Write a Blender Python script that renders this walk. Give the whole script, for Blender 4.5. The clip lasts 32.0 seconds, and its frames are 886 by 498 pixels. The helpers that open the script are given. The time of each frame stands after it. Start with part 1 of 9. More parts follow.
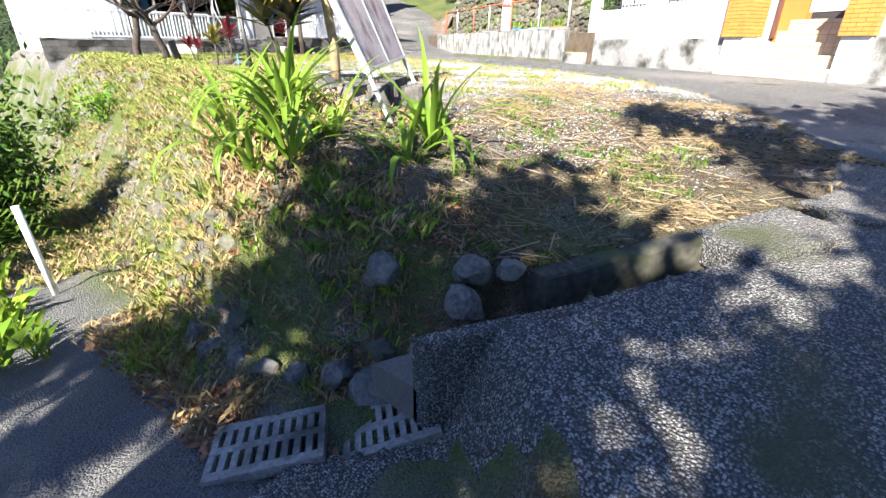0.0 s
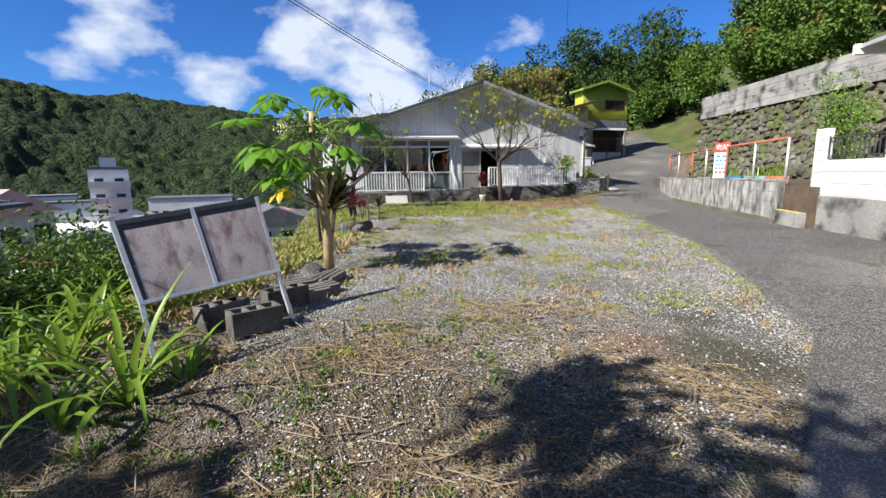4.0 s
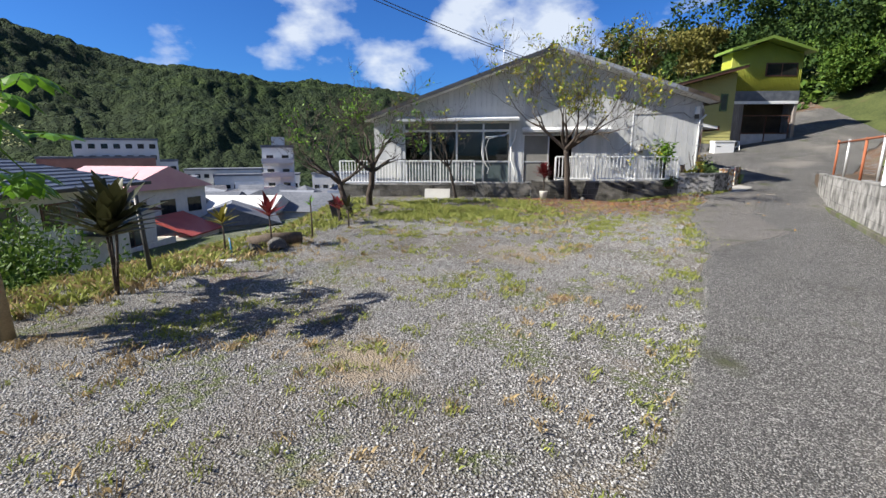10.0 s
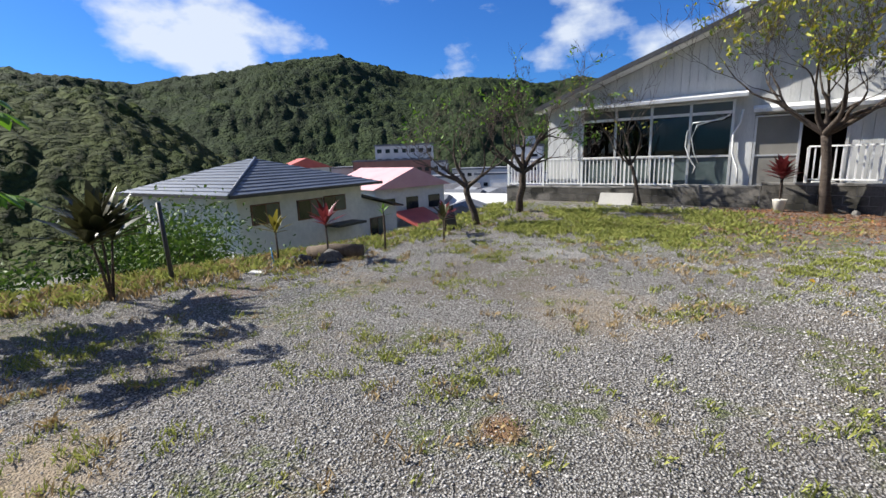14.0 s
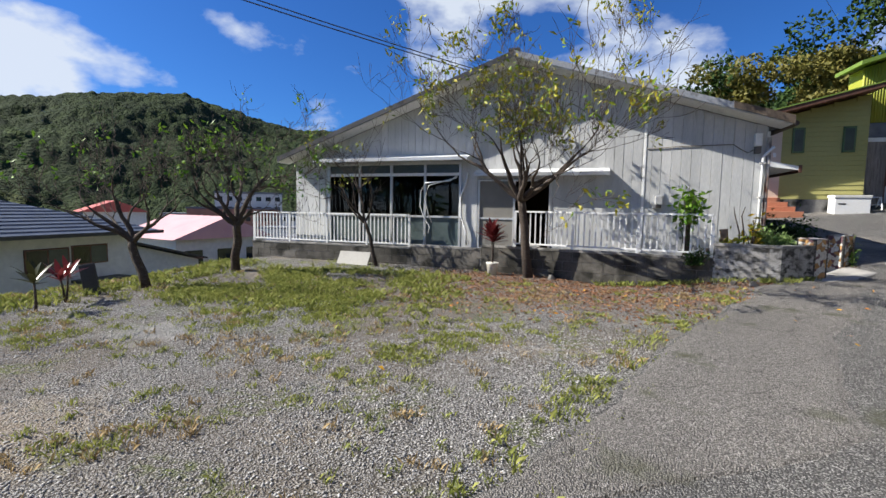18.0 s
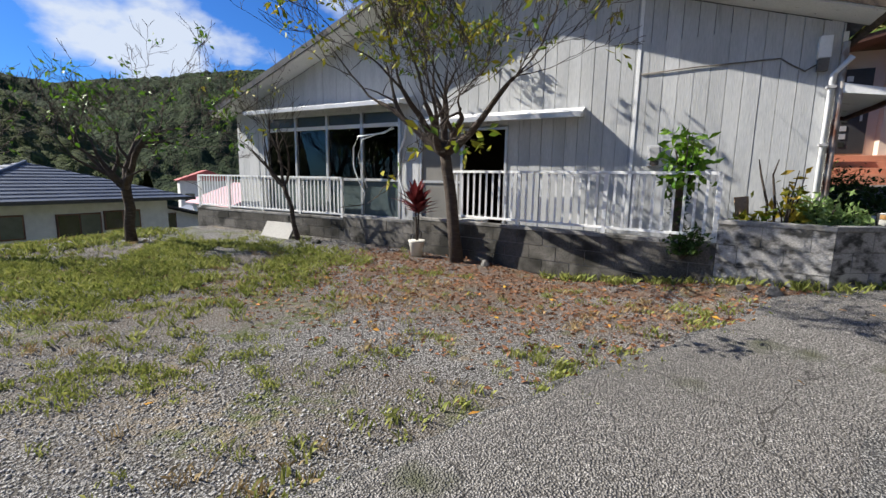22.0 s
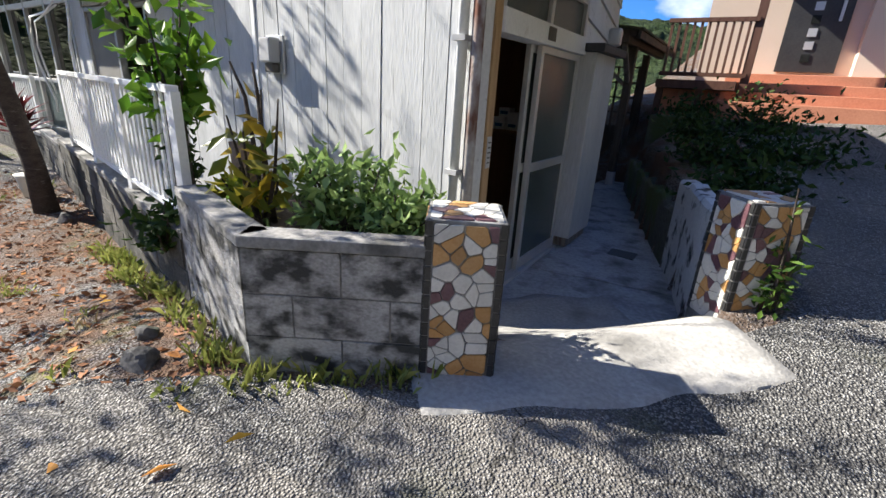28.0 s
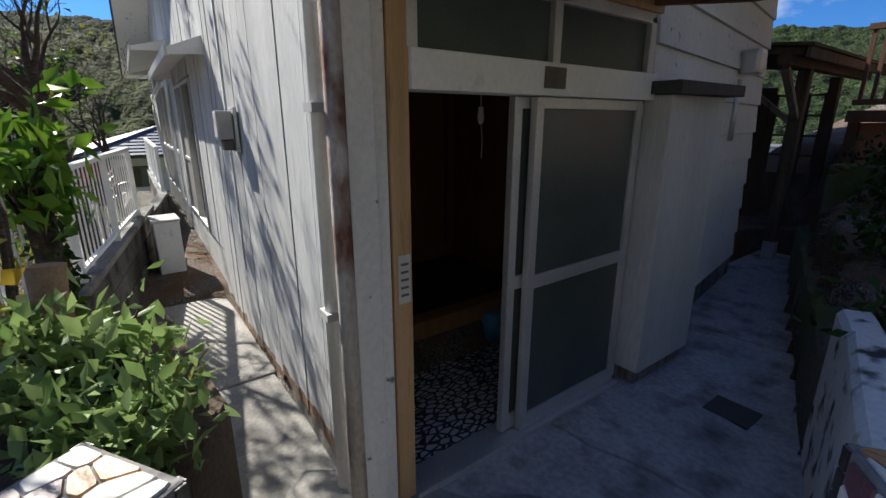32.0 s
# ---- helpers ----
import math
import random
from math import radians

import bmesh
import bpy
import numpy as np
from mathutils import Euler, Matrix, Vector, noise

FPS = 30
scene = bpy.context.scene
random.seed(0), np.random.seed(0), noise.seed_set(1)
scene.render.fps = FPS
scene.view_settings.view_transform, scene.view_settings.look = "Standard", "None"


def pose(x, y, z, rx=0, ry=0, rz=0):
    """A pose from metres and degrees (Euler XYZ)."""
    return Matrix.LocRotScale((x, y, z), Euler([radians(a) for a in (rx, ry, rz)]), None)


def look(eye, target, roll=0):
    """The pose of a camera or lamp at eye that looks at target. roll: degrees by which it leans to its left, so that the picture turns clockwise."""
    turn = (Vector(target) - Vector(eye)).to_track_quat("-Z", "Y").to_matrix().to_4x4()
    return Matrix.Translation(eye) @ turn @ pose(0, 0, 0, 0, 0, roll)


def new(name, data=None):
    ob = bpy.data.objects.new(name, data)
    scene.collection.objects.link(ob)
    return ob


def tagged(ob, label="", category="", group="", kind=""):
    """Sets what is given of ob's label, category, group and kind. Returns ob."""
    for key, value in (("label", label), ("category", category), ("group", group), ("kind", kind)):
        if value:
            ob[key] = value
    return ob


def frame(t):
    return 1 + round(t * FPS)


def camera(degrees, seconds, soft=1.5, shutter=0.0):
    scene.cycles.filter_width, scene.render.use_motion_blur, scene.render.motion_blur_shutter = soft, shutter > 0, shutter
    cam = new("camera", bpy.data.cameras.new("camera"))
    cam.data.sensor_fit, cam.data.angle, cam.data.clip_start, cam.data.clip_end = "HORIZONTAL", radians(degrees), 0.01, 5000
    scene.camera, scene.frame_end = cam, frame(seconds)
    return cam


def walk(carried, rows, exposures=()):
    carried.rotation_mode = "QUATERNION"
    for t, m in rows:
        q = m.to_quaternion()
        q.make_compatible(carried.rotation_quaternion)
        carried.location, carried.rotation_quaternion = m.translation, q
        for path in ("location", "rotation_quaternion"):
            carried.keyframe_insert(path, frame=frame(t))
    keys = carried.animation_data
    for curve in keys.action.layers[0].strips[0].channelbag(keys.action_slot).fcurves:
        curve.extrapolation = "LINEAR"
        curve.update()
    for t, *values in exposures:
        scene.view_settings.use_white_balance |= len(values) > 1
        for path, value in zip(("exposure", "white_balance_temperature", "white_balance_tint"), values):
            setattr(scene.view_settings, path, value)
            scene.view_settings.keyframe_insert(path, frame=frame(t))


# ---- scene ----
cam = camera(88.84, 32.0)
ROWS = [
    (0.0, -0.057, 0.420, 1.501, -51.49, -24.41, -0.76),
    (0.5, 0.300, 0.062, 1.610, -51.69, -22.66, -3.12),
    (1.0, 0.698, -0.226, 1.733, -46.97, -22.99, -0.87),
    (1.5, 1.166, -0.484, 1.928, -47.96, -20.20, -1.75),
    (2.0, 1.616, -0.652, 2.065, -43.23, -14.82, -3.00),
    (2.5, 2.127, -0.691, 2.083, -36.11, -13.89, -2.75),
    (3.0, 2.643, -0.714, 2.104, -31.14, -14.11, -1.62),
    (3.5, 3.078, -0.664, 2.175, -23.00, -8.95, 0.26),
    (5.5, 4.885, -0.213, 2.238, -13.43, -12.05, 0.98),
    (6.0, 5.258, -0.114, 2.319, -12.73, -12.02, 0.95),
    (6.5, 5.506, 0.031, 2.339, -10.38, -12.71, 0.97),
    (7.0, 5.744, 0.189, 2.387, -6.74, -13.02, 0.93),
    (7.5, 6.099, 0.448, 2.425, -2.15, -12.81, -0.59),
    (8.0, 6.418, 0.670, 2.449, -0.66, -9.92, -0.82),
    (8.5, 6.741, 0.877, 2.473, 0.70, -10.48, -1.12),
    (9.0, 7.100, 1.100, 2.523, 4.70, -10.99, 0.67),
    (9.5, 7.327, 1.397, 2.519, 5.00, -11.28, 0.70),
    (10.0, 7.652, 1.679, 2.537, 1.34, -11.98, 0.17),
    (10.5, 7.995, 1.962, 2.565, -4.22, -12.17, -0.78),
    (11.0, 8.295, 2.313, 2.580, -9.72, -12.48, -1.73),
    (11.5, 8.630, 2.639, 2.574, -6.81, -11.86, -0.91),
    (12.0, 8.880, 3.036, 2.538, -2.56, -11.88, 0.01),
    (12.5, 9.142, 3.431, 2.494, 5.50, -11.12, 0.65),
    (13.0, 9.373, 3.746, 2.493, 19.58, -10.68, 1.52),
    (13.5, 9.580, 4.083, 2.498, 27.96, -10.58, 1.81),
    (15.5, 10.714, 5.103, 2.448, 39.56, -14.43, 2.42),
    (16.0, 11.085, 5.446, 2.441, 35.05, -13.87, -0.02),
    (16.5, 11.478, 5.799, 2.432, 31.31, -13.63, -0.67),
    (17.0, 11.757, 6.191, 2.407, 25.22, -11.75, -1.06),
    (17.5, 12.094, 6.584, 2.400, 21.51, -11.58, 0.13),
    (18.0, 12.145, 6.882, 2.436, 16.06, -5.03, -0.93),
    (18.5, 12.302, 7.239, 2.489, 9.82, -2.43, -0.54),
    (19.0, 12.591, 7.627, 2.509, 11.11, -1.95, -0.29),
    (19.5, 12.816, 8.066, 2.495, 13.20, -3.38, 0.47),
    (20.0, 13.111, 8.478, 2.452, 17.46, -6.67, -0.21),
    (20.5, 13.369, 8.882, 2.403, 19.86, -7.64, -0.90),
    (21.0, 13.693, 9.336, 2.361, 20.46, -7.68, -0.33),
    (21.5, 13.901, 9.767, 2.332, 26.10, -7.87, 0.22),
    (22.0, 14.131, 10.192, 2.309, 27.17, -8.92, -0.97),
    (22.5, 14.394, 10.603, 2.309, 28.76, -10.24, -0.73),
    (23.0, 14.582, 11.017, 2.312, 24.81, -10.75, -0.75),
    (23.5, 14.843, 11.438, 2.344, 24.26, -5.54, 0.32),
    (24.0, 15.038, 11.830, 2.386, 22.26, 7.29, -0.07),
    (24.5, 15.263, 12.267, 2.384, 19.93, 7.20, 0.17),
    (25.0, 15.493, 12.702, 2.381, 19.71, 1.95, -0.72),
    (25.5, 15.758, 13.136, 2.384, 13.73, -3.84, -0.53),
    (26.0, 16.040, 13.482, 2.386, 12.88, -11.44, -0.34),
    (26.5, 16.326, 13.845, 2.351, 11.65, -14.31, -1.08),
    (28.5, 17.192, 14.913, 2.559, 44.43, -18.71, -1.14),
    (29.0, 17.257, 15.210, 2.585, 52.49, -14.79, 0.48),
    (29.5, 17.291, 15.491, 2.626, 54.01, -14.49, -0.99),
    (30.0, 17.321, 15.749, 2.673, 56.80, -15.32, -2.83),
    (30.5, 17.224, 15.973, 2.681, 57.37, -15.91, -2.63),
    (31.0, 17.151, 16.136, 2.695, 59.83, -15.83, -2.04),
    (31.5, 17.153, 16.323, 2.713, 58.90, -15.86, -2.54),
    (32.0, 17.128, 16.400, 2.727, 53.06, -16.00, -0.05),
]
EXPOSURES = [(0.0, 2.25), (1.5, 2.15), (2.5, 1.75), (3.5, 1.3), (6.0, 1.12), (12.0, 1.14), (16.0, 1.1), (20.0, 1.02), (24.0, 1.06), (26.0, 1.1), (28.5, 1.75), (30.0, 1.85), (31.3, 1.9), (32.0, 1.1)]
walk(cam, [(t, pose(x, y, z, 90 + pitch, roll, yaw)) for t, x, y, z, yaw, pitch, roll in ROWS], EXPOSURES)

# ---- daylight ----
SUN_TO = Vector((3.7, 1.0, -2.9)).normalized()
world = bpy.data.worlds.new("sky_world")
scene.world = world
world.use_nodes = True
wn = world.node_tree
wn.nodes.clear()
sky = wn.nodes.new("ShaderNodeTexSky")
sky.sky_type = "NISHITA"
sky.sun_disc = False
sky.sun_elevation = math.asin(-SUN_TO.z)
sky.sun_rotation = math.atan2(-SUN_TO.x, -SUN_TO.y)
sky.air_density, sky.dust_density, sky.ozone_density = 1.0, 0.4, 2.5
coord = wn.nodes.new("ShaderNodeTexCoord")
sep = wn.nodes.new("ShaderNodeSeparateXYZ")
wn.links.new(coord.outputs["Generated"], sep.inputs[0])


def wmath(op, a, b=0.0):
    n = wn.nodes.new("ShaderNodeMath")
    n.operation = op
    for i, v in enumerate((a, b)):
        if isinstance(v, (int, float)):
            n.inputs[i].default_value = v
        else:
            wn.links.new(v, n.inputs[i])
    return n.outputs[0]


# heaped clouds, flatter than they are wide
comb = wn.nodes.new("ShaderNodeMapping")
comb.inputs["Scale"].default_value = (2.9, 2.9, 5.2)
comb.inputs["Location"].default_value = (4.1, 1.7, 0.6)
wn.links.new(coord.outputs["Generated"], comb.inputs["Vector"])
puff = wn.nodes.new("ShaderNodeTexNoise")
puff.inputs["Scale"].default_value = 1.0
puff.inputs["Detail"].default_value = 8.0
puff.inputs["Roughness"].default_value = 0.52
wn.links.new(comb.outputs[0], puff.inputs["Vector"])
ramp = wn.nodes.new("ShaderNodeValToRGB")
ramp.color_ramp.elements[0].position = 0.53
ramp.color_ramp.elements[0].color = (0, 0, 0, 1)
ramp.color_ramp.elements[1].position = 0.615
ramp.color_ramp.elements[1].color = (1, 1, 1, 1)
wn.links.new(puff.outputs["Fac"], ramp.inputs["Fac"])
lowfade = wmath("MULTIPLY", ramp.outputs["Color"], 0.9)
mix = wn.nodes.new("ShaderNodeMix")
mix.data_type = "RGBA"
wn.links.new(lowfade, mix.inputs["Factor"])
gain = wn.nodes.new("ShaderNodeMix")
gain.data_type = "RGBA"
gain.blend_type = "MULTIPLY"
gain.inputs["Factor"].default_value = 1.0
gain.inputs[7].default_value = (0.40, 0.95, 1.86, 1)
wn.links.new(sky.outputs["Color"], gain.inputs[6])
wn.links.new(gain.outputs[2], mix.inputs[6])
mix.inputs[7].default_value = (11.0, 12.0, 13.5, 1)
bg = wn.nodes.new("ShaderNodeBackground")
bg.inputs["Strength"].default_value = 0.034
wn.links.new(mix.outputs[2], bg.inputs["Color"])
wout = wn.nodes.new("ShaderNodeOutputWorld")
wn.links.new(bg.outputs[0], wout.inputs["Surface"])

sun = new("sun", bpy.data.lights.new("sun", "SUN"))
sun.data.energy = 5.0
sun.data.angle = radians(0.53)
sun.data.color = (1.0, 0.95, 0.86)
sun.matrix_world = look((-40, -10, 60), Vector((-40, -10, 60)) + SUN_TO)

# ---- materials ----
def surf(name, c1, c2, scale=3.0, fine=60.0, rough=0.8, bump=0.3, spots=None, spot_at=(0.55, 0.7), spot_scale=1.2, metal=0.0, stretch=(1, 1, 1), island=0.0, dist=0.01):
    """Two tones mixed at a large and a fine scale, stains of their own colour, fine relief."""
    m = bpy.data.materials.new(name)
    m.use_nodes = True
    nt = m.node_tree
    b = nt.nodes["Principled BSDF"]
    b.inputs["Roughness"].default_value = rough
    b.inputs["Metallic"].default_value = metal
    b.inputs["Specular IOR Level"].default_value = 0.5 if rough < 0.6 else 0.25
    geo = nt.nodes.new("ShaderNodeNewGeometry")
    mp = nt.nodes.new("ShaderNodeMapping")
    mp.inputs["Scale"].default_value = stretch
    nt.links.new(geo.outputs["Position"], mp.inputs["Vector"])

    def tex(s, detail=4.0):
        n = nt.nodes.new("ShaderNodeTexNoise")
        n.inputs["Scale"].default_value = s
        n.inputs["Detail"].default_value = detail
        nt.links.new(mp.outputs[0], n.inputs["Vector"])
        return n.outputs["Fac"]

    def ramp_of(src, lo, hi):
        r = nt.nodes.new("ShaderNodeMapRange")
        r.inputs["From Min"].default_value, r.inputs["From Max"].default_value = lo, hi
        nt.links.new(src, r.inputs["Value"])
        return r.outputs[0]

    def blend(f, a, bb):
        n = nt.nodes.new("ShaderNodeMix")
        n.data_type = "RGBA"
        nt.links.new(f, n.inputs["Factor"])
        for i, v in ((6, a), (7, bb)):
            if isinstance(v, tuple):
                n.inputs[i].default_value = (*v, 1)
            else:
                nt.links.new(v, n.inputs[i])
        return n.outputs[2]

    big, small = tex(scale), tex(fine, 6.0)
    mid = nt.nodes.new("ShaderNodeMath")
    mid.operation = "ADD"
    nt.links.new(ramp_of(big, 0.3, 0.7), mid.inputs[0])
    nt.links.new(ramp_of(small, 0.3, 0.7), mid.inputs[1])
    col = blend(ramp_of(mid.outputs[0], 0.3, 1.7), c1, c2)
    if spots:
        col = blend(ramp_of(tex(spot_scale, 7.0), *spot_at), col, spots)
    if island:
        obi = nt.nodes.new("ShaderNodeObjectInfo")
        hsv = nt.nodes.new("ShaderNodeHueSaturation")
        nt.links.new(ramp_of(obi.outputs["Random"], 0, 1), hsv.inputs["Value"])
        rr = hsv.inputs["Value"].links[0].from_node
        rr.inputs["To Min"].default_value, rr.inputs["To Max"].default_value = 1 - island, 1 + island
        nt.links.new(col, hsv.inputs["Color"])
        col = hsv.outputs[0]
    nt.links.new(col, b.inputs["Base Color"])
    if bump:
        bp = nt.nodes.new("ShaderNodeBump")
        bp.inputs["Strength"].default_value = bump
        bp.inputs["Distance"].default_value = dist
        nt.links.new(small, bp.inputs["Height"])
        nt.links.new(bp.outputs[0], b.inputs["Normal"])
    return m


def leafy(name, c1, c2, rough=0.45, trans=0.25):
    """Leaf colour that varies from piece to piece, with light through it."""
    m = bpy.data.materials.new(name)
    m.use_nodes = True
    nt = m.node_tree
    b = nt.nodes["Principled BSDF"]
    b.inputs["Roughness"].default_value = rough
    b.inputs["Specular IOR Level"].default_value = 0.2
    geo = nt.nodes.new("ShaderNodeNewGeometry")
    n = nt.nodes.new("ShaderNodeMix")
    n.data_type = "RGBA"
    n.inputs[6].default_value, n.inputs[7].default_value = (*c1, 1), (*c2, 1)
    nt.links.new(geo.outputs["Random Per Island"], n.inputs["Factor"])
    nt.links.new(n.outputs[2], b.inputs["Base Color"])
    tr = nt.nodes.new("ShaderNodeBsdfTranslucent")
    nt.links.new(n.outputs[2], tr.inputs["Color"])
    ms = nt.nodes.new("ShaderNodeMixShader")
    ms.inputs[0].default_value = trans
    nt.links.new(b.outputs[0], ms.inputs[1])
    nt.links.new(tr.outputs[0], ms.inputs[2])
    nt.links.new(ms.outputs[0], nt.nodes["Material Output"].inputs["Surface"])
    return m


def glassy(name, tint=(0.9, 0.95, 0.95), rough=0.02, alpha=0.35):
    m = bpy.data.materials.new(name)
    m.use_nodes = True
    nt = m.node_tree
    b = nt.nodes["Principled BSDF"]
    b.inputs["Base Color"].default_value = (*tint, 1)
    b.inputs["Roughness"].default_value = rough
    b.inputs["Transmission Weight"].default_value = 1.0 - alpha
    b.inputs["IOR"].default_value = 1.45
    return m




def aggregate(name, dark, pale, cracks=True):
    """Worn asphalt: pale stones in a dark binder, broad stains, a net of cracks."""
    m = bpy.data.materials.new(name)
    m.use_nodes = True
    nt = m.node_tree
    b = nt.nodes["Principled BSDF"]
    b.inputs["Roughness"].default_value = 0.92
    b.inputs["Specular IOR Level"].default_value = 0.25
    geo = nt.nodes.new("ShaderNodeNewGeometry")

    def tex(kind, s, **kw):
        n = nt.nodes.new(kind)
        n.inputs["Scale"].default_value = s
        for k, v in kw.items():
            if k == "feature":
                n.feature = v
            else:
                n.inputs[k].default_value = v
        nt.links.new(geo.outputs["Position"], n.inputs["Vector"])
        return n

    def rg(src, a, c):
        r = nt.nodes.new("ShaderNodeMapRange")
        r.inputs["From Min"].default_value, r.inputs["From Max"].default_value = a, c
        nt.links.new(src, r.inputs["Value"])
        return r.outputs[0]

    def mix(f, a, c):
        n = nt.nodes.new("ShaderNodeMix")
        n.data_type = "RGBA"
        if isinstance(f, float):
            n.inputs["Factor"].default_value = f
        else:
            nt.links.new(f, n.inputs["Factor"])
        for i, v in ((6, a), (7, c)):
            if isinstance(v, tuple):
                n.inputs[i].default_value = (*v, 1)
            else:
                nt.links.new(v, n.inputs[i])
        return n.outputs[2]

    st = tex("ShaderNodeTexVoronoi", 95.0)
    st2 = tex("ShaderNodeTexVoronoi", 50.0)
    sc, sc2 = nt.nodes.new("ShaderNodeSeparateColor"), nt.nodes.new("ShaderNodeSeparateColor")
    nt.links.new(st.outputs["Color"], sc.inputs[0])
    nt.links.new(st2.outputs["Color"], sc2.inputs[0])
    col = mix(rg(sc.outputs[0], 0.35, 0.95), dark, pale)
    col = mix(rg(sc2.outputs[1], 0.82, 0.95), col, tuple(min(1, c * 1.15) for c in pale))
    gap = rg(st.outputs["Distance"], 0.42, 0.6)
    col = mix(gap, col, tuple(c * 0.45 for c in dark))
    stain = tex("ShaderNodeTexNoise", 0.5, Detail=7.0)
    col = mix(rg(stain.outputs["Fac"], 0.46, 0.64), col, mix(0.40, col, tuple(c * 0.6 for c in dark)))
    dust = tex("ShaderNodeTexNoise", 0.33, Detail=5.0)
    col = mix(rg(dust.outputs["Fac"], 0.52, 0.68), col, mix(0.5, col, (0.33, 0.30, 0.265)))
    moss = tex("ShaderNodeTexNoise", 1.3, Detail=8.0)
    col = mix(rg(moss.outputs["Fac"], 0.62, 0.72), col, (0.075, 0.08, 0.045))
    if cracks:
        warp = tex("ShaderNodeTexNoise", 2.5, Detail=5.0)
        add = nt.nodes.new("ShaderNodeVectorMath")
        add.operation = "MULTIPLY_ADD"
        nt.links.new(warp.outputs["Color"], add.inputs[0])
        add.inputs[1].default_value = (0.5, 0.5, 0.0)
        nt.links.new(geo.outputs["Position"], add.inputs[2])
        ck = nt.nodes.new("ShaderNodeTexVoronoi")
        ck.feature = "DISTANCE_TO_EDGE"
        ck.inputs["Scale"].default_value = 0.55
        nt.links.new(add.outputs[0], ck.inputs["Vector"])
        col = mix(rg(ck.outputs["Distance"], 0.0038, 0.0005), col, (0.05, 0.047, 0.043))
    nt.links.new(col, b.inputs["Base Color"])
    bp = nt.nodes.new("ShaderNodeBump")
    bp.inputs["Strength"].default_value = 1.0
    bp.inputs["Distance"].default_value = 0.016
    bp.invert = True
    nt.links.new(st.outputs["Distance"], bp.inputs["Height"])
    nt.links.new(bp.outputs[0], b.inputs["Normal"])
    return m


M_ASPHALT = aggregate("worn_asphalt", (0.13, 0.126, 0.121), (0.37, 0.36, 0.34))
M_STRIP = aggregate("pale_old_concrete", (0.20, 0.188, 0.174), (0.37, 0.35, 0.325))
M_ROT = surf("rotten_board_end", (0.20, 0.115, 0.07), (0.36, 0.26, 0.19), 6, 60, 0.95, 0.5, (0.08, 0.05, 0.035), (0.5, 0.65), 12, stretch=(4, 4, 0.6))
M_CONC = surf("weathered_concrete", (0.13, 0.128, 0.122), (0.31, 0.30, 0.287), 1.2, 45, 0.9, 0.5, (0.035, 0.035, 0.03), (0.50, 0.68), 2.2)
# stained block, its tones also lowered to stand in for branch shadows
M_BLOCK = surf("stained_shaded_block", (0.05, 0.047, 0.041), (0.17, 0.16, 0.145), 1.6, 60, 0.92, 0.6, (0.028, 0.027, 0.023), (0.47, 0.62), 2.5, island=0.15)
M_COURT = surf("damp_court_concrete", (0.24, 0.245, 0.25), (0.44, 0.45, 0.455), 2.4, 30, 0.85, 0.7, (0.12, 0.122, 0.115), (0.50, 0.74), 4.5)
M_PALECONC = surf("pale_worn_concrete", (0.25, 0.24, 0.225), (0.40, 0.39, 0.365), 1.4, 45, 0.9, 0.5, (0.15, 0.145, 0.135), (0.56, 0.72), 2.0)
M_PEELDARK = surf("stained_white_render", (0.50, 0.50, 0.49), (0.66, 0.66, 0.64), 1.2, 40, 0.85, 0.5, (0.05, 0.05, 0.045), (0.54, 0.66), 7.0)
M_PLANTER = surf("stained_pale_block", (0.22, 0.21, 0.20), (0.46, 0.45, 0.43), 2.6, 60, 0.92, 0.7, (0.055, 0.054, 0.05), (0.45, 0.62), 8.0, stretch=(1, 1, 1.5))
M_STREAK = surf("streaked_block", (0.16, 0.155, 0.145), (0.40, 0.39, 0.375), 2.2, 60, 0.92, 0.6, (0.06, 0.059, 0.054), (0.42, 0.68), 3.6, stretch=(1.5, 1.5, 0.7), island=0.1)
M_WHITEWALL = surf("white_board_paint", (0.40, 0.41, 0.415), (0.56, 0.565, 0.56), 1.3, 30, 0.65, 0.35, (0.20, 0.195, 0.185), (0.66, 0.82), 3.2, stretch=(3, 3, 0.35), island=0.06)
M_PEEL = surf("peeling_white_paint", (0.60, 0.60, 0.58), (0.74, 0.74, 0.72), 1.3, 40, 0.7, 0.4, (0.16, 0.15, 0.14), (0.66, 0.72), 14.0, island=0.05)
M_WHITE = surf("white_metal_paint", (0.70, 0.71, 0.71), (0.82, 0.82, 0.81), 2.0, 50, 0.5, 0.1, (0.4, 0.38, 0.34), (0.66, 0.8), 5.0)
M_ALU = surf("aged_aluminium", (0.50, 0.50, 0.50), (0.64, 0.64, 0.63), 4, 80, 0.42, 0.05, metal=0.6)
M_ROOFDK = surf("dark_roof_metal", (0.07, 0.07, 0.08), (0.14, 0.14, 0.15), 1, 30, 0.6, 0.2, (0.25, 0.25, 0.25), (0.6, 0.75), 3)
# fascia grey lowered to near black, with the board's shade in the colour
M_SHADEFASCIA = surf("shade_dark_fascia", (0.028, 0.03, 0.035), (0.06, 0.064, 0.072), 1.5, 30, 0.6, 0.2, (0.08, 0.06, 0.05), (0.6, 0.7), 4)
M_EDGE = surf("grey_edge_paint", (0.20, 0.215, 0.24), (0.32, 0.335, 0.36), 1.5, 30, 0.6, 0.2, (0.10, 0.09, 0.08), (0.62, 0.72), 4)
# near-black interior tone: the shade of unlit rooms is put into the colour
M_UNLITROOM = surf("unlit_interior_shade", (0.03, 0.023, 0.017), (0.06, 0.046, 0.032), 2, 30, 0.9, 0.1)
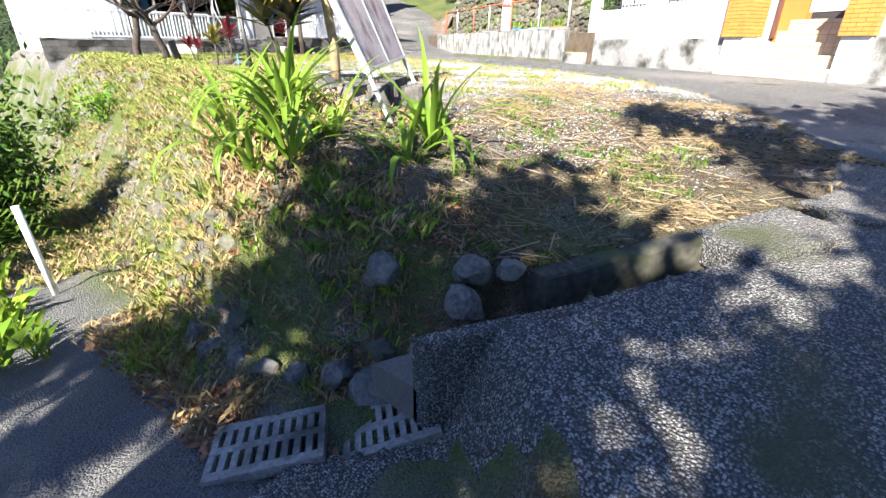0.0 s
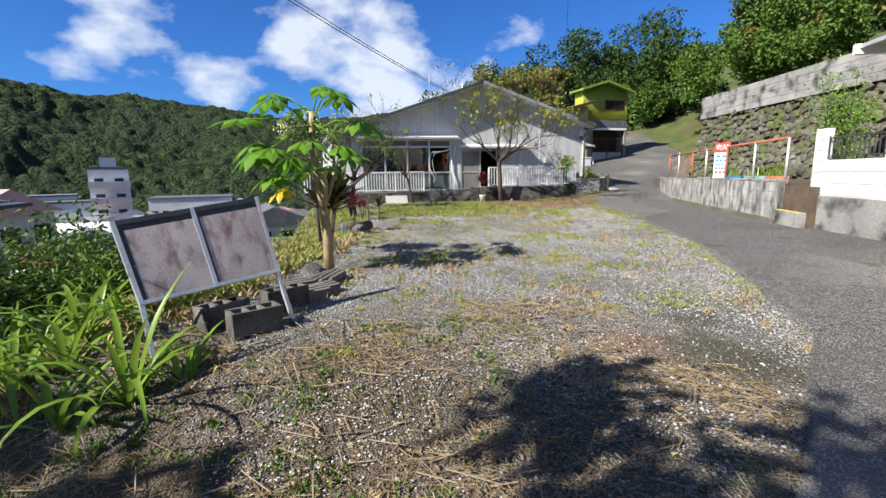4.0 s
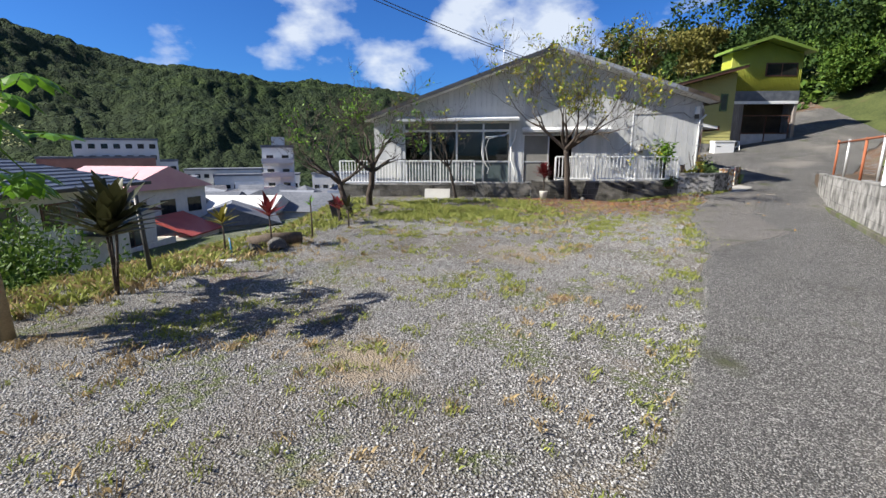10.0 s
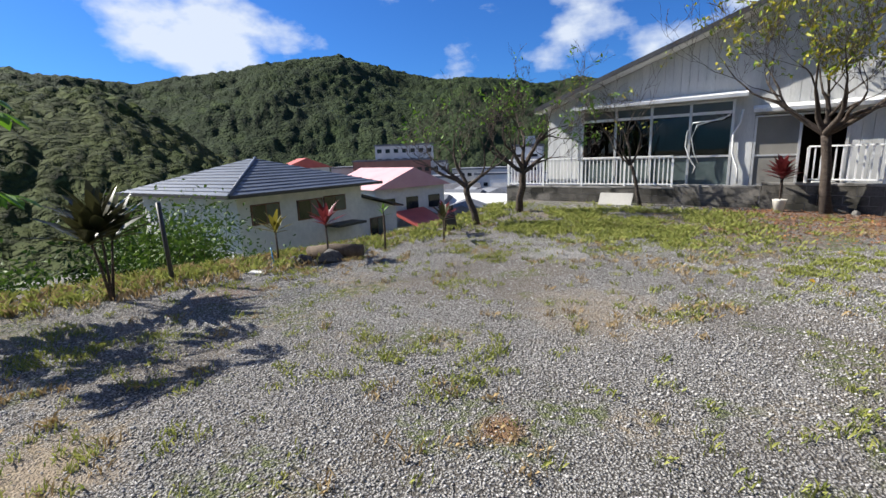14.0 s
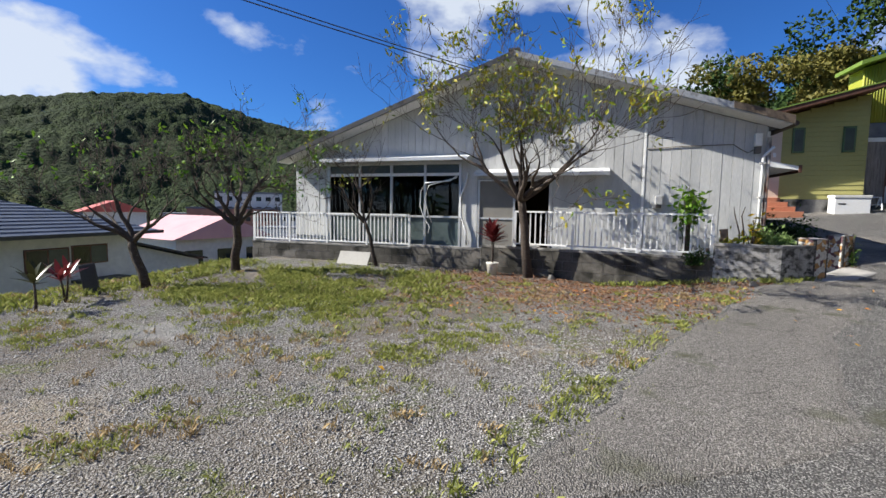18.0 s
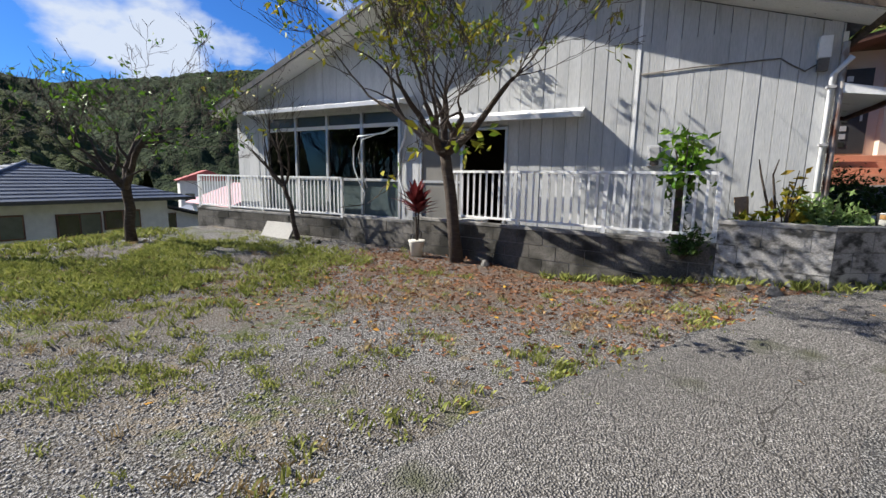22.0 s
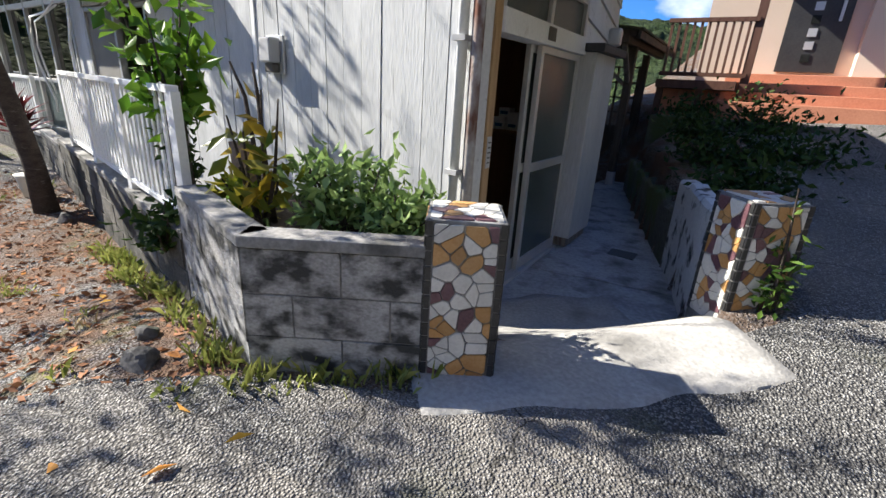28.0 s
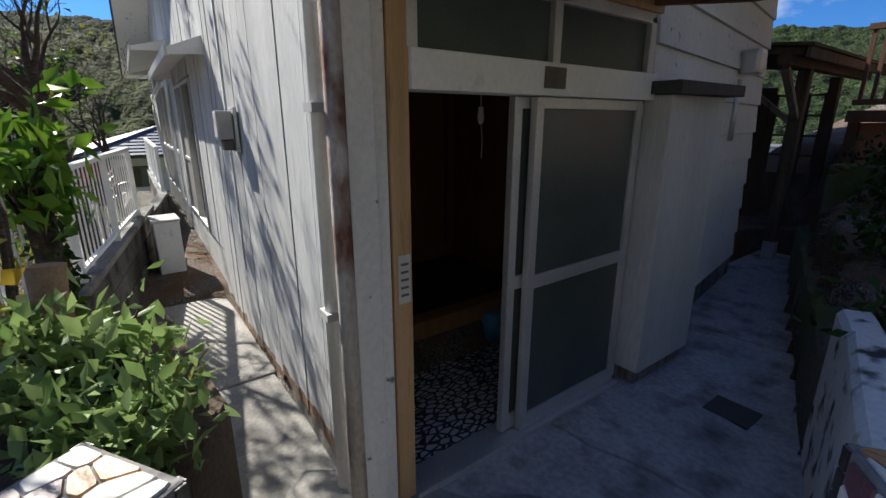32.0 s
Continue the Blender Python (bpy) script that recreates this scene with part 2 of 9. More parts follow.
M_PLY = surf("brown_panel", (0.16, 0.085, 0.04), (0.24, 0.13, 0.065), 2, 40, 0.6, 0.1, stretch=(6, 6, 0.6))
M_WOOD = surf("weathered_wood", (0.16, 0.14, 0.125), (0.30, 0.27, 0.25), 3, 60, 0.85, 0.5, (0.09, 0.06, 0.045), (0.55, 0.75), 5, stretch=(6, 6, 0.5), island=0.12)
M_BROWNWOOD = surf("dark_stained_wood", (0.075, 0.035, 0.024), (0.14, 0.07, 0.05), 3, 50, 0.6, 0.2, stretch=(5, 5, 1))
M_RAWWOOD = surf("bare_wood", (0.38, 0.24, 0.12), (0.52, 0.35, 0.19), 3, 50, 0.8, 0.3, (0.2, 0.12, 0.07), (0.6, 0.7), 4, stretch=(8, 8, 0.5))
M_RAWBROWN = surf("brown_timber", (0.20, 0.10, 0.045), (0.30, 0.17, 0.085), 3, 50, 0.6, 0.2, stretch=(6, 6, 1))
M_DARKWOOD = surf("dark_old_timber", (0.06, 0.045, 0.035), (0.14, 0.11, 0.085), 3, 50, 0.9, 0.4, stretch=(5, 5, 0.6))
M_RUSTPALE = surf("rust_stained_paint", (0.34, 0.30, 0.27), (0.50, 0.48, 0.45), 4, 60, 0.85, 0.4, (0.13, 0.055, 0.035), (0.48, 0.6), 5, stretch=(1, 1, 0.5))
M_TERRA = surf("terracotta_tile", (0.42, 0.17, 0.10), (0.52, 0.23, 0.14), 2, 40, 0.7, 0.2, island=0.06)
M_LIME = surf("lime_green_siding", (0.27, 0.285, 0.03), (0.33, 0.345, 0.045), 0.6, 20, 0.55, 0.1, (0.2, 0.27, 0.03), (0.6, 0.8), 2)
M_YGREEN = surf("pale_green_siding", (0.34, 0.32, 0.115), (0.40, 0.375, 0.145), 0.7, 30, 0.6, 0.1)
M_GREENROOF = surf("green_roof_metal", (0.12, 0.19, 0.03), (0.19, 0.27, 0.05), 0.8, 20, 0.5, 0.1)
M_CREAM = surf("cream_stucco", (0.56, 0.45, 0.36), (0.64, 0.53, 0.44), 1, 80, 0.85, 0.3)
M_WHITEHOUSE = surf("white_stucco", (0.52, 0.53, 0.54), (0.60, 0.60, 0.60), 0.8, 80, 0.85, 0.3)
M_WBLOCK = surf("white_painted_block", (0.46, 0.455, 0.45), (0.58, 0.575, 0.56), 1.2, 40, 0.85, 0.4, (0.42, 0.39, 0.35), (0.6, 0.72), 4, island=0.04)
M_ORANGE = surf("orange_brick_tile", (0.62, 0.15, 0.035), (0.72, 0.20, 0.05), 2, 60, 0.6, 0.3, island=0.07)
M_STEP = surf("beige_step_tile", (0.40, 0.33, 0.22), (0.50, 0.42, 0.29), 2, 60, 0.6, 0.2, island=0.05)
M_GROUT = surf("dark_grout", (0.11, 0.10, 0.09), (0.18, 0.16, 0.14), 4, 60, 0.95, 0.2)
M_STONE = surf("mossy_stone", (0.055, 0.052, 0.042), (0.135, 0.128, 0.10), 1.5, 25, 0.95, 0.6, (0.07, 0.085, 0.03), (0.48, 0.62), 1.6, island=0.3)
M_ROCK = surf("grey_rock", (0.05, 0.047, 0.043), (0.17, 0.163, 0.153), 4, 40, 0.9, 0.7, (0.06, 0.07, 0.045), (0.56, 0.7), 5, island=0.2)
M_SOIL = surf("dark_soil", (0.055, 0.04, 0.028), (0.12, 0.09, 0.065), 4, 60, 0.95, 0.8)
M_RUST = surf("rusty_pipe", (0.25, 0.07, 0.03), (0.38, 0.14, 0.07), 5, 60, 0.85, 0.3)
M_BLACK = surf("black_metal", (0.02, 0.02, 0.02), (0.05, 0.05, 0.05), 4, 50, 0.5, 0.1)
M_DARK = surf("near_black_plastic", (0.018, 0.018, 0.02), (0.035, 0.035, 0.035), 4, 50, 0.5, 0.1)
M_BLUEROOF = surf("blue_grey_roof_tile", (0.06, 0.075, 0.105), (0.11, 0.13, 0.17), 1.0, 20, 0.5, 0.1, island=0.12)
M_CREAMWALL = surf("offwhite_wall", (0.62, 0.60, 0.53), (0.72, 0.70, 0.63), 0.7, 30, 0.85, 0.2)
M_REDROOF = surf("red_roof_metal", (0.34, 0.06, 0.045), (0.44, 0.09, 0.07), 0.8, 20, 0.55, 0.1)
M_BARK = surf("grey_brown_bark", (0.045, 0.034, 0.028), (0.10, 0.08, 0.066), 9, 60, 0.95, 0.8, (0.15, 0.135, 0.115), (0.62, 0.7), 12, stretch=(1, 1, 3), dist=0.02)
M_PAPAYABARK = surf("papaya_trunk", (0.24, 0.18, 0.10), (0.40, 0.31, 0.18), 6, 60, 0.9, 0.6, stretch=(1, 1, 3))
M_LEAF = leafy("green_leaf", (0.06, 0.16, 0.015), (0.17, 0.29, 0.03))
M_LEAFY = leafy("yellow_leaf", (0.10, 0.20, 0.02), (0.40, 0.33, 0.03))
M_STRAP = leafy("strap_leaf", (0.09, 0.19, 0.02), (0.28, 0.37, 0.05), 0.35, 0.35)
M_PAPAYA = leafy("papaya_leaf", (0.07, 0.18, 0.015), (0.19, 0.34, 0.03), 0.4, 0.35)
M_TIDARK = leafy("dark_red_green_leaf", (0.025, 0.035, 0.015), (0.09, 0.075, 0.03), 0.3, 0.15)
M_TIRED = leafy("red_leaf", (0.16, 0.022, 0.03), (0.09, 0.03, 0.022), 0.3, 0.3)
M_FOREST = leafy("forest_leaf", (0.014, 0.036, 0.008), (0.050, 0.088, 0.018), 0.7, 0.12)
M_FOREST2 = leafy("bright_forest_leaf", (0.035, 0.085, 0.012), (0.11, 0.175, 0.028), 0.6, 0.2)
M_AUTUMN = leafy("olive_brown_leaf", (0.10, 0.10, 0.02), (0.17, 0.15, 0.04), 0.6, 0.15)
M_GRASS = leafy("grass_blade", (0.13, 0.17, 0.035), (0.34, 0.345, 0.10), 0.7, 0.3)
M_DRYGRASS = leafy("dry_grass", (0.22, 0.155, 0.075), (0.42, 0.32, 0.17), 0.8, 0.2)
M_DEADLEAF = leafy("dead_leaf", (0.17, 0.075, 0.035), (0.32, 0.16, 0.09), 0.85, 0.1)
M_GLASS = glassy("window_glass", (0.07, 0.075, 0.075), 0.0, 0.0)
M_FROST = surf("frosted_pane", (0.06, 0.085, 0.085), (0.10, 0.125, 0.125), 8, 140, 0.28, 0.3)
M_DARKGLASS = surf("dark_window_pane", (0.012, 0.014, 0.014), (0.025, 0.027, 0.026), 2, 20, 0.08, 0.0)
M_SHADEGLASS = surf("green_grey_pane", (0.045, 0.06, 0.055), (0.075, 0.09, 0.085), 3, 120, 0.2, 0.2)
M_SIGN = surf("faded_sign_board", (0.36, 0.28, 0.26), (0.55, 0.50, 0.48), 2.5, 40, 0.85, 0.2, (0.20, 0.13, 0.12), (0.5, 0.72), 4, stretch=(3, 3, 0.8))
M_TEALBLUE = surf("blue_plastic", (0.03, 0.16, 0.30), (0.05, 0.22, 0.38), 3, 40, 0.45, 0.05)
M_REDPAINT = surf("red_print", (0.62, 0.04, 0.03), (0.70, 0.07, 0.05), 3, 40, 0.6, 0.05)
M_YELLOWPAINT = surf("yellow_paint", (0.62, 0.46, 0.06), (0.70, 0.55, 0.10), 5, 60, 0.7, 0.2)
M_PINK = surf("pink_roof_sheet", (0.50, 0.28, 0.30), (0.60, 0.36, 0.37), 0.8, 20, 0.6, 0.1)
M_TOWNWHITE = surf("town_white_wall", (0.50, 0.50, 0.49), (0.64, 0.635, 0.61), 0.3, 4, 0.85, 0.0, island=0.12)
M_TOWNGREY = surf("town_grey_wall", (0.34, 0.34, 0.35), (0.46, 0.46, 0.46), 0.3, 4, 0.85, 0.0, island=0.15)
M_TOWNROOF = surf("town_metal_roof", (0.08, 0.09, 0.11), (0.19, 0.20, 0.225), 0.3, 4, 0.8, 0.0, island=0.25)
M_BRICKRED = surf("brown_brick_wall", (0.24, 0.12, 0.09), (0.32, 0.17, 0.13), 0.5, 6, 0.85, 0.0)
M_TILEW = surf("white_mosaic", (0.55, 0.53, 0.48), (0.68, 0.66, 0.60), 8, 80, 0.5, 0.2, island=0.1)
M_TILEO = surf("ochre_mosaic", (0.40, 0.20, 0.06), (0.50, 0.29, 0.12), 8, 80, 0.45, 0.2, island=0.2)
M_TILEP = surf("purple_mosaic", (0.10, 0.045, 0.055), (0.17, 0.09, 0.10), 8, 80, 0.4, 0.2, island=0.2)
M_TILEB = surf("black_mosaic", (0.02, 0.02, 0.02), (0.045, 0.045, 0.045), 8, 80, 0.35, 0.2)


def pebble_floor():
    """White pebbles set in a dark bed."""
    m = bpy.data.materials.new("pebble_mosaic_floor")
    m.use_nodes = True
    nt = m.node_tree
    b = nt.nodes["Principled BSDF"]
    b.inputs["Roughness"].default_value = 0.5
    geo = nt.nodes.new("ShaderNodeNewGeometry")
    mp = nt.nodes.new("ShaderNodeMapping")
    mp.inputs["Scale"].default_value = (1.0, 0.62, 1.0)
    mp.inputs["Rotation"].default_value = (0, 0, 0.5)
    nt.links.new(geo.outputs["Position"], mp.inputs["Vector"])
    vo = nt.nodes.new("ShaderNodeTexVoronoi")
    vo.feature = "DISTANCE_TO_EDGE"
    vo.inputs["Scale"].default_value = 26.0
    nt.links.new(mp.outputs[0], vo.inputs["Vector"])
    no = nt.nodes.new("ShaderNodeTexNoise")
    no.inputs["Scale"].default_value = 9.0
    nt.links.new(geo.outputs["Position"], no.inputs["Vector"])
    thr = nt.nodes.new("ShaderNodeMapRange")
    thr.inputs["From Min"].default_value, thr.inputs["From Max"].default_value = 0.10, 0.16
    nt.links.new(vo.outputs["Distance"], thr.inputs["Value"])
    pale = nt.nodes.new("ShaderNodeMix")
    pale.data_type = "RGBA"
    pale.inputs[6].default_value, pale.inputs[7].default_value = (0.42, 0.43, 0.44, 1), (0.66, 0.66, 0.65, 1)
    nt.links.new(no.outputs["Fac"], pale.inputs["Factor"])
    mx = nt.nodes.new("ShaderNodeMix")
    mx.data_type = "RGBA"
    mx.inputs[6].default_value = (0.025, 0.028, 0.04, 1)
    nt.links.new(thr.outputs[0], mx.inputs["Factor"])
    nt.links.new(pale.outputs[2], mx.inputs[7])
    nt.links.new(mx.outputs[2], b.inputs["Base Color"])
    bp = nt.nodes.new("ShaderNodeBump")
    bp.inputs["Strength"].default_value, bp.inputs["Distance"].default_value = 0.6, 0.006
    nt.links.new(thr.outputs[0], bp.inputs["Height"])
    nt.links.new(bp.outputs[0], b.inputs["Normal"])
    return m


M_PEBFLOOR = pebble_floor()

# ---- mesh helpers ----
def part(name, bm, material, parent=None, label=""):
    """Links a bmesh as one mesh object, under a thing or a part."""
    me = bpy.data.meshes.new(name)
    bm.to_mesh(me)
    bm.free()
    me.materials.append(material)
    ob = new(name, me)
    if parent is not None:
        ob.parent = parent
        ob.matrix_parent_inverse = parent.matrix_world.inverted()
    if label:
        tagged(ob, label)
    return ob


def thing(name, at, label, category, group="", kind=""):
    """An Empty at a thing's base."""
    ob = new(name)
    ob.empty_display_size = 0.1
    ob.matrix_world = Matrix.Translation(at)
    return tagged(ob, label, category, group, kind)


def add_box(bm, x0, x1, y0, y1, z0, z1, m=None):
    vs = [bm.verts.new(v) for v in ((x0, y0, z0), (x1, y0, z0), (x1, y1, z0), (x0, y1, z0), (x0, y0, z1), (x1, y0, z1), (x1, y1, z1), (x0, y1, z1))]
    for f in ((0, 3, 2, 1), (4, 5, 6, 7), (0, 1, 5, 4), (1, 2, 6, 5), (2, 3, 7, 6), (3, 0, 4, 7)):
        bm.faces.new([vs[i] for i in f])
    if m is not None:
        bmesh.ops.transform(bm, matrix=m, verts=vs)
    return vs


def box(x0, x1, y0, y1, z0, z1, bevel=0.0, m=None):
    bm = bmesh.new()
    add_box(bm, x0, x1, y0, y1, z0, z1, m)
    if bevel:
        bmesh.ops.bevel(bm, geom=bm.edges[:], offset=bevel, segments=2, affect="EDGES", profile=0.6)
    return bm


def beam(p0, p1, w, h, up=(0, 0, 1), bevel=0.0):
    """A straight bar of width w and height h from p0 to p1."""
    p0, p1 = Vector(p0), Vector(p1)
    d = (p1 - p0).normalized()
    s = d.cross(Vector(up))
    s = s.normalized() if s.length > 1e-6 else Vector((1, 0, 0))
    u = s.cross(d).normalized()
    bm = bmesh.new()
    ring = [[bm.verts.new(p + s * a * w / 2 + u * b * h / 2) for a, b in ((-1, -1), (1, -1), (1, 1), (-1, 1))] for p in (p0, p1)]
    for i in range(4):
        bm.faces.new((ring[0][i], ring[0][(i + 1) % 4], ring[1][(i + 1) % 4], ring[1][i]))
    bm.faces.new(ring[0][::-1])
    bm.faces.new(ring[1])
    bmesh.ops.recalc_face_normals(bm, faces=bm.faces[:])
    if bevel:
        bmesh.ops.bevel(bm, geom=bm.edges[:], offset=bevel, segments=2, affect="EDGES", profile=0.6)
    return bm


def tube(pts, radii, n=8, bm=None, cap=True):
    """A round tube along points, with a radius at each."""
    bm = bm or bmesh.new()
    pts = [Vector(p) for p in pts]
    if isinstance(radii, (int, float)):
        radii = [radii] * len(pts)
    rings = []
    ref = Vector((0.31, 0.17, 0.93))
    for i, p in enumerate(pts):
        d = (pts[min(i + 1, len(pts) - 1)] - pts[max(i - 1, 0)]).normalized()
        if abs(d.dot(ref)) > 0.95:
            ref = Vector((1, 0.1, 0))
        s = d.cross(ref).normalized()
        u = s.cross(d)
        rings.append([bm.verts.new(p + (s * math.cos(a) + u * math.sin(a)) * radii[i]) for a in [2 * math.pi * k / n for k in range(n)]])
    for a, b in zip(rings, rings[1:]):
        for k in range(n):
            f = bm.faces.new((a[k], a[(k + 1) % n], b[(k + 1) % n], b[k]))
            f.smooth = True
    if cap and n > 2:
        bm.faces.new(rings[0][::-1])
        bm.faces.new(rings[-1])
    return bm


def prism(poly, axis, a0, a1):
    """Extrudes a closed outline. axis 'y': outline in x, z; 'x': in y, z; 'z': in x, y."""
    bm = bmesh.new()
    put = {"y": lambda p, a: (p[0], a, p[1]), "x": lambda p, a: (a, p[0], p[1]), "z": lambda p, a: (p[0], p[1], a)}[axis]
    lo = [bm.verts.new(put(p, a0)) for p in poly]
    hi = [bm.verts.new(put(p, a1)) for p in poly]
    n = len(poly)
    for i in range(n):
        bm.faces.new((lo[i], lo[(i + 1) % n], hi[(i + 1) % n], hi[i]))
    bm.faces.new(lo[::-1])
    bm.faces.new(hi)
    bmesh.ops.recalc_face_normals(bm, faces=bm.faces[:])
    return bm


def stuff(name, verts, faces, material, label, category, parent=None, smooth=False):
    """Countless small pieces in one mesh."""
    me = bpy.data.meshes.new(name)
    verts = np.asarray(verts, dtype=np.float32)
    faces = np.asarray(faces, dtype=np.int32)
    n, k = faces.shape
    me.vertices.add(len(verts))
    me.vertices.foreach_set("co", verts.ravel())
    me.loops.add(n * k)
    me.loops.foreach_set("vertex_index", faces.ravel())
    me.polygons.add(n)
    me.polygons.foreach_set("loop_start", np.arange(0, n * k, k, dtype=np.int32))
    me.polygons.foreach_set("loop_total", np.full(n, k, dtype=np.int32))
    if smooth:
        me.polygons.foreach_set("use_smooth", np.ones(n, dtype=bool))
    me.update(calc_edges=True)
    me.validate()
    me.materials.append(material)
    ob = new(name, me)
    if parent is not None:
        ob.parent = parent
        ob.matrix_parent_inverse = parent.matrix_world.inverted()
        if label:
            tagged(ob, label)
        return ob
    return tagged(ob, label, category, "", "stuff")


def leaf_mesh(centres, normals_seed, length, width, droop=0.0, spread=1.0):
    """Folded diamond leaves, two triangles each side, at random turns round the centres. Returns verts and faces."""
    rng = np.random.default_rng(normals_seed)
    n = len(centres)
    d = rng.normal(size=(n, 3))
    d[:, 2] = d[:, 2] * spread - droop
    d /= np.linalg.norm(d, axis=1, keepdims=True)
    u = rng.normal(size=(n, 3))
    s = np.cross(d, u)
    s /= np.linalg.norm(s, axis=1, keepdims=True) + 1e-9
    ln = length * rng.uniform(0.7, 1.25, (n, 1))
    wd = width * rng.uniform(0.7, 1.25, (n, 1))
    up = np.cross(s, d) * wd * 0.25
    c = np.asarray(centres)
    v = np.stack([c, c + d * ln * 0.5 + s * wd * 0.5 + up, c + d * ln, c + d * ln * 0.5 - s * wd * 0.5 + up], axis=1).reshape(-1, 3)
    i = np.arange(n)[:, None] * 4
    f = np.concatenate([i + [0, 1, 2], i + [0, 2, 3]], axis=1).reshape(-1, 3)
    return v, f


def S(t):
    t = min(1.0, max(0.0, t))
    return t * t * (3 - 2 * t)


def lerp_line(v, xs, ys):
    return float(np.interp(v, xs, ys))

# ---- ground ----
def bank_x(y):
    """The top of the bank along the lot's low side."""
    return lerp_line(y, (-6, -1, 0.2, 0.8, 1.4, 1.8, 2.3, 3.0, 3.6, 4.4, 5.0, 6.0, 8.0, 11.0, 15.0, 16.8, 18.0, 40.0), (-1.5, -0.3, 0.6, 1.05, 1.6, 1.75, 1.58, 1.38, 1.5, 1.95, 2.3, 2.8, 3.45, 4.3, 4.2, 4.2, 4.9, 5.4))


def low_land(x, y):
    z = -0.22 - 0.14 * max(0.0, y - 2.0) - 0.10 * max(0.0, -x) + 0.30 * S((1.0 - y) / 1.5)
    z -= 0.37 * max(0.0, -x) * S((1.5 - y) / 2.5)
    return max(z, -2.6 - 0.10 * max(0.0, -x - 8) - 0.05 * max(0.0, y - 20) if x > -90 else -13.0, -13.0)


def lot(x, y):
    z = 1.0 * (1 - math.exp(-max(x, 0.0) / 3.0)) if x > 0 else 0.37 * max(x, -4.0)
    z = z + (1.0 - z) * S((y - 1.0) / 2.6) * S((x - 0.8) / 1.2)
    z += 0.30 * S((y - 12.8) / 3.0) * S((x - 12.4) / 3.2)
    z += 0.08 * S((y - 13.5) / 3.0) * S((13.0 - x) / 1.5)
    up = max(0.0, (x - 16.2) * 0.35 + (y - 16.6) * 0.94)
    z += (0.142 * up) * S((x - 15.2) / 1.0 + max(0.0, y - 24.0)) * S(up / 1.5 + 0.2) * S((x - 12.6) / 1.8)
    rise = max(0.0, (x - 22.5) * 0.75 + (y - 23.0) * 0.66)
    z += 0.13 * rise * S((y - 15.0) / 4.0) * S((x - 13.0) / 2.0)
    z -= 6.5 * S((y - 26.5) / 9.0) * S((13.5 - x) / 3.0)
    if y < 22:
        z += 2.5 * S((x - 23.0) / 4.0) * S((22 - y) / 3.0)
    return min(z, 9.0)


def gz(x, y):
    w = lerp_line(y, (0, 1.0, 3, 5, 9, 20), (0.8, 0.45, 0.5, 1.0, 2.2, 2.6))
    f = S((x - bank_x(y) + w) / w)
    return low_land(x, y) * (1 - f) + lot(x, y) * f


def drain_y(x):
    """Middle line of the open drain by the start."""
    return lerp_line(x, (0.7, 1.26, 1.7, 2.45, 2.75), (2.0, 1.58, 1.17, 0.62, 0.42))


def court(x, y):
    """The sunk paved strip beside the house's door."""
    inner = lerp_line(y, (17.0, 17.69, 18.8, 19.7, 20.7, 22.8), (17.1, 17.05, 16.77, 16.47, 16.16, 15.5)) + 0.06
    into = (x - 16.17) * -0.67 + (y - 16.35) * 0.74
    return (12.4 < x < 15.75 and 16.58 < y < 17.2) or (14.9 < x < inner and into > -0.05 and 16.55 < y < 23.6)


def axis_steps(lo, hi, fine, far):
    mid = list(np.arange(lo, hi + fine / 2, fine))
    a, b, s = [], [], fine
    v = hi
    while v < far:
        s *= 1.25
        v += s
        b.append(v)
    v, s = lo, fine
    while v > -far:
        s *= 1.25
        v -= s
        a.append(v)
    return a[::-1] + mid + b


gx, gy = axis_steps(-3.0, 22.0, 0.14, 2600.0), axis_steps(-3.5, 26.0, 0.14, 2600.0)
gv = []
for y in gy:
    for x in gx:
        far = max(abs(x - 9), abs(y - 9))
        if far > 60:
            z = -13.0
        else:
            z = gz(x, y)
            if far > 40:
                z = z + (-13.0 - z) * S((far - 40) / 20)
        if court(x, y):
            z = 0.6
        if 1.1 < x < 2.6 and abs(y - drain_y(x)) < 0.17:
            z -= 0.36
        if -3 < x < 22 and -4 < y < 26:
            z += 0.018 * noise.noise((x * 1.7, y * 1.7, 0)) + 0.03 * noise.noise((x * 0.4, y * 0.4, 3)) * S((x - 1) / 2)
            if x < bank_x(y) + 0.3:
                z += 0.10 * noise.noise((x * 2.6, y * 2.6, 5)) * S((x + 0.3 - bank_x(y) + 2.0) / 0.8)
        gv.append((x, y, z))
nx, ny = len(gx), len(gy)
gi = np.arange(nx * ny).reshape(ny, nx)
gf = np.stack([gi[:-1, :-1], gi[:-1, 1:], gi[1:, 1:], gi[1:, :-1]], axis=-1).reshape(-1, 4)


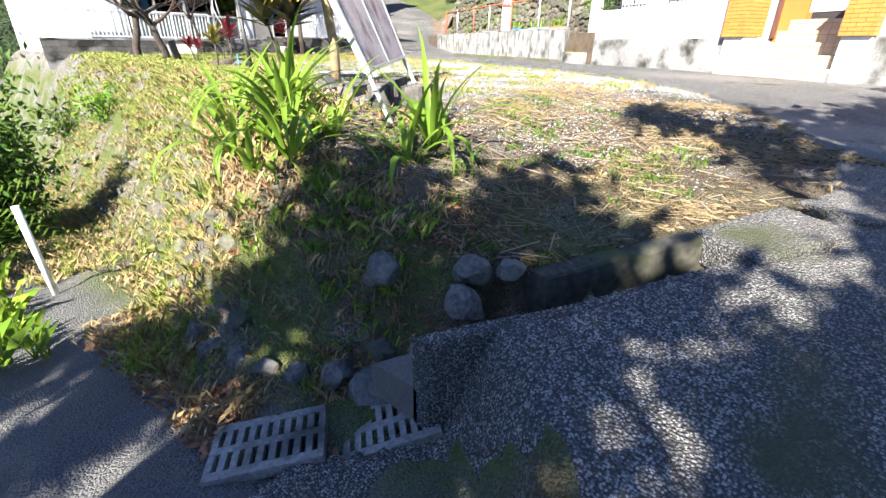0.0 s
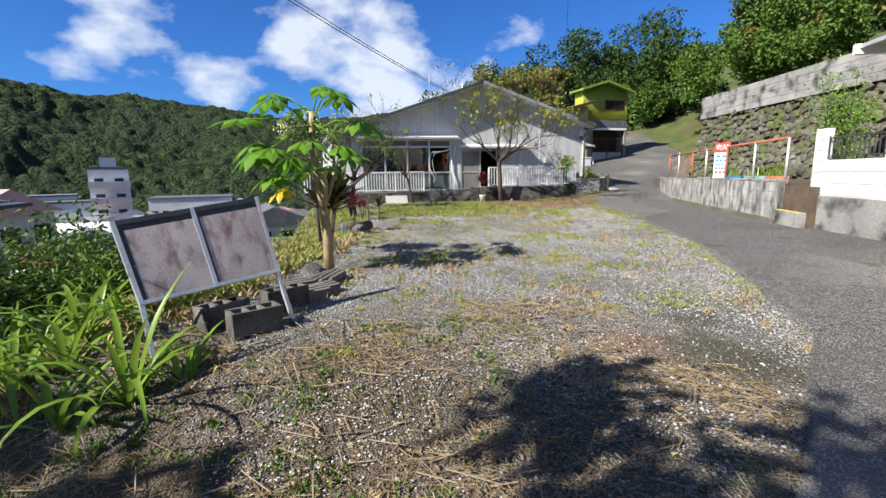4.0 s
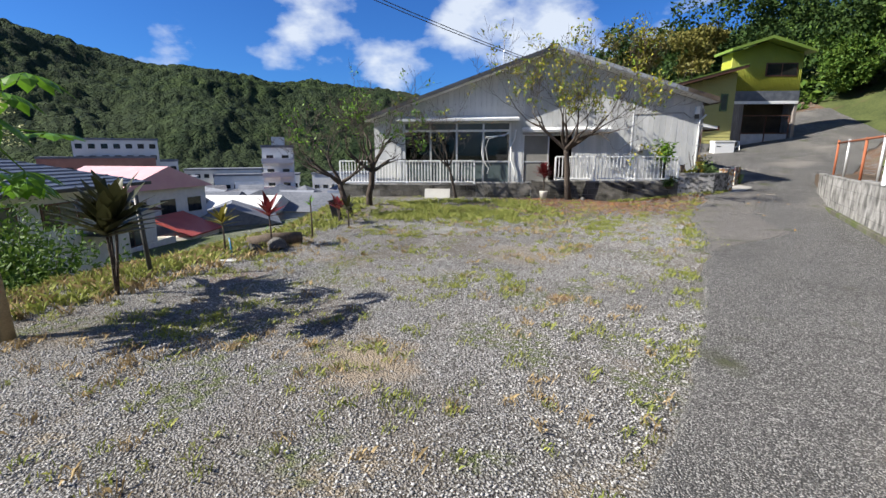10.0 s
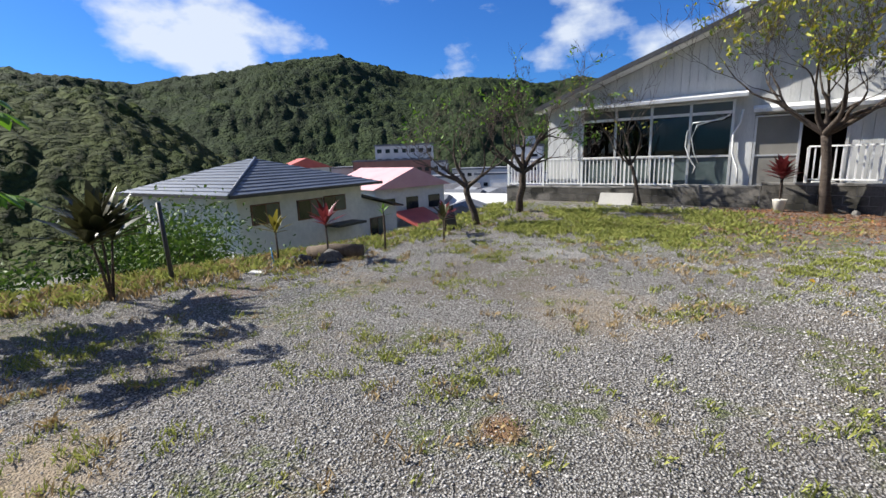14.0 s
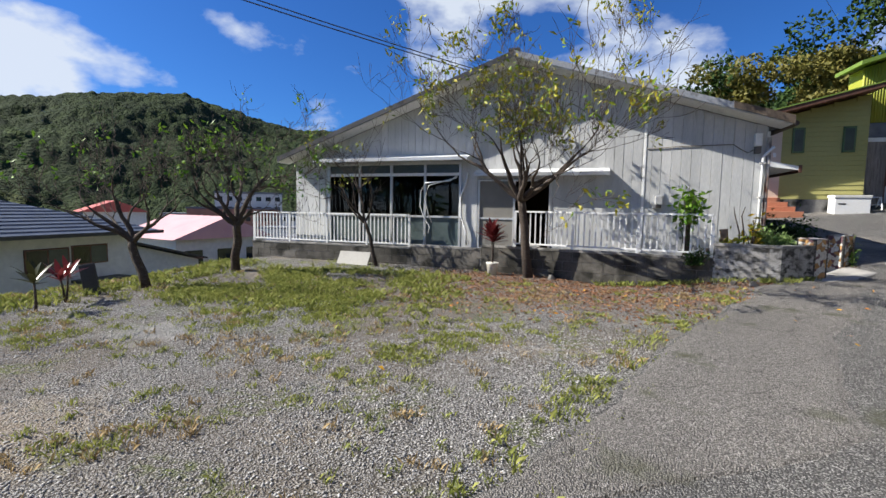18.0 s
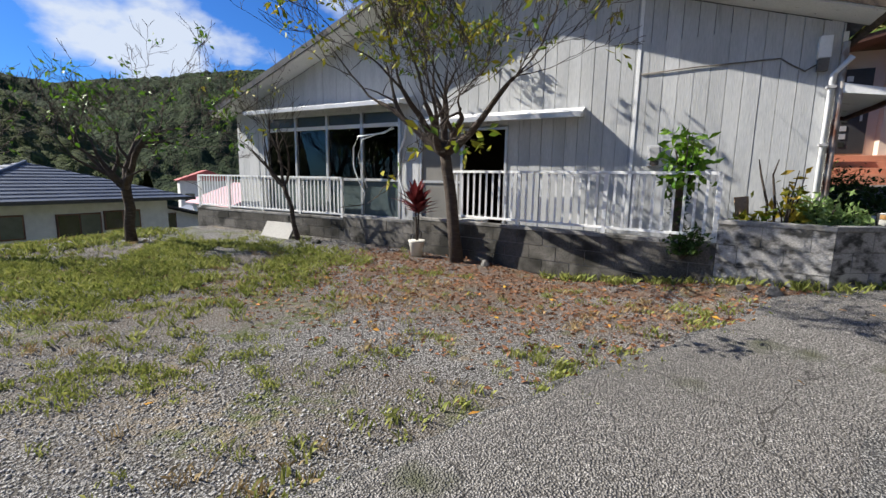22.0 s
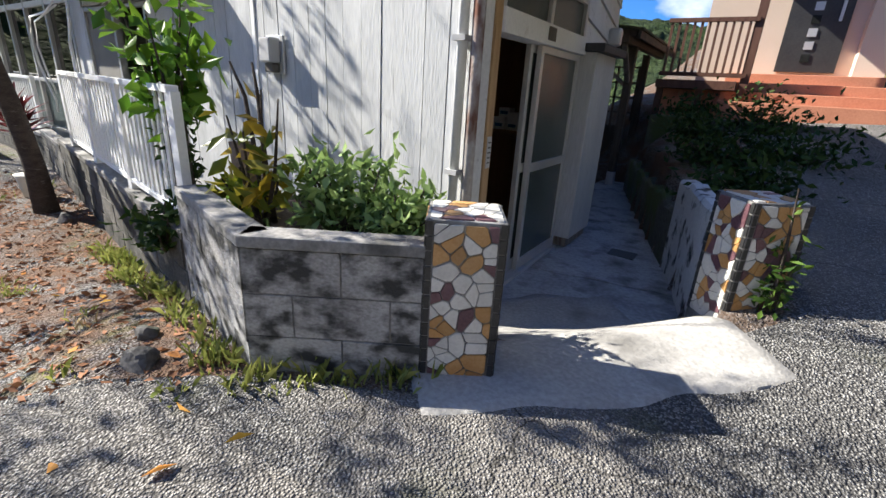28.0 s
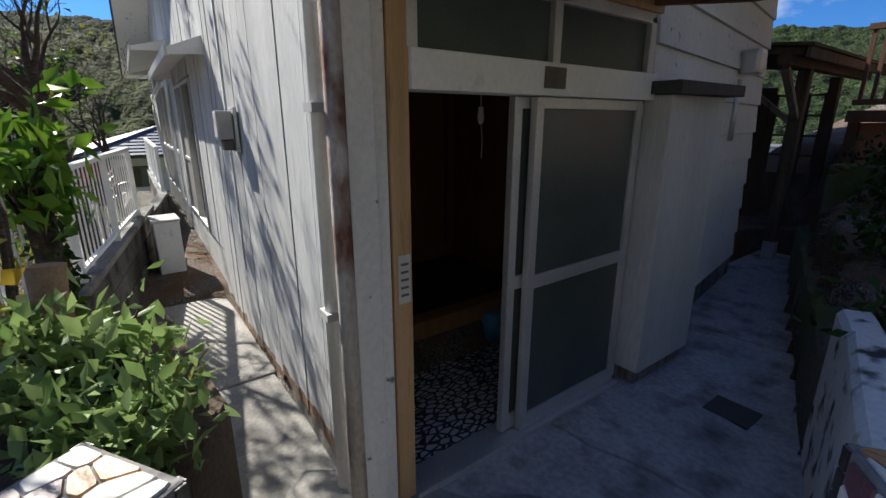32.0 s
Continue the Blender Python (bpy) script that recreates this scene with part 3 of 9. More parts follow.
def ground_material():
    """Pale gravel on the lot, thin grass and dry patches in it, earth and grass on the bank, town beyond."""
    m = bpy.data.materials.new("gravel_earth_grass")
    m.use_nodes = True
    nt = m.node_tree
    b = nt.nodes["Principled BSDF"]
    b.inputs["Roughness"].default_value = 0.95
    b.inputs["Specular IOR Level"].default_value = 0.2
    geo = nt.nodes.new("ShaderNodeNewGeometry")
    sp = nt.nodes.new("ShaderNodeSeparateXYZ")
    nt.links.new(geo.outputs["Position"], sp.inputs[0])

    def tex(s, d=4.0, kind="ShaderNodeTexNoise"):
        n = nt.nodes.new(kind)
        n.inputs["Scale"].default_value = s
        if kind == "ShaderNodeTexNoise":
            n.inputs["Detail"].default_value = d
        nt.links.new(geo.outputs["Position"], n.inputs["Vector"])
        return n

    def rng_(src, a, c, to0=0.0, to1=1.0):
        r = nt.nodes.new("ShaderNodeMapRange")
        for k, v in (("From Min", a), ("From Max", c), ("To Min", to0), ("To Max", to1)):
            r.inputs[k].default_value = v
        nt.links.new(src, r.inputs["Value"])
        return r.outputs[0]

    def mul(a, c, op="MULTIPLY"):
        n = nt.nodes.new("ShaderNodeMath")
        n.operation = op
        for i, v in enumerate((a, c)):
            if isinstance(v, (int, float)):
                n.inputs[i].default_value = v
            else:
                nt.links.new(v, n.inputs[i])
        return n.outputs[0]

    def blend(f, a, c):
        n = nt.nodes.new("ShaderNodeMix")
        n.data_type = "RGBA"
        nt.links.new(f, n.inputs["Factor"])
        for i, v in ((6, a), (7, c)):
            if isinstance(v, tuple):
                n.inputs[i].default_value = (*v, 1)
            else:
                nt.links.new(v, n.inputs[i])
        return n.outputs[2]

    stones = tex(68.0, kind="ShaderNodeTexVoronoi")
    grit = tex(120.0, 5.0)
    sc = nt.nodes.new("ShaderNodeSeparateColor")
    nt.links.new(stones.outputs["Color"], sc.inputs[0])
    gravel = blend(rng_(sc.outputs[0], 0, 1), (0.25, 0.243, 0.236), (0.50, 0.488, 0.47))
    gravel = blend(rng_(stones.outputs["Distance"], 0.38, 0.60), gravel, (0.10, 0.093, 0.085))
    earth = blend(rng_(grit.outputs["Fac"], 0.3, 0.7), (0.10, 0.08, 0.06), (0.24, 0.20, 0.155))
    patch = tex(0.55, 7.0).outputs["Fac"]
    col = blend(mul(rng_(patch, 0.46, 0.60), 0.5), gravel, earth)
    dry = blend(rng_(grit.outputs["Fac"], 0.3, 0.7), (0.30, 0.22, 0.12), (0.48, 0.38, 0.24))
    dpatch = tex(0.9, 7.0).outputs["Fac"]
    col = blend(mul(mul(rng_(dpatch, 0.57, 0.66), rng_(tex(11.0, 6.0).outputs["Fac"], 0.42, 0.62)), 0.5), col, dry)
    green = blend(rng_(grit.outputs["Fac"], 0.3, 0.7), (0.07, 0.10, 0.025), (0.17, 0.19, 0.06))
    gpatch = tex(1.4, 8.0).outputs["Fac"]
    col = blend(mul(mul(rng_(gpatch, 0.56, 0.64), rng_(tex(14.0, 6.0).outputs["Fac"], 0.42, 0.58)), 0.8), col, green)
    # worn sandy, dead-weed and near-black olive patches
    def spot(cx, cy, r, tone, most):
        d = nt.nodes.new("ShaderNodeVectorMath")
        d.operation = "DISTANCE"
        nt.links.new(flat.outputs[0], d.inputs[0])
        d.inputs[1].default_value = (cx, cy, 0)
        wob = mul(d.outputs["Value"], mul(ragged, r * 1.5), "ADD")
        return blend(mul(rng_(wob, r * 1.75, r * 1.1), most), col, tone)

    flat = nt.nodes.new("ShaderNodeCombineXYZ")
    nt.links.new(sp.outputs[0], flat.inputs[0])
    nt.links.new(sp.outputs[1], flat.inputs[1])
    ragged = tex(5.0, 8.0).outputs["Fac"]
    sandy = blend(rng_(grit.outputs["Fac"], 0.3, 0.7), (0.30, 0.235, 0.165), (0.44, 0.36, 0.26))
    rusty = blend(rng_(grit.outputs["Fac"], 0.3, 0.7), (0.18, 0.085, 0.045), (0.36, 0.21, 0.12))
    # only a near-black olive tone, for the darkest patches
    mossy = blend(rng_(grit.outputs["Fac"], 0.3, 0.7), (0.028, 0.026, 0.012), (0.10, 0.09, 0.045))
    ashy = blend(rng_(grit.outputs["Fac"], 0.3, 0.7), (0.36, 0.35, 0.335), (0.5, 0.49, 0.47))
    for cx, cy, r, tone, most in ((7.0, 4.8, 0.5, sandy, 0.85), (9.66, 4.55, 0.45, sandy, 0.7), (5.85, 2.1, 0.35, rusty, 0.6), (6.4, 1.65, 0.6, mossy, 0.75), (6.7, 2.3, 0.35, mossy, 0.6), (4.2, 2.0, 0.8, mossy, 0.6), (5.0, 1.3, 0.7, mossy, 0.5), (7.3, 13.1, 0.5, rusty, 0.6), (7.6, 10.8, 0.6, ashy, 0.6), (8.8, 8.6, 0.9, sandy, 0.45), (8.8, 6.4, 0.18, rusty, 0.8), (4.9, 7.2, 0.5, rusty, 0.4)):
        col = spot(cx, cy, r, tone, most)
    # leaf litter near the house's wall and by the start
    lit = mul(rng_(sp.outputs[1], 13.2, 15.6), rng_(tex(3.0, 6.0).outputs["Fac"], 0.35, 0.6))
    col = blend(mul(lit, rng_(sp.outputs[0], 8.5, 10.5)), col, (0.19, 0.115, 0.075))
    start = mul(rng_(sp.outputs[1], 3.6, 1.9), rng_(tex(2.5, 6.0).outputs["Fac"], 0.28, 0.5))
    col = blend(mul(start, rng_(sp.outputs[0], 5.4, 3.6)), col, blend(rng_(grit.outputs["Fac"], 0.3, 0.7), (0.055, 0.04, 0.028), (0.19, 0.145, 0.105)))
    # the bank and the slope beyond it
    side = mul(rng_(sp.outputs[2], 0.75, 0.35), rng_(tex(1.6, 6.0).outputs["Fac"], 0.35, 0.55))
    col = blend(side, col, green)
    lowroad = mul(rng_(sp.outputs[2], 0.12, -0.08), rng_(sp.outputs[2], -1.9, -1.2))
    lowroad = mul(lowroad, rng_(sp.outputs[0], 1.1, 0.6))
    asph = blend(rng_(grit.outputs["Fac"], 0.3, 0.7), (0.08, 0.08, 0.08), (0.24, 0.235, 0.225))
    col = blend(lowroad, col, asph)
    far = rng_(sp.outputs[2], -2.0, -4.0)
    col = blend(far, col, blend(rng_(tex(0.05, 5.0).outputs["Fac"], 0.4, 0.6), (0.06, 0.09, 0.03), (0.22, 0.21, 0.20)))
    nt.links.new(col, b.inputs["Base Color"])
    bp = nt.nodes.new("ShaderNodeBump")
    bp.inputs["Strength"].default_value = 1.0
    bp.inputs["Distance"].default_value = 0.03
    nt.links.new(mul(mul(stones.outputs["Distance"], -1.0), grit.outputs["Fac"], "ADD"), bp.inputs["Height"])
    nt.links.new(bp.outputs[0], b.inputs["Normal"])
    return m


M_GROUND = ground_material()
ground = stuff("ground", gv, gf, M_GROUND, "pale grey gravel lot with thin grass, dry patches and a grassy bank", "ground", smooth=True)
ground["kind"] = "structure"


# the paved lane: a thin worn slab on the ground, its edge ragged
def lane_edge(y):
    """The lane's low edge against the gravel."""
    return lerp_line(y, (-4, -0.9, 0.26, 0.7, 1.73, 2.9, 4.4, 5.7, 7.5, 8.4, 10.4, 12.0, 13.4, 14.5, 15.2, 15.9, 16.4, 17.0, 17.4, 19.0, 22.0, 24.5, 30.0),
                     (2.9, 3.9, 4.6, 5.6, 7.2, 8.05, 9.2, 10.0, 10.85, 11.5, 12.4, 13.05, 13.75, 14.6, 14.95, 16.15, 16.65, 17.15, 17.5, 17.3, 17.0, 16.6, 16.4))


def lane_far(y):
    return lerp_line(y, (-4, 0, 3, 6, 7, 10.4, 13, 15.8, 18, 21, 25, 30), (8.3, 10.3, 11.85, 13.4, 13.65, 15.6, 17.1, 19.0, 21.6, 24.6, 29.5, 33.0))


lv, lf = [], []
rows_y = np.arange(-4.0, 30.0, 0.12)
NL = 90
for j, y in enumerate(rows_y):
    x0 = lane_edge(y) + 0.10 * noise.noise((y * 2.3, 1.7, 0)) + 0.05 * noise.noise((y * 9.0, 4.2, 0))
    x1 = lane_far(y)
    for i in range(NL + 1):
        u = i / NL
        x = x0 + (x1 - x0) * u
        z = gz(x, y) + 0.035 + 0.012 * noise.noise((x * 0.9, y * 0.9, 7)) + 0.004 * noise.noise((x * 6, y * 6, 2))
        if i == 0:
            z -= 0.05
        lv.append((x, y, z))
for j in range(len(rows_y) - 1):
    for i in range(NL):
        a = j * (NL + 1) + i
        lf.append((a, a + 1, a + NL + 2, a + NL + 1))
road = stuff("road", lv, lf, M_ASPHALT, "worn grey asphalt and concrete lane with cracks", "road", smooth=True)
road["kind"] = "structure"
sv, sf = [], []
sy = np.arange(8.6, 15.45, 0.1)
for j, y in enumerate(sy):
    wid = 1.55 * S((y - 8.4) / 2.0) + 0.25 * noise.noise((y * 0.7, 3.3, 0)) + 0.06 * noise.noise((y * 5.0, 1.1, 0))
    for i in range(19):
        x = lane_edge(y) + 0.04 + 0.09 * noise.noise((y * 2.3, 1.7, 0)) + max(0.2, wid) * i / 18
        z = gz(x, y) + 0.035 + 0.012 * noise.noise((x * 0.9, y * 0.9, 7)) + 0.004 * noise.noise((x * 6, y * 6, 2)) + (0.014 if 0 < i < 18 and 0 < j < len(sy) - 1 else -0.02)
        sv.append((x, y, z))
for j in range(len(sy) - 1):
    for i in range(18):
        a = j * 19 + i
        sf.append((a, a + 1, a + 20, a + 19))
strip = stuff("pavement", sv, sf, M_STRIP, "paler worn concrete strip along the edge of the lane", "pavement", smooth=True)
strip["kind"] = "structure"

# ---- the old white house ----
FY = 17.08           # front face of the boards
HX0, HX1 = 4.92, 15.68
SX = 15.66           # face of the door side
APX, APZ = 10.8, 5.72


def roof_z(x):
    """Underside of the roof over the front, at x."""
    return APZ - (0.345 if x < APX else 0.32) * abs(x - APX)


house = thing("old_house", (10.5, 20.0, 1.0), "single-storey white timber house with weathered vertical boards and a low gable", "house")
OPENINGS = [(5.93, 9.57, 1.50, 3.55), (9.97, 11.66, 1.50, 3.16)]


def cut_spans(z0, z1, x0, x1):
    """The pieces of an upright strip that no opening takes."""
    spans = [(z0, z1)]
    for ox0, ox1, oz0, oz1 in OPENINGS:
        if x0 < ox1 - 0.01 and x1 > ox0 + 0.01:
            nxt = []
            for a, b in spans:
                if oz0 > a:
                    nxt.append((a, min(b, oz0)))
                if oz1 < b:
                    nxt.append((max(a, oz1), b))
            spans = [s for s in nxt if s[1] - s[0] > 0.03]
    return spans


# backing walls with thickness, opened for the windows and the doors
cuts = [HX0, 5.93, 9.57, 9.97, 11.66, HX1 - 0.02]
for a, b in zip(cuts, cuts[1:]):
    for z0, z1 in cut_spans(1.02, roof_z(a) if a < APX else roof_z(b), a, b):
        part("front_wall", box(a, b, FY + 0.03, FY + 0.13, z0, z1), M_WHITEWALL, house)
bm = bmesh.new()
for y0, y1, z0, z1 in ((17.21, 17.30, 1.0, 4.0), (17.30, 18.92, 3.25, 4.0), (18.92, 18.99, 1.0, 4.0)):
    add_box(bm, SX - 0.14, SX - 0.03, y0, y1, z0, z1)
part("door_side_wall", bm, M_PEEL, house)
part("far_side_wall", box(HX0, HX0 + 0.1, FY + 0.13, 25.5, -1.8, 3.7), M_WHITEWALL, house)
part("back_wall", box(HX0 + 0.1, APX, 25.4, 25.5, 0.4, 4.2), M_WHITEWALL, house)
part("back_wall", box(APX, 15.06, 22.02, 22.12, 0.8, 4.1), M_WHITEWALL, house)
part("back_return", box(APX, APX + 0.1, 22.12, 25.5, 0.4, 5.6), M_WHITEWALL, house)
part("room_floor", box(HX0 + 0.1, 13.6, FY + 0.13, 20.2, 1.30, 1.40), M_PLY, house)
part("room_ceiling", box(HX0 + 0.1, 15.52, FY + 0.13, 19.9, 3.56, 3.62), M_UNLITROOM, house)
part("room_partition", box(HX0 + 0.1, 15.3, 20.2, 20.3, 1.45, 3.56), M_UNLITROOM, house)
part("hall_partition", box(13.0, 13.1, FY + 0.13, 20.2, 1.45, 3.56), M_PLY, house)

# roof: two pitched slabs with a dark cover and a grey edge board, shade-dark on the left
OVER = 0.50
for sgn, xe in ((-1, 4.70), (1, 15.87)):
    ze = roof_z(xe)
    poly = [(APX, APZ), (xe, ze), (xe, ze + 0.09), (APX, APZ + 0.09)]
    part("roof_slope", prism(poly, "y", FY - OVER, 26.0 if sgn < 0 else 22.3), M_ROOFDK, house)
    edge = [(APX, APZ - 0.02), (xe, ze - 0.02), (xe, ze + 0.10), (APX, APZ + 0.10)]
    part("edge_board", prism(edge, "y", FY - OVER - 0.03, FY - OVER - 0.003), M_SHADEFASCIA if sgn < 0 else M_EDGE, house, "weathered grey edge board, shade-dark left of the ridge")
    trim = [(APX, APZ - 0.04), (xe, ze - 0.04), (xe, ze - 0.003), (APX, APZ - 0.003)]
    part("soffit", prism(trim, "y", FY - OVER, FY - 0.002), M_PEEL, house)
flash = [(14.92, roof_z(14.92) - 0.005), (15.89, roof_z(15.89) - 0.03), (15.89, roof_z(15.89) + 0.12), (14.92, roof_z(14.92) + 0.115)]
part("edge_flashing", prism(flash, "y", FY - OVER - 0.045, FY - OVER - 0.033), M_DARKWOOD, house, "rusty brown edge flashing")
part("ridge_cap", beam((APX, FY - OVER - 0.02, APZ + 0.12), (APX, 26.0, APZ + 0.12), 0.24, 0.05), M_SHADEFASCIA, house)
part("gutter", tube([(15.92, FY - 0.5, roof_z(15.87) - 0.02), (15.92, 22.25, roof_z(15.87) - 0.06)], 0.05, 8), M_DARKWOOD, house, "dark weathered gutter")

# upright boards on the front
xb = HX0
rnd = random.Random(5)
while xb < HX1 - 0.02:
    w = min(0.182, HX1 - xb)
    xc = xb + w / 2
    for z0, z1 in cut_spans(1.50 if xc < 12.4 else lerp_line(xc, (13.5, 14.4, 15.6), (1.01, 1.08, 1.22)) + rnd.uniform(-0.04, 0.03), roof_z(xc) - 0.05, xb, xb + w):
        zl = roof_z(xb) - 0.05 if z1 > 3.6 else z1
        zr = roof_z(xb + w) - 0.05 if z1 > 3.6 else z1
        off = rnd.uniform(-0.004, 0.004)
        poly = [(xb + 0.003, z0), (xb + w - 0.003, z0 + rnd.uniform(0, 0.02)), (xb + w - 0.003, zr), (xb + 0.003, zl)]
        if z0 < 1.4:
            rot_ = [(xb + w * f, z0 + rnd.uniform(-0.04, 0.035)) for f in (0.25, 0.5, 0.75)]
            zc = z0 + 0.075
            up_ = [(xb + w * f, zc + rnd.uniform(-0.02, 0.03)) for f in (0.3, 0.6)]
            part("rotten_end", prism([poly[0]] + rot_ + [poly[1], (poly[1][0], zc)] + up_[::-1] + [(poly[0][0], zc)], "y", FY + off, FY + 0.026), M_ROT, house)
            poly = [(poly[0][0], zc + 0.001)] + [(q[0], q[1] + 0.001) for q in up_] + [(poly[1][0], zc + 0.001)] + poly[2:]
        part("board", prism(poly, "y", FY + off, FY + 0.026), M_WHITEWALL, house)
    xb += w


def tall_window(name, xs, z_sill, z_mid, z_top, z_tr, y, label):
    """A full-height sliding window: frame, mullions, transom lights, clear panes above frosted ones."""
    win = thing(name, ((xs[0] + xs[-1]) / 2, y, z_sill), label, "window", kind="structure")
    for x in xs:
        part("mullion", box(x - 0.03, x + 0.03, y - 0.05, y + 0.06, z_sill, z_tr, 0.004), M_ALU, win)
    for z, h in ((z_sill + 0.02, 0.045), (z_mid, 0.05), (z_top, 0.07), (z_tr - 0.02, 0.05)):
        part("rail", box(xs[0] + 0.03, xs[-1] - 0.03, y - 0.045, y + 0.05, z - h / 2, z + h / 2, 0.004), M_WHITE if z == z_top else M_ALU, win)
    for a, b in zip(xs, xs[1:]):
        part("frosted_pane", box(a + 0.03, b - 0.03, y, y + 0.008, z_sill + 0.04, z_mid - 0.025), M_FROST, win)
        p = part("pane", box(a + 0.03, b - 0.03, y, y + 0.006, z_mid + 0.025, z_top - 0.035), M_GLASS, win)
        p.visible_shadow = False
        part("transom_pane", box(a + 0.03, b - 0.03, y, y + 0.008, z_top + 0.035, z_tr - 0.045), M_SHADEGLASS, win)
    return win


tall_window("window_1", (5.96, 6.86, 7.75, 8.65, 9.54), 1.52, 2.25, 3.27, 3.55, FY + 0.02, "full-height aluminium sliding window with frosted lower panes")


def awning(name, x0, x1, z, depth, label):
    aw = thing(name, ((x0 + x1) / 2, FY, z), label, "awning")
    poly = [(FY, z + 0.11), (FY - depth, z), (FY - depth, z - 0.025), (FY, z + 0.085)]
    part("sheet", prism(poly, "x", x0, x1), M_WHITE, aw)
    part("front_lip", box(x0, x1, FY - depth - 0.012, FY - depth + 0.012, z - 0.06, z + 0.02, 0.004), M_ALU, aw)
    for x in (x0 + 0.015, x1 - 0.015):
        part("end_plate", prism([(FY, z + 0.10), (FY - depth, z - 0.01), (FY - depth, z - 0.05), (FY, z - 0.03)], "x", x - 0.012, x + 0.012), M_WHITE, aw)
    return aw


awning("window_awning", 5.72, 9.80, 3.62, 0.42, "white sheet awning over the wide window")
awning("door_awning", 9.92, 12.84, 3.26, 0.27, "white sheet awning over the garden door")

# the garden door: a screen leaf and an open gap
gd = thing("door_2", (10.9, FY, 1.52), "aluminium sliding garden door with a grey screen leaf, half open", "door", kind="structure")
for x in (10.00, 10.83, 11.63):
    part("stile", box(x - 0.025, x + 0.025, FY - 0.02, FY + 0.05, 1.52, 3.14, 0.004), M_ALU, gd)
for z in (1.54, 3.12):
    part("rail", box(10.025, 11.605, FY - 0.015, FY + 0.05, z - 0.02, z + 0.02, 0.004), M_ALU, gd)
part("mid_rail", box(10.025, 10.805, FY - 0.01, FY + 0.03, 2.22, 2.26), M_ALU, gd)
part("screen", box(10.025, 10.805, FY + 0.008, FY + 0.014, 1.56, 3.10), surf("grey_screen", (0.17, 0.165, 0.15), (0.24, 0.23, 0.21), 2, 200, 0.8, 0.1), gd)
part("white_post", box(9.58, 9.965, FY - 0.02, FY + 0.03, 1.50, 3.60, 0.004), M_WHITEWALL, house)

# left return and corner boards, trims
part("corner_board", box(HX1 - 0.02, HX1 + 0.03, FY - 0.01, FY + 0.10, 1.15, 4.02, 0.005), M_PEEL, house)
part("joint_strip", box(13.50, 13.545, FY - 0.012, FY + 0.0, 1.60, 4.72, 0.003), M_WHITE, house)

# door side
part("corner_post", box(SX - 0.10, SX + 0.02, 17.10, 17.24, 1.02, 3.95, 0.006), M_PEEL, house)
part("door_post", box(SX - 0.12, SX + 0.03, 17.245, 17.33, 1.05, 3.27, 0.006), M_RAWWOOD, house)
ed = thing("door_1", (SX, 18.1, 1.05), "aluminium sliding entrance door with green-grey panes, half open", "door", kind="structure")
part("threshold", box(SX - 0.12, SX + 0.05, 17.33, 18.92, 1.00, 1.06, 0.005), M_ALU, ed)
part("lintel", box(SX - 0.11, SX + 0.05, 17.33, 18.95, 2.83, 2.97, 0.005), M_WHITE, ed)
for y0, y1, dx in ((17.93, 18.60, -0.05), (18.02, 18.89, 0.0)):
    leaf = part("leaf_frame", box(SX + dx - 0.02, SX + dx + 0.02, y0, y0 + 0.05, 1.065, 2.825, 0.003), M_ALU, ed)
    part("stile", box(SX + dx - 0.02, SX + dx + 0.02, y1 - 0.05, y1, 1.065, 2.825, 0.003), M_ALU, ed)
    for z, h in ((1.11, 0.09), (1.93, 0.07), (2.80, 0.05)):
        part("rail", box(SX + dx - 0.018, SX + dx + 0.018, y0 + 0.05, y1 - 0.05, z - h / 2, z + h / 2, 0.003), M_ALU, ed)
    for z0, z1 in ((1.155, 1.895), (1.965, 2.775)):
        part("pane", box(SX + dx - 0.004, SX + dx + 0.004, y0 + 0.05, y1 - 0.05, z0, z1), M_SHADEGLASS, ed)
for y in (17.345, 18.12, 18.90):
    part("transom_post", box(SX - 0.05, SX + 0.03, y - 0.025, y + 0.025, 2.97, 3.25, 0.003), M_ALU, ed)
part("transom_rail", box(SX - 0.05, SX + 0.03, 17.33, 18.92, 3.22, 3.27, 0.003), M_ALU, ed)
for y0, y1 in ((17.37, 18.095), (18.145, 18.875)):
    part("transom_pane", box(SX - 0.01, SX - 0.002, y0, y1, 2.97, 3.22), M_SHADEGLASS, ed)
part("number_plate", box(SX + 0.052, SX + 0.058, 18.02, 18.16, 2.86, 2.95), M_GROUT, ed, "small dark house number plate")

# entrance hall
hall = thing("entrance_hall", (14.6, 18.2, 1.0), "dim entrance hall with a pebble floor and brown panel walls", "room", kind="structure")
part("hall_floor", box(14.70, SX - 0.12, 17.22, 19.05, 1.00, 1.05), M_PEBFLOOR, hall)
part("step_face", box(14.70, 14.752, 17.22, 19.05, 1.05, 1.27), M_TILEW, hall, "pale tile joints")
for c in range(3):
    yb = 17.23 - (0.06 if c % 2 else 0)
    while yb < 19.03:
        part("step_tile", box(14.748, 14.76, max(17.225, yb) + 0.004, min(yb + 0.125, 19.045) - 0.004, 1.054 + c * 0.072, 1.12 + c * 0.072), M_TILEB, hall)
        yb += 0.125
part("step_edge", box(14.66, 14.79, 17.22, 19.05, 1.27, 1.40, 0.006), M_RAWBROWN, hall)
part("step_top", box(13.6, 14.66, 17.22, 20.2, 1.30, 1.39), M_UNLITROOM, hall)
part("inner_wall", box(13.58, 13.64, 17.22, 20.2, 1.40, 3.56), M_PLY, hall)
part("skirting", box(13.642, 13.665, 17.22, 19.05, 1.40, 1.52), M_RAWBROWN, hall)
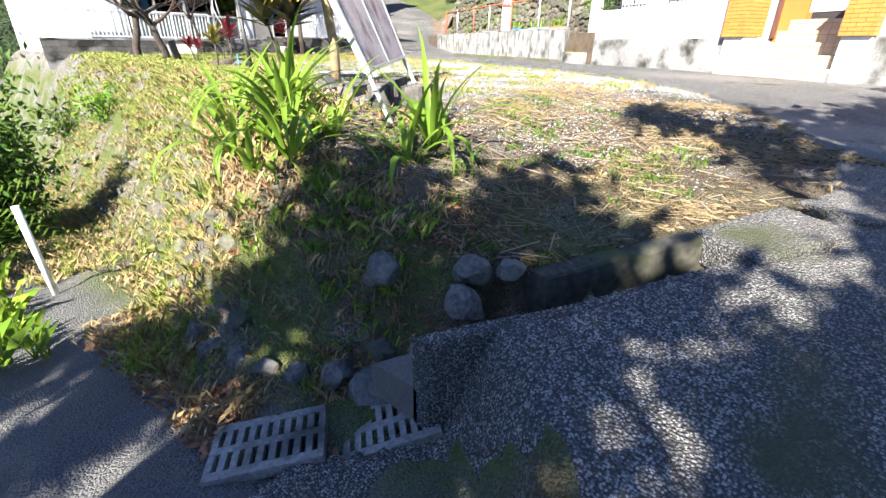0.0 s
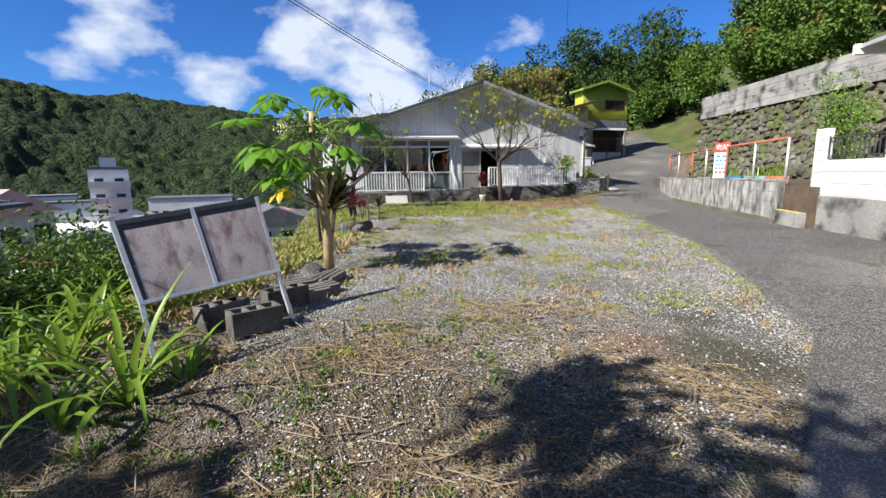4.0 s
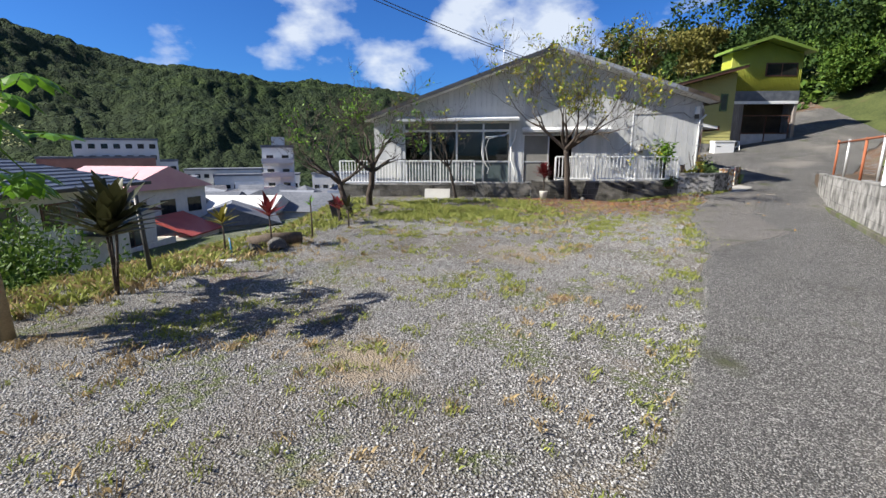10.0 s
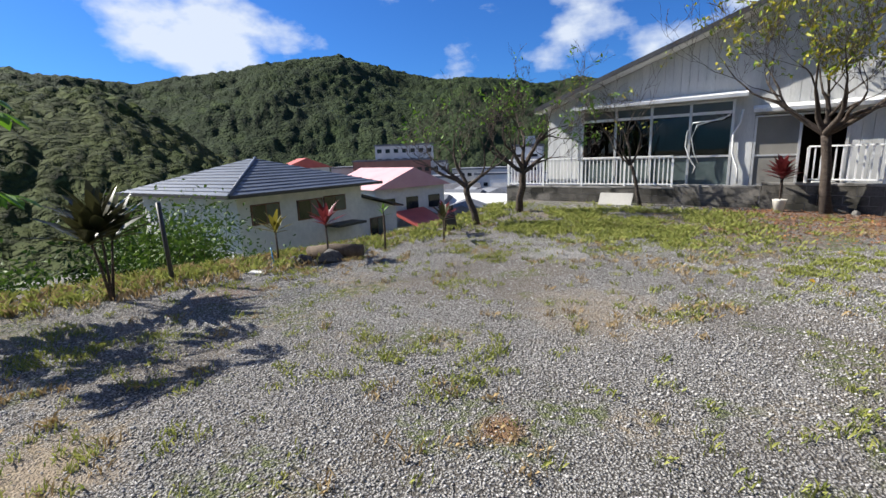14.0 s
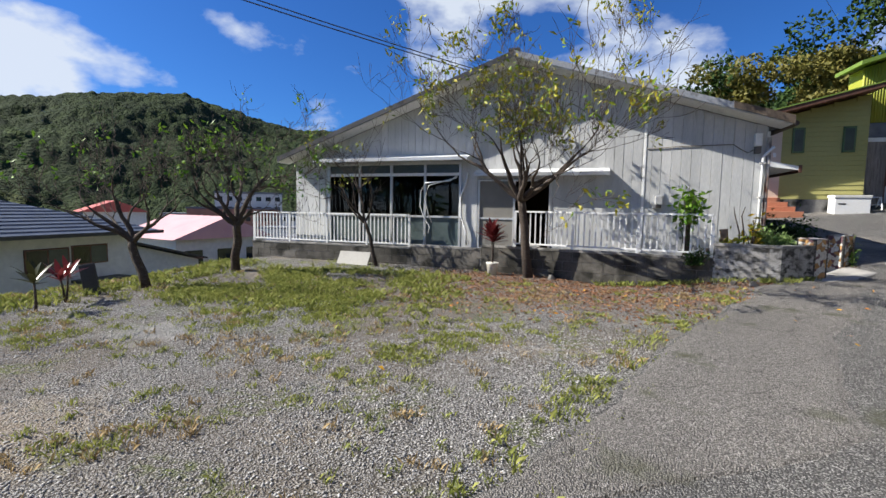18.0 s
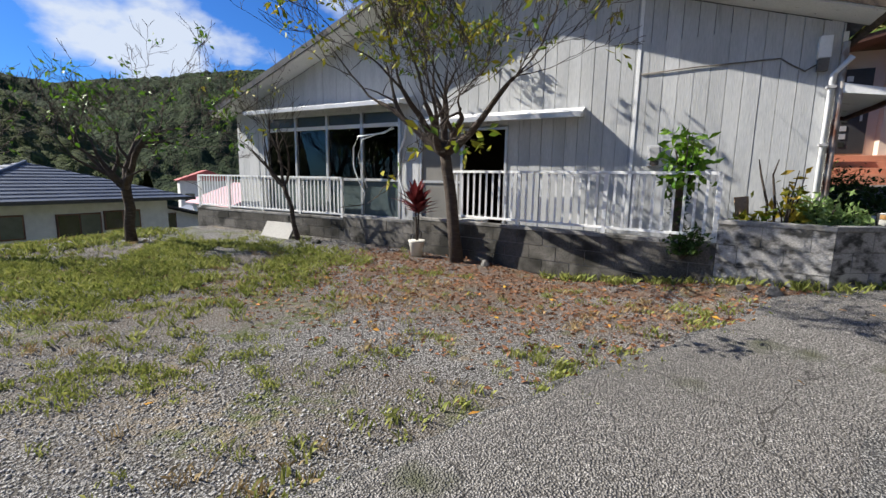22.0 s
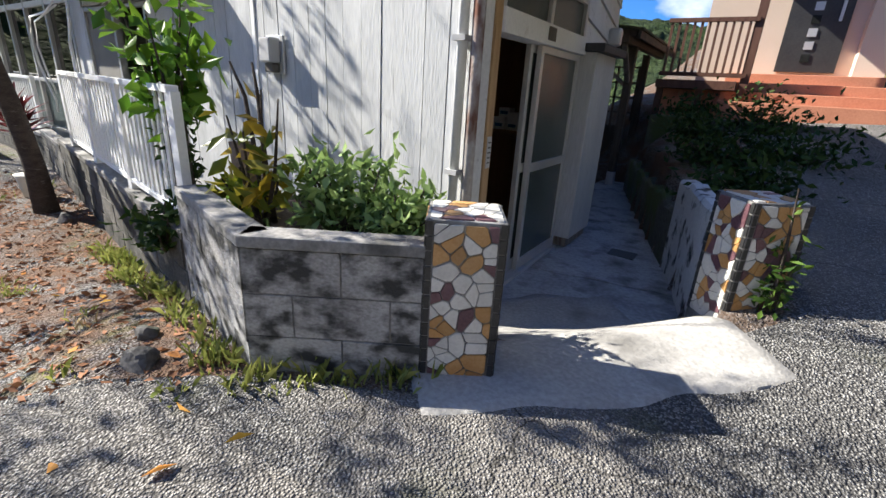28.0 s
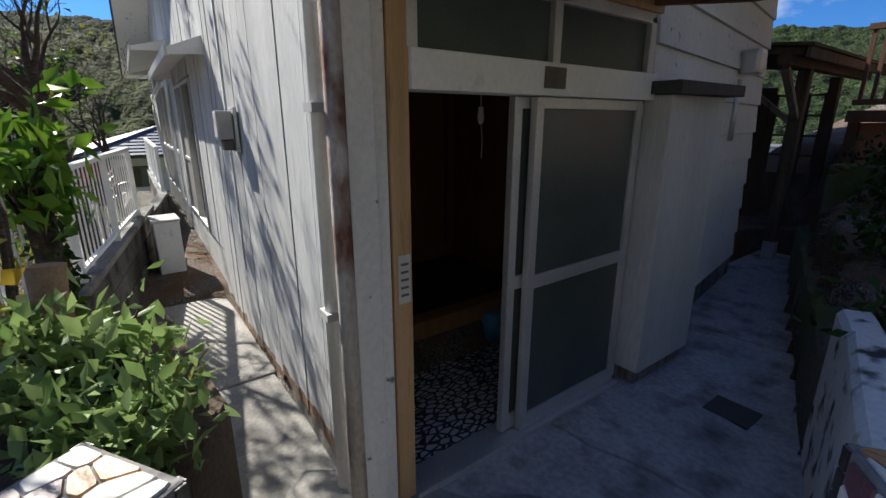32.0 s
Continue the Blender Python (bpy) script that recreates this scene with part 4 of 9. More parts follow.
for y in (17.9, 18.45, 18.95):
    part("panel_strip", box(13.642, 13.655, y - 0.012, y + 0.012, 1.52, 3.4), M_BROWNWOOD, hall)
part("side_panel", box(13.64, SX - 0.15, 19.06, 19.12, 1.05, 3.56), M_PLY, hall)
part("near_panel", box(13.64, SX - 0.15, 17.16, 17.22, 1.05, 3.56), M_PLY, hall)
part("hall_post", box(14.62, 14.74, 18.93, 19.055, 1.40, 3.5, 0.006), M_RAWBROWN, hall)
part("shelf", box(14.8, 15.3, 18.82, 19.055, 2.10, 2.13), M_RAWBROWN, hall)
lampc = thing("pull_cord", (15.0, 18.25, 3.0), "small bulb holder hanging on a pale cord", "lamp")
part("cord", tube([(15.0, 18.25, 3.56), (15.0, 18.25, 2.78)], 0.004, 5), M_WHITE, lampc)
part("holder", tube([(15.0, 18.25, 2.80), (15.0, 18.25, 2.73), (15.0, 18.25, 2.70)], [0.016, 0.022, 0.012], 10), M_WHITE, lampc)
part("cord_loop", tube([(15.0, 18.25, 2.72), (15.02, 18.25, 2.6), (15.0, 18.26, 2.5)], 0.003, 5), M_WHITE, lampc)
for i, (x, z, h) in enumerate(((14.95, 2.13, 0.12), (15.1, 2.13, 0.17), (15.0, 2.25, 0.09))):
    bx = thing("small_box", (x, 18.93, z), "small white carton on the hall shelf", "box", "cartons on the shelf")
    part("carton", box(x - 0.06, x + 0.06, 18.86, 18.98, z + 0.001, z + h, 0.003), M_WHITE, bx)
    part("print", box(x - 0.04, x + 0.04, 18.855, 18.8595, z + 0.03, z + 0.06), M_TEALBLUE, bx)

# shutter case beside the door
sh = thing("shutter_case", (SX + 0.12, 19.2, 1.15), "white sheet-metal shutter case beside the entrance door", "shutter case")
part("case", box(SX - 0.02, SX + 0.15, 18.96, 19.62, 1.14, 2.86, 0.01), M_WHITEWALL, sh)
part("cap", box(SX - 0.02, SX + 0.22, 18.90, 19.70, 2.862, 2.93, 0.008), M_SHADEFASCIA, sh)
part("foot", box(SX - 0.02, SX + 0.12, 18.98, 19.58, 1.05, 1.138), M_WOOD, sh)

# level boards further along the door side, which runs off at an angle
SIDE = Matrix.Translation((15.65, 19.0, 0)) @ Matrix.Rotation(radians(9.65), 4, "Z") @ Matrix.Translation((-15.65, -19.0, 0))
z = 1.25
while z < 4.0:
    bmw = prism([(SX - 0.03, z), (SX + 0.012, z), (SX - 0.01, z + 0.265), (SX - 0.03, z + 0.265)], "y", 18.99, 22.04)
    bmesh.ops.transform(bmw, matrix=SIDE, verts=bmw.verts[:])
    part("board", bmw, M_PEEL, house)
    z += 0.27
bmw = box(SX - 0.14, SX - 0.035, 18.995, 22.04, 1.0, 4.0, m=SIDE)
part("slanted_side_wall", bmw, M_PEEL, house)
part("plinth", box(SX - 0.14, SX - 0.012, 18.99, 22.04, 0.95, 1.25, m=SIDE), M_CONC, house)
part("shutter_backing", box(SX - 0.10, SX - 0.022, 18.96, 19.70, 1.05, 2.95), M_PEEL, house)
part("front_plinth", box(HX0 + 0.002, 12.28, FY + 0.032, FY + 0.13, -1.0, 1.018), M_CONC, house)
part("front_plinth", box(12.3, HX1 - 0.03, FY + 0.028, FY + 0.14, 0.70, 1.30), M_CONC, house)
part("door_canopy", prism([(SX + 0.035, 3.35), (SX + 0.52, 3.28), (SX + 0.52, 3.35), (SX + 0.035, 3.46)], "y", 17.02, 18.84), M_WHITE, house)
part("canopy_edge", box(SX + 0.522, SX + 0.57, 17.0, 18.88, 3.23, 3.37, 0.004), M_BROWNWOOD, house)
part("canopy_edge", prism([(SX + 0.035, 3.30), (SX + 0.52, 3.23), (SX + 0.52, 3.37), (SX + 0.035, 3.48)], "y", 18.842, 18.88), M_BROWNWOOD, house)
part("transom_board", box(SX - 0.03, SX + 0.045, 17.25, 18.95, 3.272, 3.345), M_RAWWOOD, house)
part("canopy_lamp", tube([(SX + 0.28, 18.25, 3.345), (SX + 0.28, 18.25, 3.29), (SX + 0.28, 18.25, 3.28)], [0.05, 0.045, 0.02], 14), M_DARK, house)
part("vent_hood", box(SX + 0.0, SX + 0.16, 20.9, 21.12, 3.10, 3.30, 0.04, m=SIDE), M_ALU, house)
part("vent_pipe", tube([SIDE @ Vector((SX + 0.05, 20.8, 3.05)), SIDE @ Vector((SX + 0.05, 20.8, 2.55))], 0.022, 8), M_ALU, house)
part("corner_pipe", tube([(15.69, FY - 0.03, 1.0), (15.69, FY - 0.035, 2.4), (15.69, FY - 0.035, 3.9)], 0.036, 8), M_RUSTPALE, house, "rust-stained corner pipe")
wu = thing("outdoor_unit", (11.3, 16.9, 1.0), "stained white box standing on the path by the house", "unit")
part("case", box(11.10, 11.45, 16.76, 17.01, 1.03, 1.64, 0.012), M_WHITE, wu)
part("lid", box(11.08, 11.47, 16.745, 17.02, 1.642, 1.67, 0.006), M_TOWNWHITE, wu)
part("foot", box(11.12, 11.43, 16.78, 17.0, 0.98, 1.028), M_CONC, wu)
part("notice", box(SX + 0.032, SX + 0.036, 17.262, 17.318, 2.02, 2.22), M_TOWNWHITE, house, "small printed notice on the door post")
for k in range(5):
    part("notice_line", box(SX + 0.0365, SX + 0.038, 17.272, 17.308, 2.05 + k * 0.032, 2.06 + k * 0.032), M_GROUT, house)
# lean-to at the end of the court
lt = thing("lean_to", (15.0, 23.4, 1.1), "old lean-to with dark posts and a mossy sheet roof", "lean-to")
for x, y in ((15.2, 23.05), (15.12, 24.6), (14.25, 23.0)):
    part("post", box(x - 0.06, x + 0.06, y - 0.06, y + 0.06, 1.25, 3.28, 0.008), M_DARKWOOD, lt)
    part("post_foot", box(x - 0.065, x + 0.065, y - 0.065, y + 0.065, 0.95, 1.249, 0.006), M_WHITEWALL, lt)
part("beam", box(15.15, 15.27, 22.3, 25.6, 3.281, 3.38), M_DARKWOOD, lt)
part("brace", beam((15.2, 23.0, 2.75), (15.2, 22.4, 3.26), 0.07, 0.06), M_WOOD, lt)
part("brace", beam((15.14, 23.05, 2.7), (14.5, 23.0, 3.24), 0.07, 0.06), M_WOOD, lt)
for k in range(7):
    y = 22.35 + k * 0.52
    part("rafter", beam((13.4, y, 3.62), (15.36, y, 3.40), 0.05, 0.07), M_DARKWOOD, lt)
part("roof_sheet", prism([(13.2, 3.69), (15.46, 3.44), (15.46, 3.47), (13.2, 3.72)], "y", 22.25, 25.9), M_STONE, lt, "mossy roof sheet")
part("eave_board", box(15.40, 15.44, 22.27, 25.88, 3.33, 3.43), M_DARKWOOD, lt)
for x0, x1, z0, z1 in ((13.4, 15.06, 1.0, 1.9), (13.4, 14.35, 1.9, 3.2), (15.0, 15.06, 1.9, 3.2)):
    part("back_board", box(x0, x1, 24.9, 24.96, z0, z1), M_DARKWOOD, lt)
for k in range(4):
    part("glazing_bar", box(14.35 + k * 0.2, 14.385 + k * 0.2, 24.905, 24.95, 1.9, 3.1), M_DARKWOOD, lt)
for k in range(5):
    part("glazing_rail", box(14.36, 15.0, 24.91, 24.945, 1.9 + k * 0.29, 1.93 + k * 0.29), M_DARKWOOD, lt)

# ---- block wall, planter, gate pillars, court ----
WALL = [(15.50, 15.62), (14.56, 15.88), (10.2, 16.76), (8.4, 17.12), (3.7, 17.34)]


def wall_y(x):
    return lerp_line(x, [p[0] for p in WALL[::-1]], [p[1] for p in WALL[::-1]])


def seg_frame(p, q):
    """Pose with x along the wall from p to q, y to its back."""
    d = Vector((q[0] - p[0], q[1] - p[1], 0))
    return Matrix.Translation((p[0], p[1], 0)) @ Matrix.Rotation(math.atan2(d.y, d.x), 4, "Z"), d.length


def block_wall(owner, p, q, z0, z1, courses, thick=0.12, blen=0.40, mat=None, seed=1, cap=True):
    """Hollow blocks laid in running bond, joints recessed, a mortar core behind."""
    m, ln = seg_frame(p, q)
    r = random.Random(seed)
    h = (z1 - z0 - (0.05 if cap else 0)) / courses
    core = box(0.004, ln - 0.004, 0.008, thick - 0.008, z0 - 0.25, z1 - 0.012, m=m)
    part("mortar_core", core, M_CONC, owner)
    for c in range(courses):
        a = -(blen / 2 if c % 2 else 0)
        while a < ln - 0.02:
            u0, u1 = max(0, a) + 0.004, min(ln, a + blen) - 0.004
            if u1 - u0 > 0.04:
                dz = r.uniform(-0.002, 0.002)
                bmx = box(u0, u1, r.uniform(-0.004, 0.003), thick, z0 + c * h + 0.004 + dz, z0 + (c + 1) * h - 0.004 + dz, m=m)
                part("block", bmx, mat or M_BLOCK, owner)
            a += blen
    if cap:
        part("coping", box(-0.005, ln + 0.005, -0.008, thick + 0.01, z1 - 0.05, z1, 0.008, m=m), M_CONC, owner)


gw = thing("garden_wall", (10.0, 16.7, 1.0), "low stained concrete-block wall along the front of the old house", "wall", kind="structure")
block_wall(gw, (10.2, 16.76), (14.56, 15.88), 1.02, 1.66, 3, seed=2)
block_wall(gw, (3.7, 17.34), (8.4, 17.12), 0.95, 1.52, 3, seed=3)
block_wall(gw, (8.4, 17.12), (10.2, 16.76), 1.0, 1.58, 3, seed=4)
pl = thing("planter", (15.3, 16.2, 1.2), "angled concrete-block planter filled with soil", "planter")
block_wall(pl, (14.56, 15.88), (15.50, 15.62), 1.22, 1.92, 3, mat=M_PLANTER, seed=5)
block_wall(pl, (15.50, 15.62), (16.12, 16.01), 1.28, 1.92, 3, mat=M_PLANTER, seed=6)
soilbm = prism([(14.6, 16.02), (15.45, 15.78), (15.98, 16.06), (16.10, 16.30), (15.62, 16.62), (14.6, 16.55)], "z", 1.2, 1.78)
part("soil", soilbm, M_SOIL, pl)
court_slab = thing("court_floor", (16.2, 18.5, 1.0), "cracked grey concrete paving beside the entrance door", "paving", kind="structure")
COURT_IN = [(17.05, 17.69), (16.77, 18.8), (16.47, 19.7), (16.16, 20.7), (15.5, 22.8)]


def court_x(y):
    return lerp_line(y, [p[1] for p in COURT_IN], [p[0] for p in COURT_IN])


# cast bays with ragged cracks between them
rnd = random.Random(8)
seams = [(17.28, 17.75), (18.15, 18.45), (19.25, 19.05), (20.2, 20.35), (21.3, 21.2), (22.3, 22.5), (23.4, 23.4)]
for (a0, a1), (b0, b1) in zip(seams, seams[1:]):
    n = 12
    zz_ = 1.03 + rnd.uniform(-0.006, 0.006)
    lo_, hi_ = [], []
    for k in range(n + 1):
        f = k / n
        for lst, y0, y1, off in ((lo_, a0, a1, 0.006), (hi_, b0, b1, -0.006)):
            yy = y0 + (y1 - y0) * f
            xw = 15.0 + (court_x(yy) + 0.03 - 15.0) * f
            lst.append((xw, yy + off + 0.05 * noise.noise((xw * 4.0, yy * 0.2 + 3, 0.7)) + 0.02 * noise.noise((xw * 13.0, 2.0, 1.0))))
    part("slab", prism(lo_ + hi_[::-1], "z", 0.7, zz_), M_COURT, court_slab)
part("path_slab", box(12.3, 14.1, 16.62, FY + 0.22, 0.7, 0.985, 0.01), M_PALECONC, court_slab)
part("path_slab", box(14.11, SX - 0.03, 16.60, FY + 0.08, 0.7, 0.975, 0.01), M_PALECONC, court_slab)
av, af = [], []
NV, NU = 22, 26
for j in range(NV + 1):
    v_ = -0.55 + 1.75 * j / NV
    for i in range(NU + 1):
        u_ = -0.35 + 1.75 * i / NU
        vv = v_ + 0.07 * noise.noise((u_ * 3.0, v_ * 2.0, 5)) if 0 < j < NV else v_ + 0.10 * noise.noise((u_ * 4.0, 0.3, 5))
        x, y = 16.17 + 0.74 * u_ - 0.67 * vv, 16.35 + 0.67 * u_ + 0.74 * vv
        edge_ = max(gz(16.17 + 0.74 * u_, 16.35 + 0.67 * u_), 1.28) + 0.045
        z = gz(x, y) + 0.05 if vv < -0.1 else edge_ + (1.038 - edge_) * S((vv + 0.1) / 0.85)
        if j in (0, NV) or i in (0, NU):
            z -= 0.08
        z += 0.006 * noise.noise((x * 5, y * 5, 1))
        av.append((x, y, z))
for j in range(NV):
    for i in range(NU):
        a = j * (NU + 1) + i
        af.append((a, a + 1, a + NU + 2, a + NU + 1))
stuff("apron", av, af, M_PALECONC, "", "", court_slab, smooth=True)
# solid black box painted as the dark of a drain hole
part("drain_hole", box(16.17, 16.42, 19.10, 19.32, 1.0, 1.038), M_DARK, court_slab)
cw = thing("court_wall", (16.7, 19.0, 1.0), "low peeling white rendered wall beside the sunk court, mossy further in", "wall", kind="structure")
for (p, q, top_, mt_) in (((17.05, 17.69), (16.77, 18.8), 1.87, M_PEELDARK), ((16.77, 18.8), (16.66, 19.14), 1.86, M_PEELDARK), ((16.66, 19.14), (16.16, 20.7), 1.58, M_STONE), ((16.16, 20.7), (15.5, 22.8), 1.56, M_STONE)):
    m, ln = seg_frame(p, q)
    bm = bmesh.new()
    n = max(2, int(ln / 0.12))
    rows_ = []
    for k in range(n + 1):
        x = ln * k / n
        e1 = 0.012 * noise.noise((x * 5, top_, 1)) if 0 < k < n else 0.0
        zt_ = top_ + (0.02 if mt_ is M_PEELDARK else 0.09) * noise.noise((x * 3, p[0], 4))
        rows_.append([bm.verts.new(m @ Vector(c)) for c in ((x, e1, 0.8), (x, e1 * 0.6, zt_ - 0.03), (x, -0.02, zt_), (x, -0.12, zt_ + 0.006), (x, -0.15 + e1, zt_ - 0.03), (x, -0.15, 0.8))])
    for r0, r1 in zip(rows_, rows_[1:]):
        for k in range(5):
            bm.faces.new((r0[k], r0[k + 1], r1[k + 1], r1[k]))
    bm.faces.new(rows_[0][::-1])
    bm.faces.new(rows_[-1])
    bmesh.ops.recalc_face_normals(bm, faces=bm.faces[:])
    part("wall_body", bm, mt_, cw)


def clip_half(poly, at, n):
    """What of a polygon lies behind the line through at with normal n."""
    res = []
    for k, a in enumerate(poly):
        b = poly[(k + 1) % len(poly)]
        da = (a[0] - at[0]) * n[0] + (a[1] - at[1]) * n[1]
        db = (b[0] - at[0]) * n[0] + (b[1] - at[1]) * n[1]
        if da <= 0:
            res.append(a)
        if da * db < 0:
            f = da / (da - db)
            res.append((a[0] + (b[0] - a[0]) * f, a[1] + (b[1] - a[1]) * f))
    return res


def gate_pillar(at, ang, z0, z1, seed, w=0.312):
    """A square pillar faced with crazy-paved mosaic, black corner tiles and a mosaic top."""
    p = thing("gate_pillar", (at[0], at[1], z0), "square gate pillar faced with ochre, white and purple broken tile", "pillar", "gate pillars")
    m = Matrix.Translation((at[0], at[1], 0)) @ Matrix.Rotation(radians(ang), 4, "Z")
    part("core", box(-w / 2, w / 2, -w / 2, w / 2, z0 - 0.2, z1, 0.008, m=m), M_CONC, p)
    r = random.Random(seed)
    H = z1 - z0
    faces = [(Matrix.Rotation(a, 4, "Z") @ Matrix.Translation((0, -w / 2, z0)) @ Matrix.Rotation(radians(90), 4, "X"), H) for a in (0, math.pi / 2, math.pi, -math.pi / 2)]
    faces.append((Matrix.Translation((0, -w / 2, z1)), w))
    for fm, hh in faces:
        top = hh == w
        u0, u1 = (-w / 2 + 0.012, w / 2 - 0.012) if top else (-w / 2 + 0.03, w / 2 - 0.03)
        v0, v1 = 0.012, hh - 0.012
        n = 18 if top else 48
        seeds = []
        while len(seeds) < n:
            c = (r.uniform(u0, u1), r.uniform(v0, v1))
            if all((c[0] - q[0]) ** 2 + (c[1] - q[1]) ** 2 > (0.036 if len(seeds) < n * 0.5 else 0.02) ** 2 for q in seeds):
                seeds.append(c)
        for c in seeds:
            cell = [(u0, v0), (u1, v0), (u1, v1), (u0, v1)]
            for q in seeds:
                if q is not c:
                    cell = clip_half(cell, ((c[0] + q[0]) / 2, (c[1] + q[1]) / 2), (q[0] - c[0], q[1] - c[1]))
            if len(cell) < 3:
                continue
            mid_ = Vector((sum(p_[0] for p_ in cell) / len(cell), sum(p_[1] for p_ in cell) / len(cell), 0))
            ring = [mid_ + (Vector((a_, b_, 0)) - mid_) * r.uniform(0.90, 0.965) for a_, b_ in cell]
            rounded = []
            for k, v in enumerate(ring):
                rounded += [v.lerp(ring[k - 1], 0.10), v.lerp(ring[(k + 1) % len(ring)], 0.10)]
            bmx = bmesh.new()
            lo = [bmx.verts.new(v) for v in rounded]
            hi = [bmx.verts.new(mid_ + (v - mid_) * 0.94 + Vector((0, 0, 0.006))) for v in rounded]
            for k in range(len(lo)):
                bmx.faces.new((lo[k], lo[(k + 1) % len(lo)], hi[(k + 1) % len(lo)], hi[k]))
            bmx.faces.new(hi)
            bmesh.ops.transform(bmx, matrix=m @ fm, verts=bmx.verts[:])
            roll = r.random()
            part("mosaic_tile", bmx, M_TILEW if roll < 0.60 else M_TILEO if roll < 0.88 else M_TILEP, p)
        if not top:
            for sx in (-1, 1):
                for j in range(12):
                    a = j * H / 12
                    bmx = box(sx * (w / 2 - 0.014) - 0.012, sx * (w / 2 - 0.014) + 0.012, a + 0.004, a + H / 12 - 0.004, 0, 0.005, m=m @ fm)
                    part("corner_tile", bmx, M_TILEB, p)
    return p


gate_pillar((16.17, 16.22), 32, 1.28, 2.03, 11)
gate_pillar((17.21, 17.57), 36, 1.32, 2.05, 12)


def railing(x0, x1, z_bot, z_top, name, label, post_every=1.1, extra=()):
    """White slatted railing on the garden wall."""
    r = thing(name, ((x0 + x1) / 2, wall_y((x0 + x1) / 2) + 0.06, z_bot), label, "railing", "front railings")
    n = max(2, round((x1 - x0) / post_every))
    xs = [x0 + (x1 - x0) * i / n for i in range(n + 1)]
    P = lambda x, z: (x, wall_y(x) + 0.06, z)
    for x in xs:
        part("post", beam(P(x, z_bot - 0.06), P(x, z_top), 0.05, 0.05, (0, 1, 0)), M_WHITE, r)
    for a, b in zip(xs, xs[1:]):
        part("top_rail", beam(P(a, z_top + 0.012), P(b, z_top + 0.012), 0.06, 0.035), M_WHITE, r)
        part("bottom_rail", beam(P(a, z_bot + 0.03), P(b, z_bot + 0.03), 0.035, 0.03), M_WHITE, r)
        k = max(2, round((b - a) / 0.105))
        for i in range(1, k):
            x = a + (b - a) * i / k
            part("slat", beam(P(x, z_bot + 0.045), P(x, z_top - 0.005), 0.028, 0.012, (0, 1, 0)), M_WHITE, r)
    return r


railing(10.95, 14.54, 1.70, 2.40, "railing", "white painted metal slat railing on the garden wall")
railing(3.74, 8.34, 1.55, 2.27, "railing", "white painted metal slat railing before the wide window")

# ---- the white house across the lane ----
WU, WN = Vector((-0.46, -0.888, 0)).normalized(), Vector((0.888, -0.46, 0)).normalized()
WM = Matrix.Translation((13.3, 5.93, 0)) @ Matrix.Rotation(math.atan2(WU.y, WU.x), 4, "Z")


def wbox(s0, s1, v0, v1, z0, z1, bevel=0.0):
    b = box(s0, s1, v0, v1, z0, z1, bevel, m=WM)
    bmesh.ops.recalc_face_normals(b, faces=b.faces[:])
    return b


fence = thing("front_wall", WM @ Vector((3, 0, 1)), "white painted block wall on a grey concrete foot with iron grilles", "wall", kind="structure")
part("concrete_foot", wbox(-0.05, 4.2, -0.02, 0.16, 0.7, 1.68, 0.01), M_CONC, fence)
part("concrete_foot", wbox(6.32, 9.5, -0.02, 0.16, 0.7, 1.70, 0.01), M_CONC, fence)
for s0, s1, z1 in ((0.0, 0.30, 2.95), (0.30, 1.95, 2.35), (1.95, 2.5, 2.95), (2.5, 4.18, 2.38), (6.68, 9.5, 2.42)):
    part("block_core", wbox(s0, s1 - 0.002, 0.008, 0.14, 1.68, z1), M_WBLOCK, fence)
    nrow = max(1, round((z1 - 1.70) / 0.2))
    for j in range(nrow):
        a = s0 - (0.2 if j % 2 else 0)
        while a < s1:
            u0, u1 = max(s0, a) + 0.003, min(s1, a + 0.4) - 0.003
            if u1 - u0 > 0.03:
                part("block", wbox(u0, u1, 0.0, 0.148, 1.704 + j * (z1 - 1.70) / nrow, 1.70 + (j + 1) * (z1 - 1.70) / nrow - 0.004), M_WBLOCK, fence)
            a += 0.4


def grille(s0, s1, z0, z1):
    g = thing("iron_grille", WM @ Vector(((s0 + s1) / 2, 0.07, z0)), "black iron grille with scroll bars set in the white wall", "grille", "iron grilles")
    for z in (z0 + 0.05, z1 - 0.04):
        part("bar", wbox(s0, s1, 0.055, 0.085, z - 0.012, z + 0.012), M_BLACK, g)
    n = int((s1 - s0) / 0.11)
    for i in range(n + 1):
        s = s0 + (s1 - s0) * i / n
        part("upright", wbox(s - 0.008, s + 0.008, 0.062, 0.078, z0, z1), M_BLACK, g)
        if i % 4 == 2:
            c = WM @ Vector((s, 0.07, (z0 + z1) / 2))
            pts = [c + WU * (0.05 * math.cos(a) * (1 - a / 16)) + Vector((0, 0, 0.13 * math.sin(a / 1.6))) for a in np.linspace(0, 9, 18)]
            part("scroll", tube(pts, 0.008, 5), M_BLACK, g)


grille(0.32, 1.93, 2.37, 2.80)
grille(2.52, 4.12, 2.40, 2.84)
grille(6.95, 9.4, 2.44, 2.88)


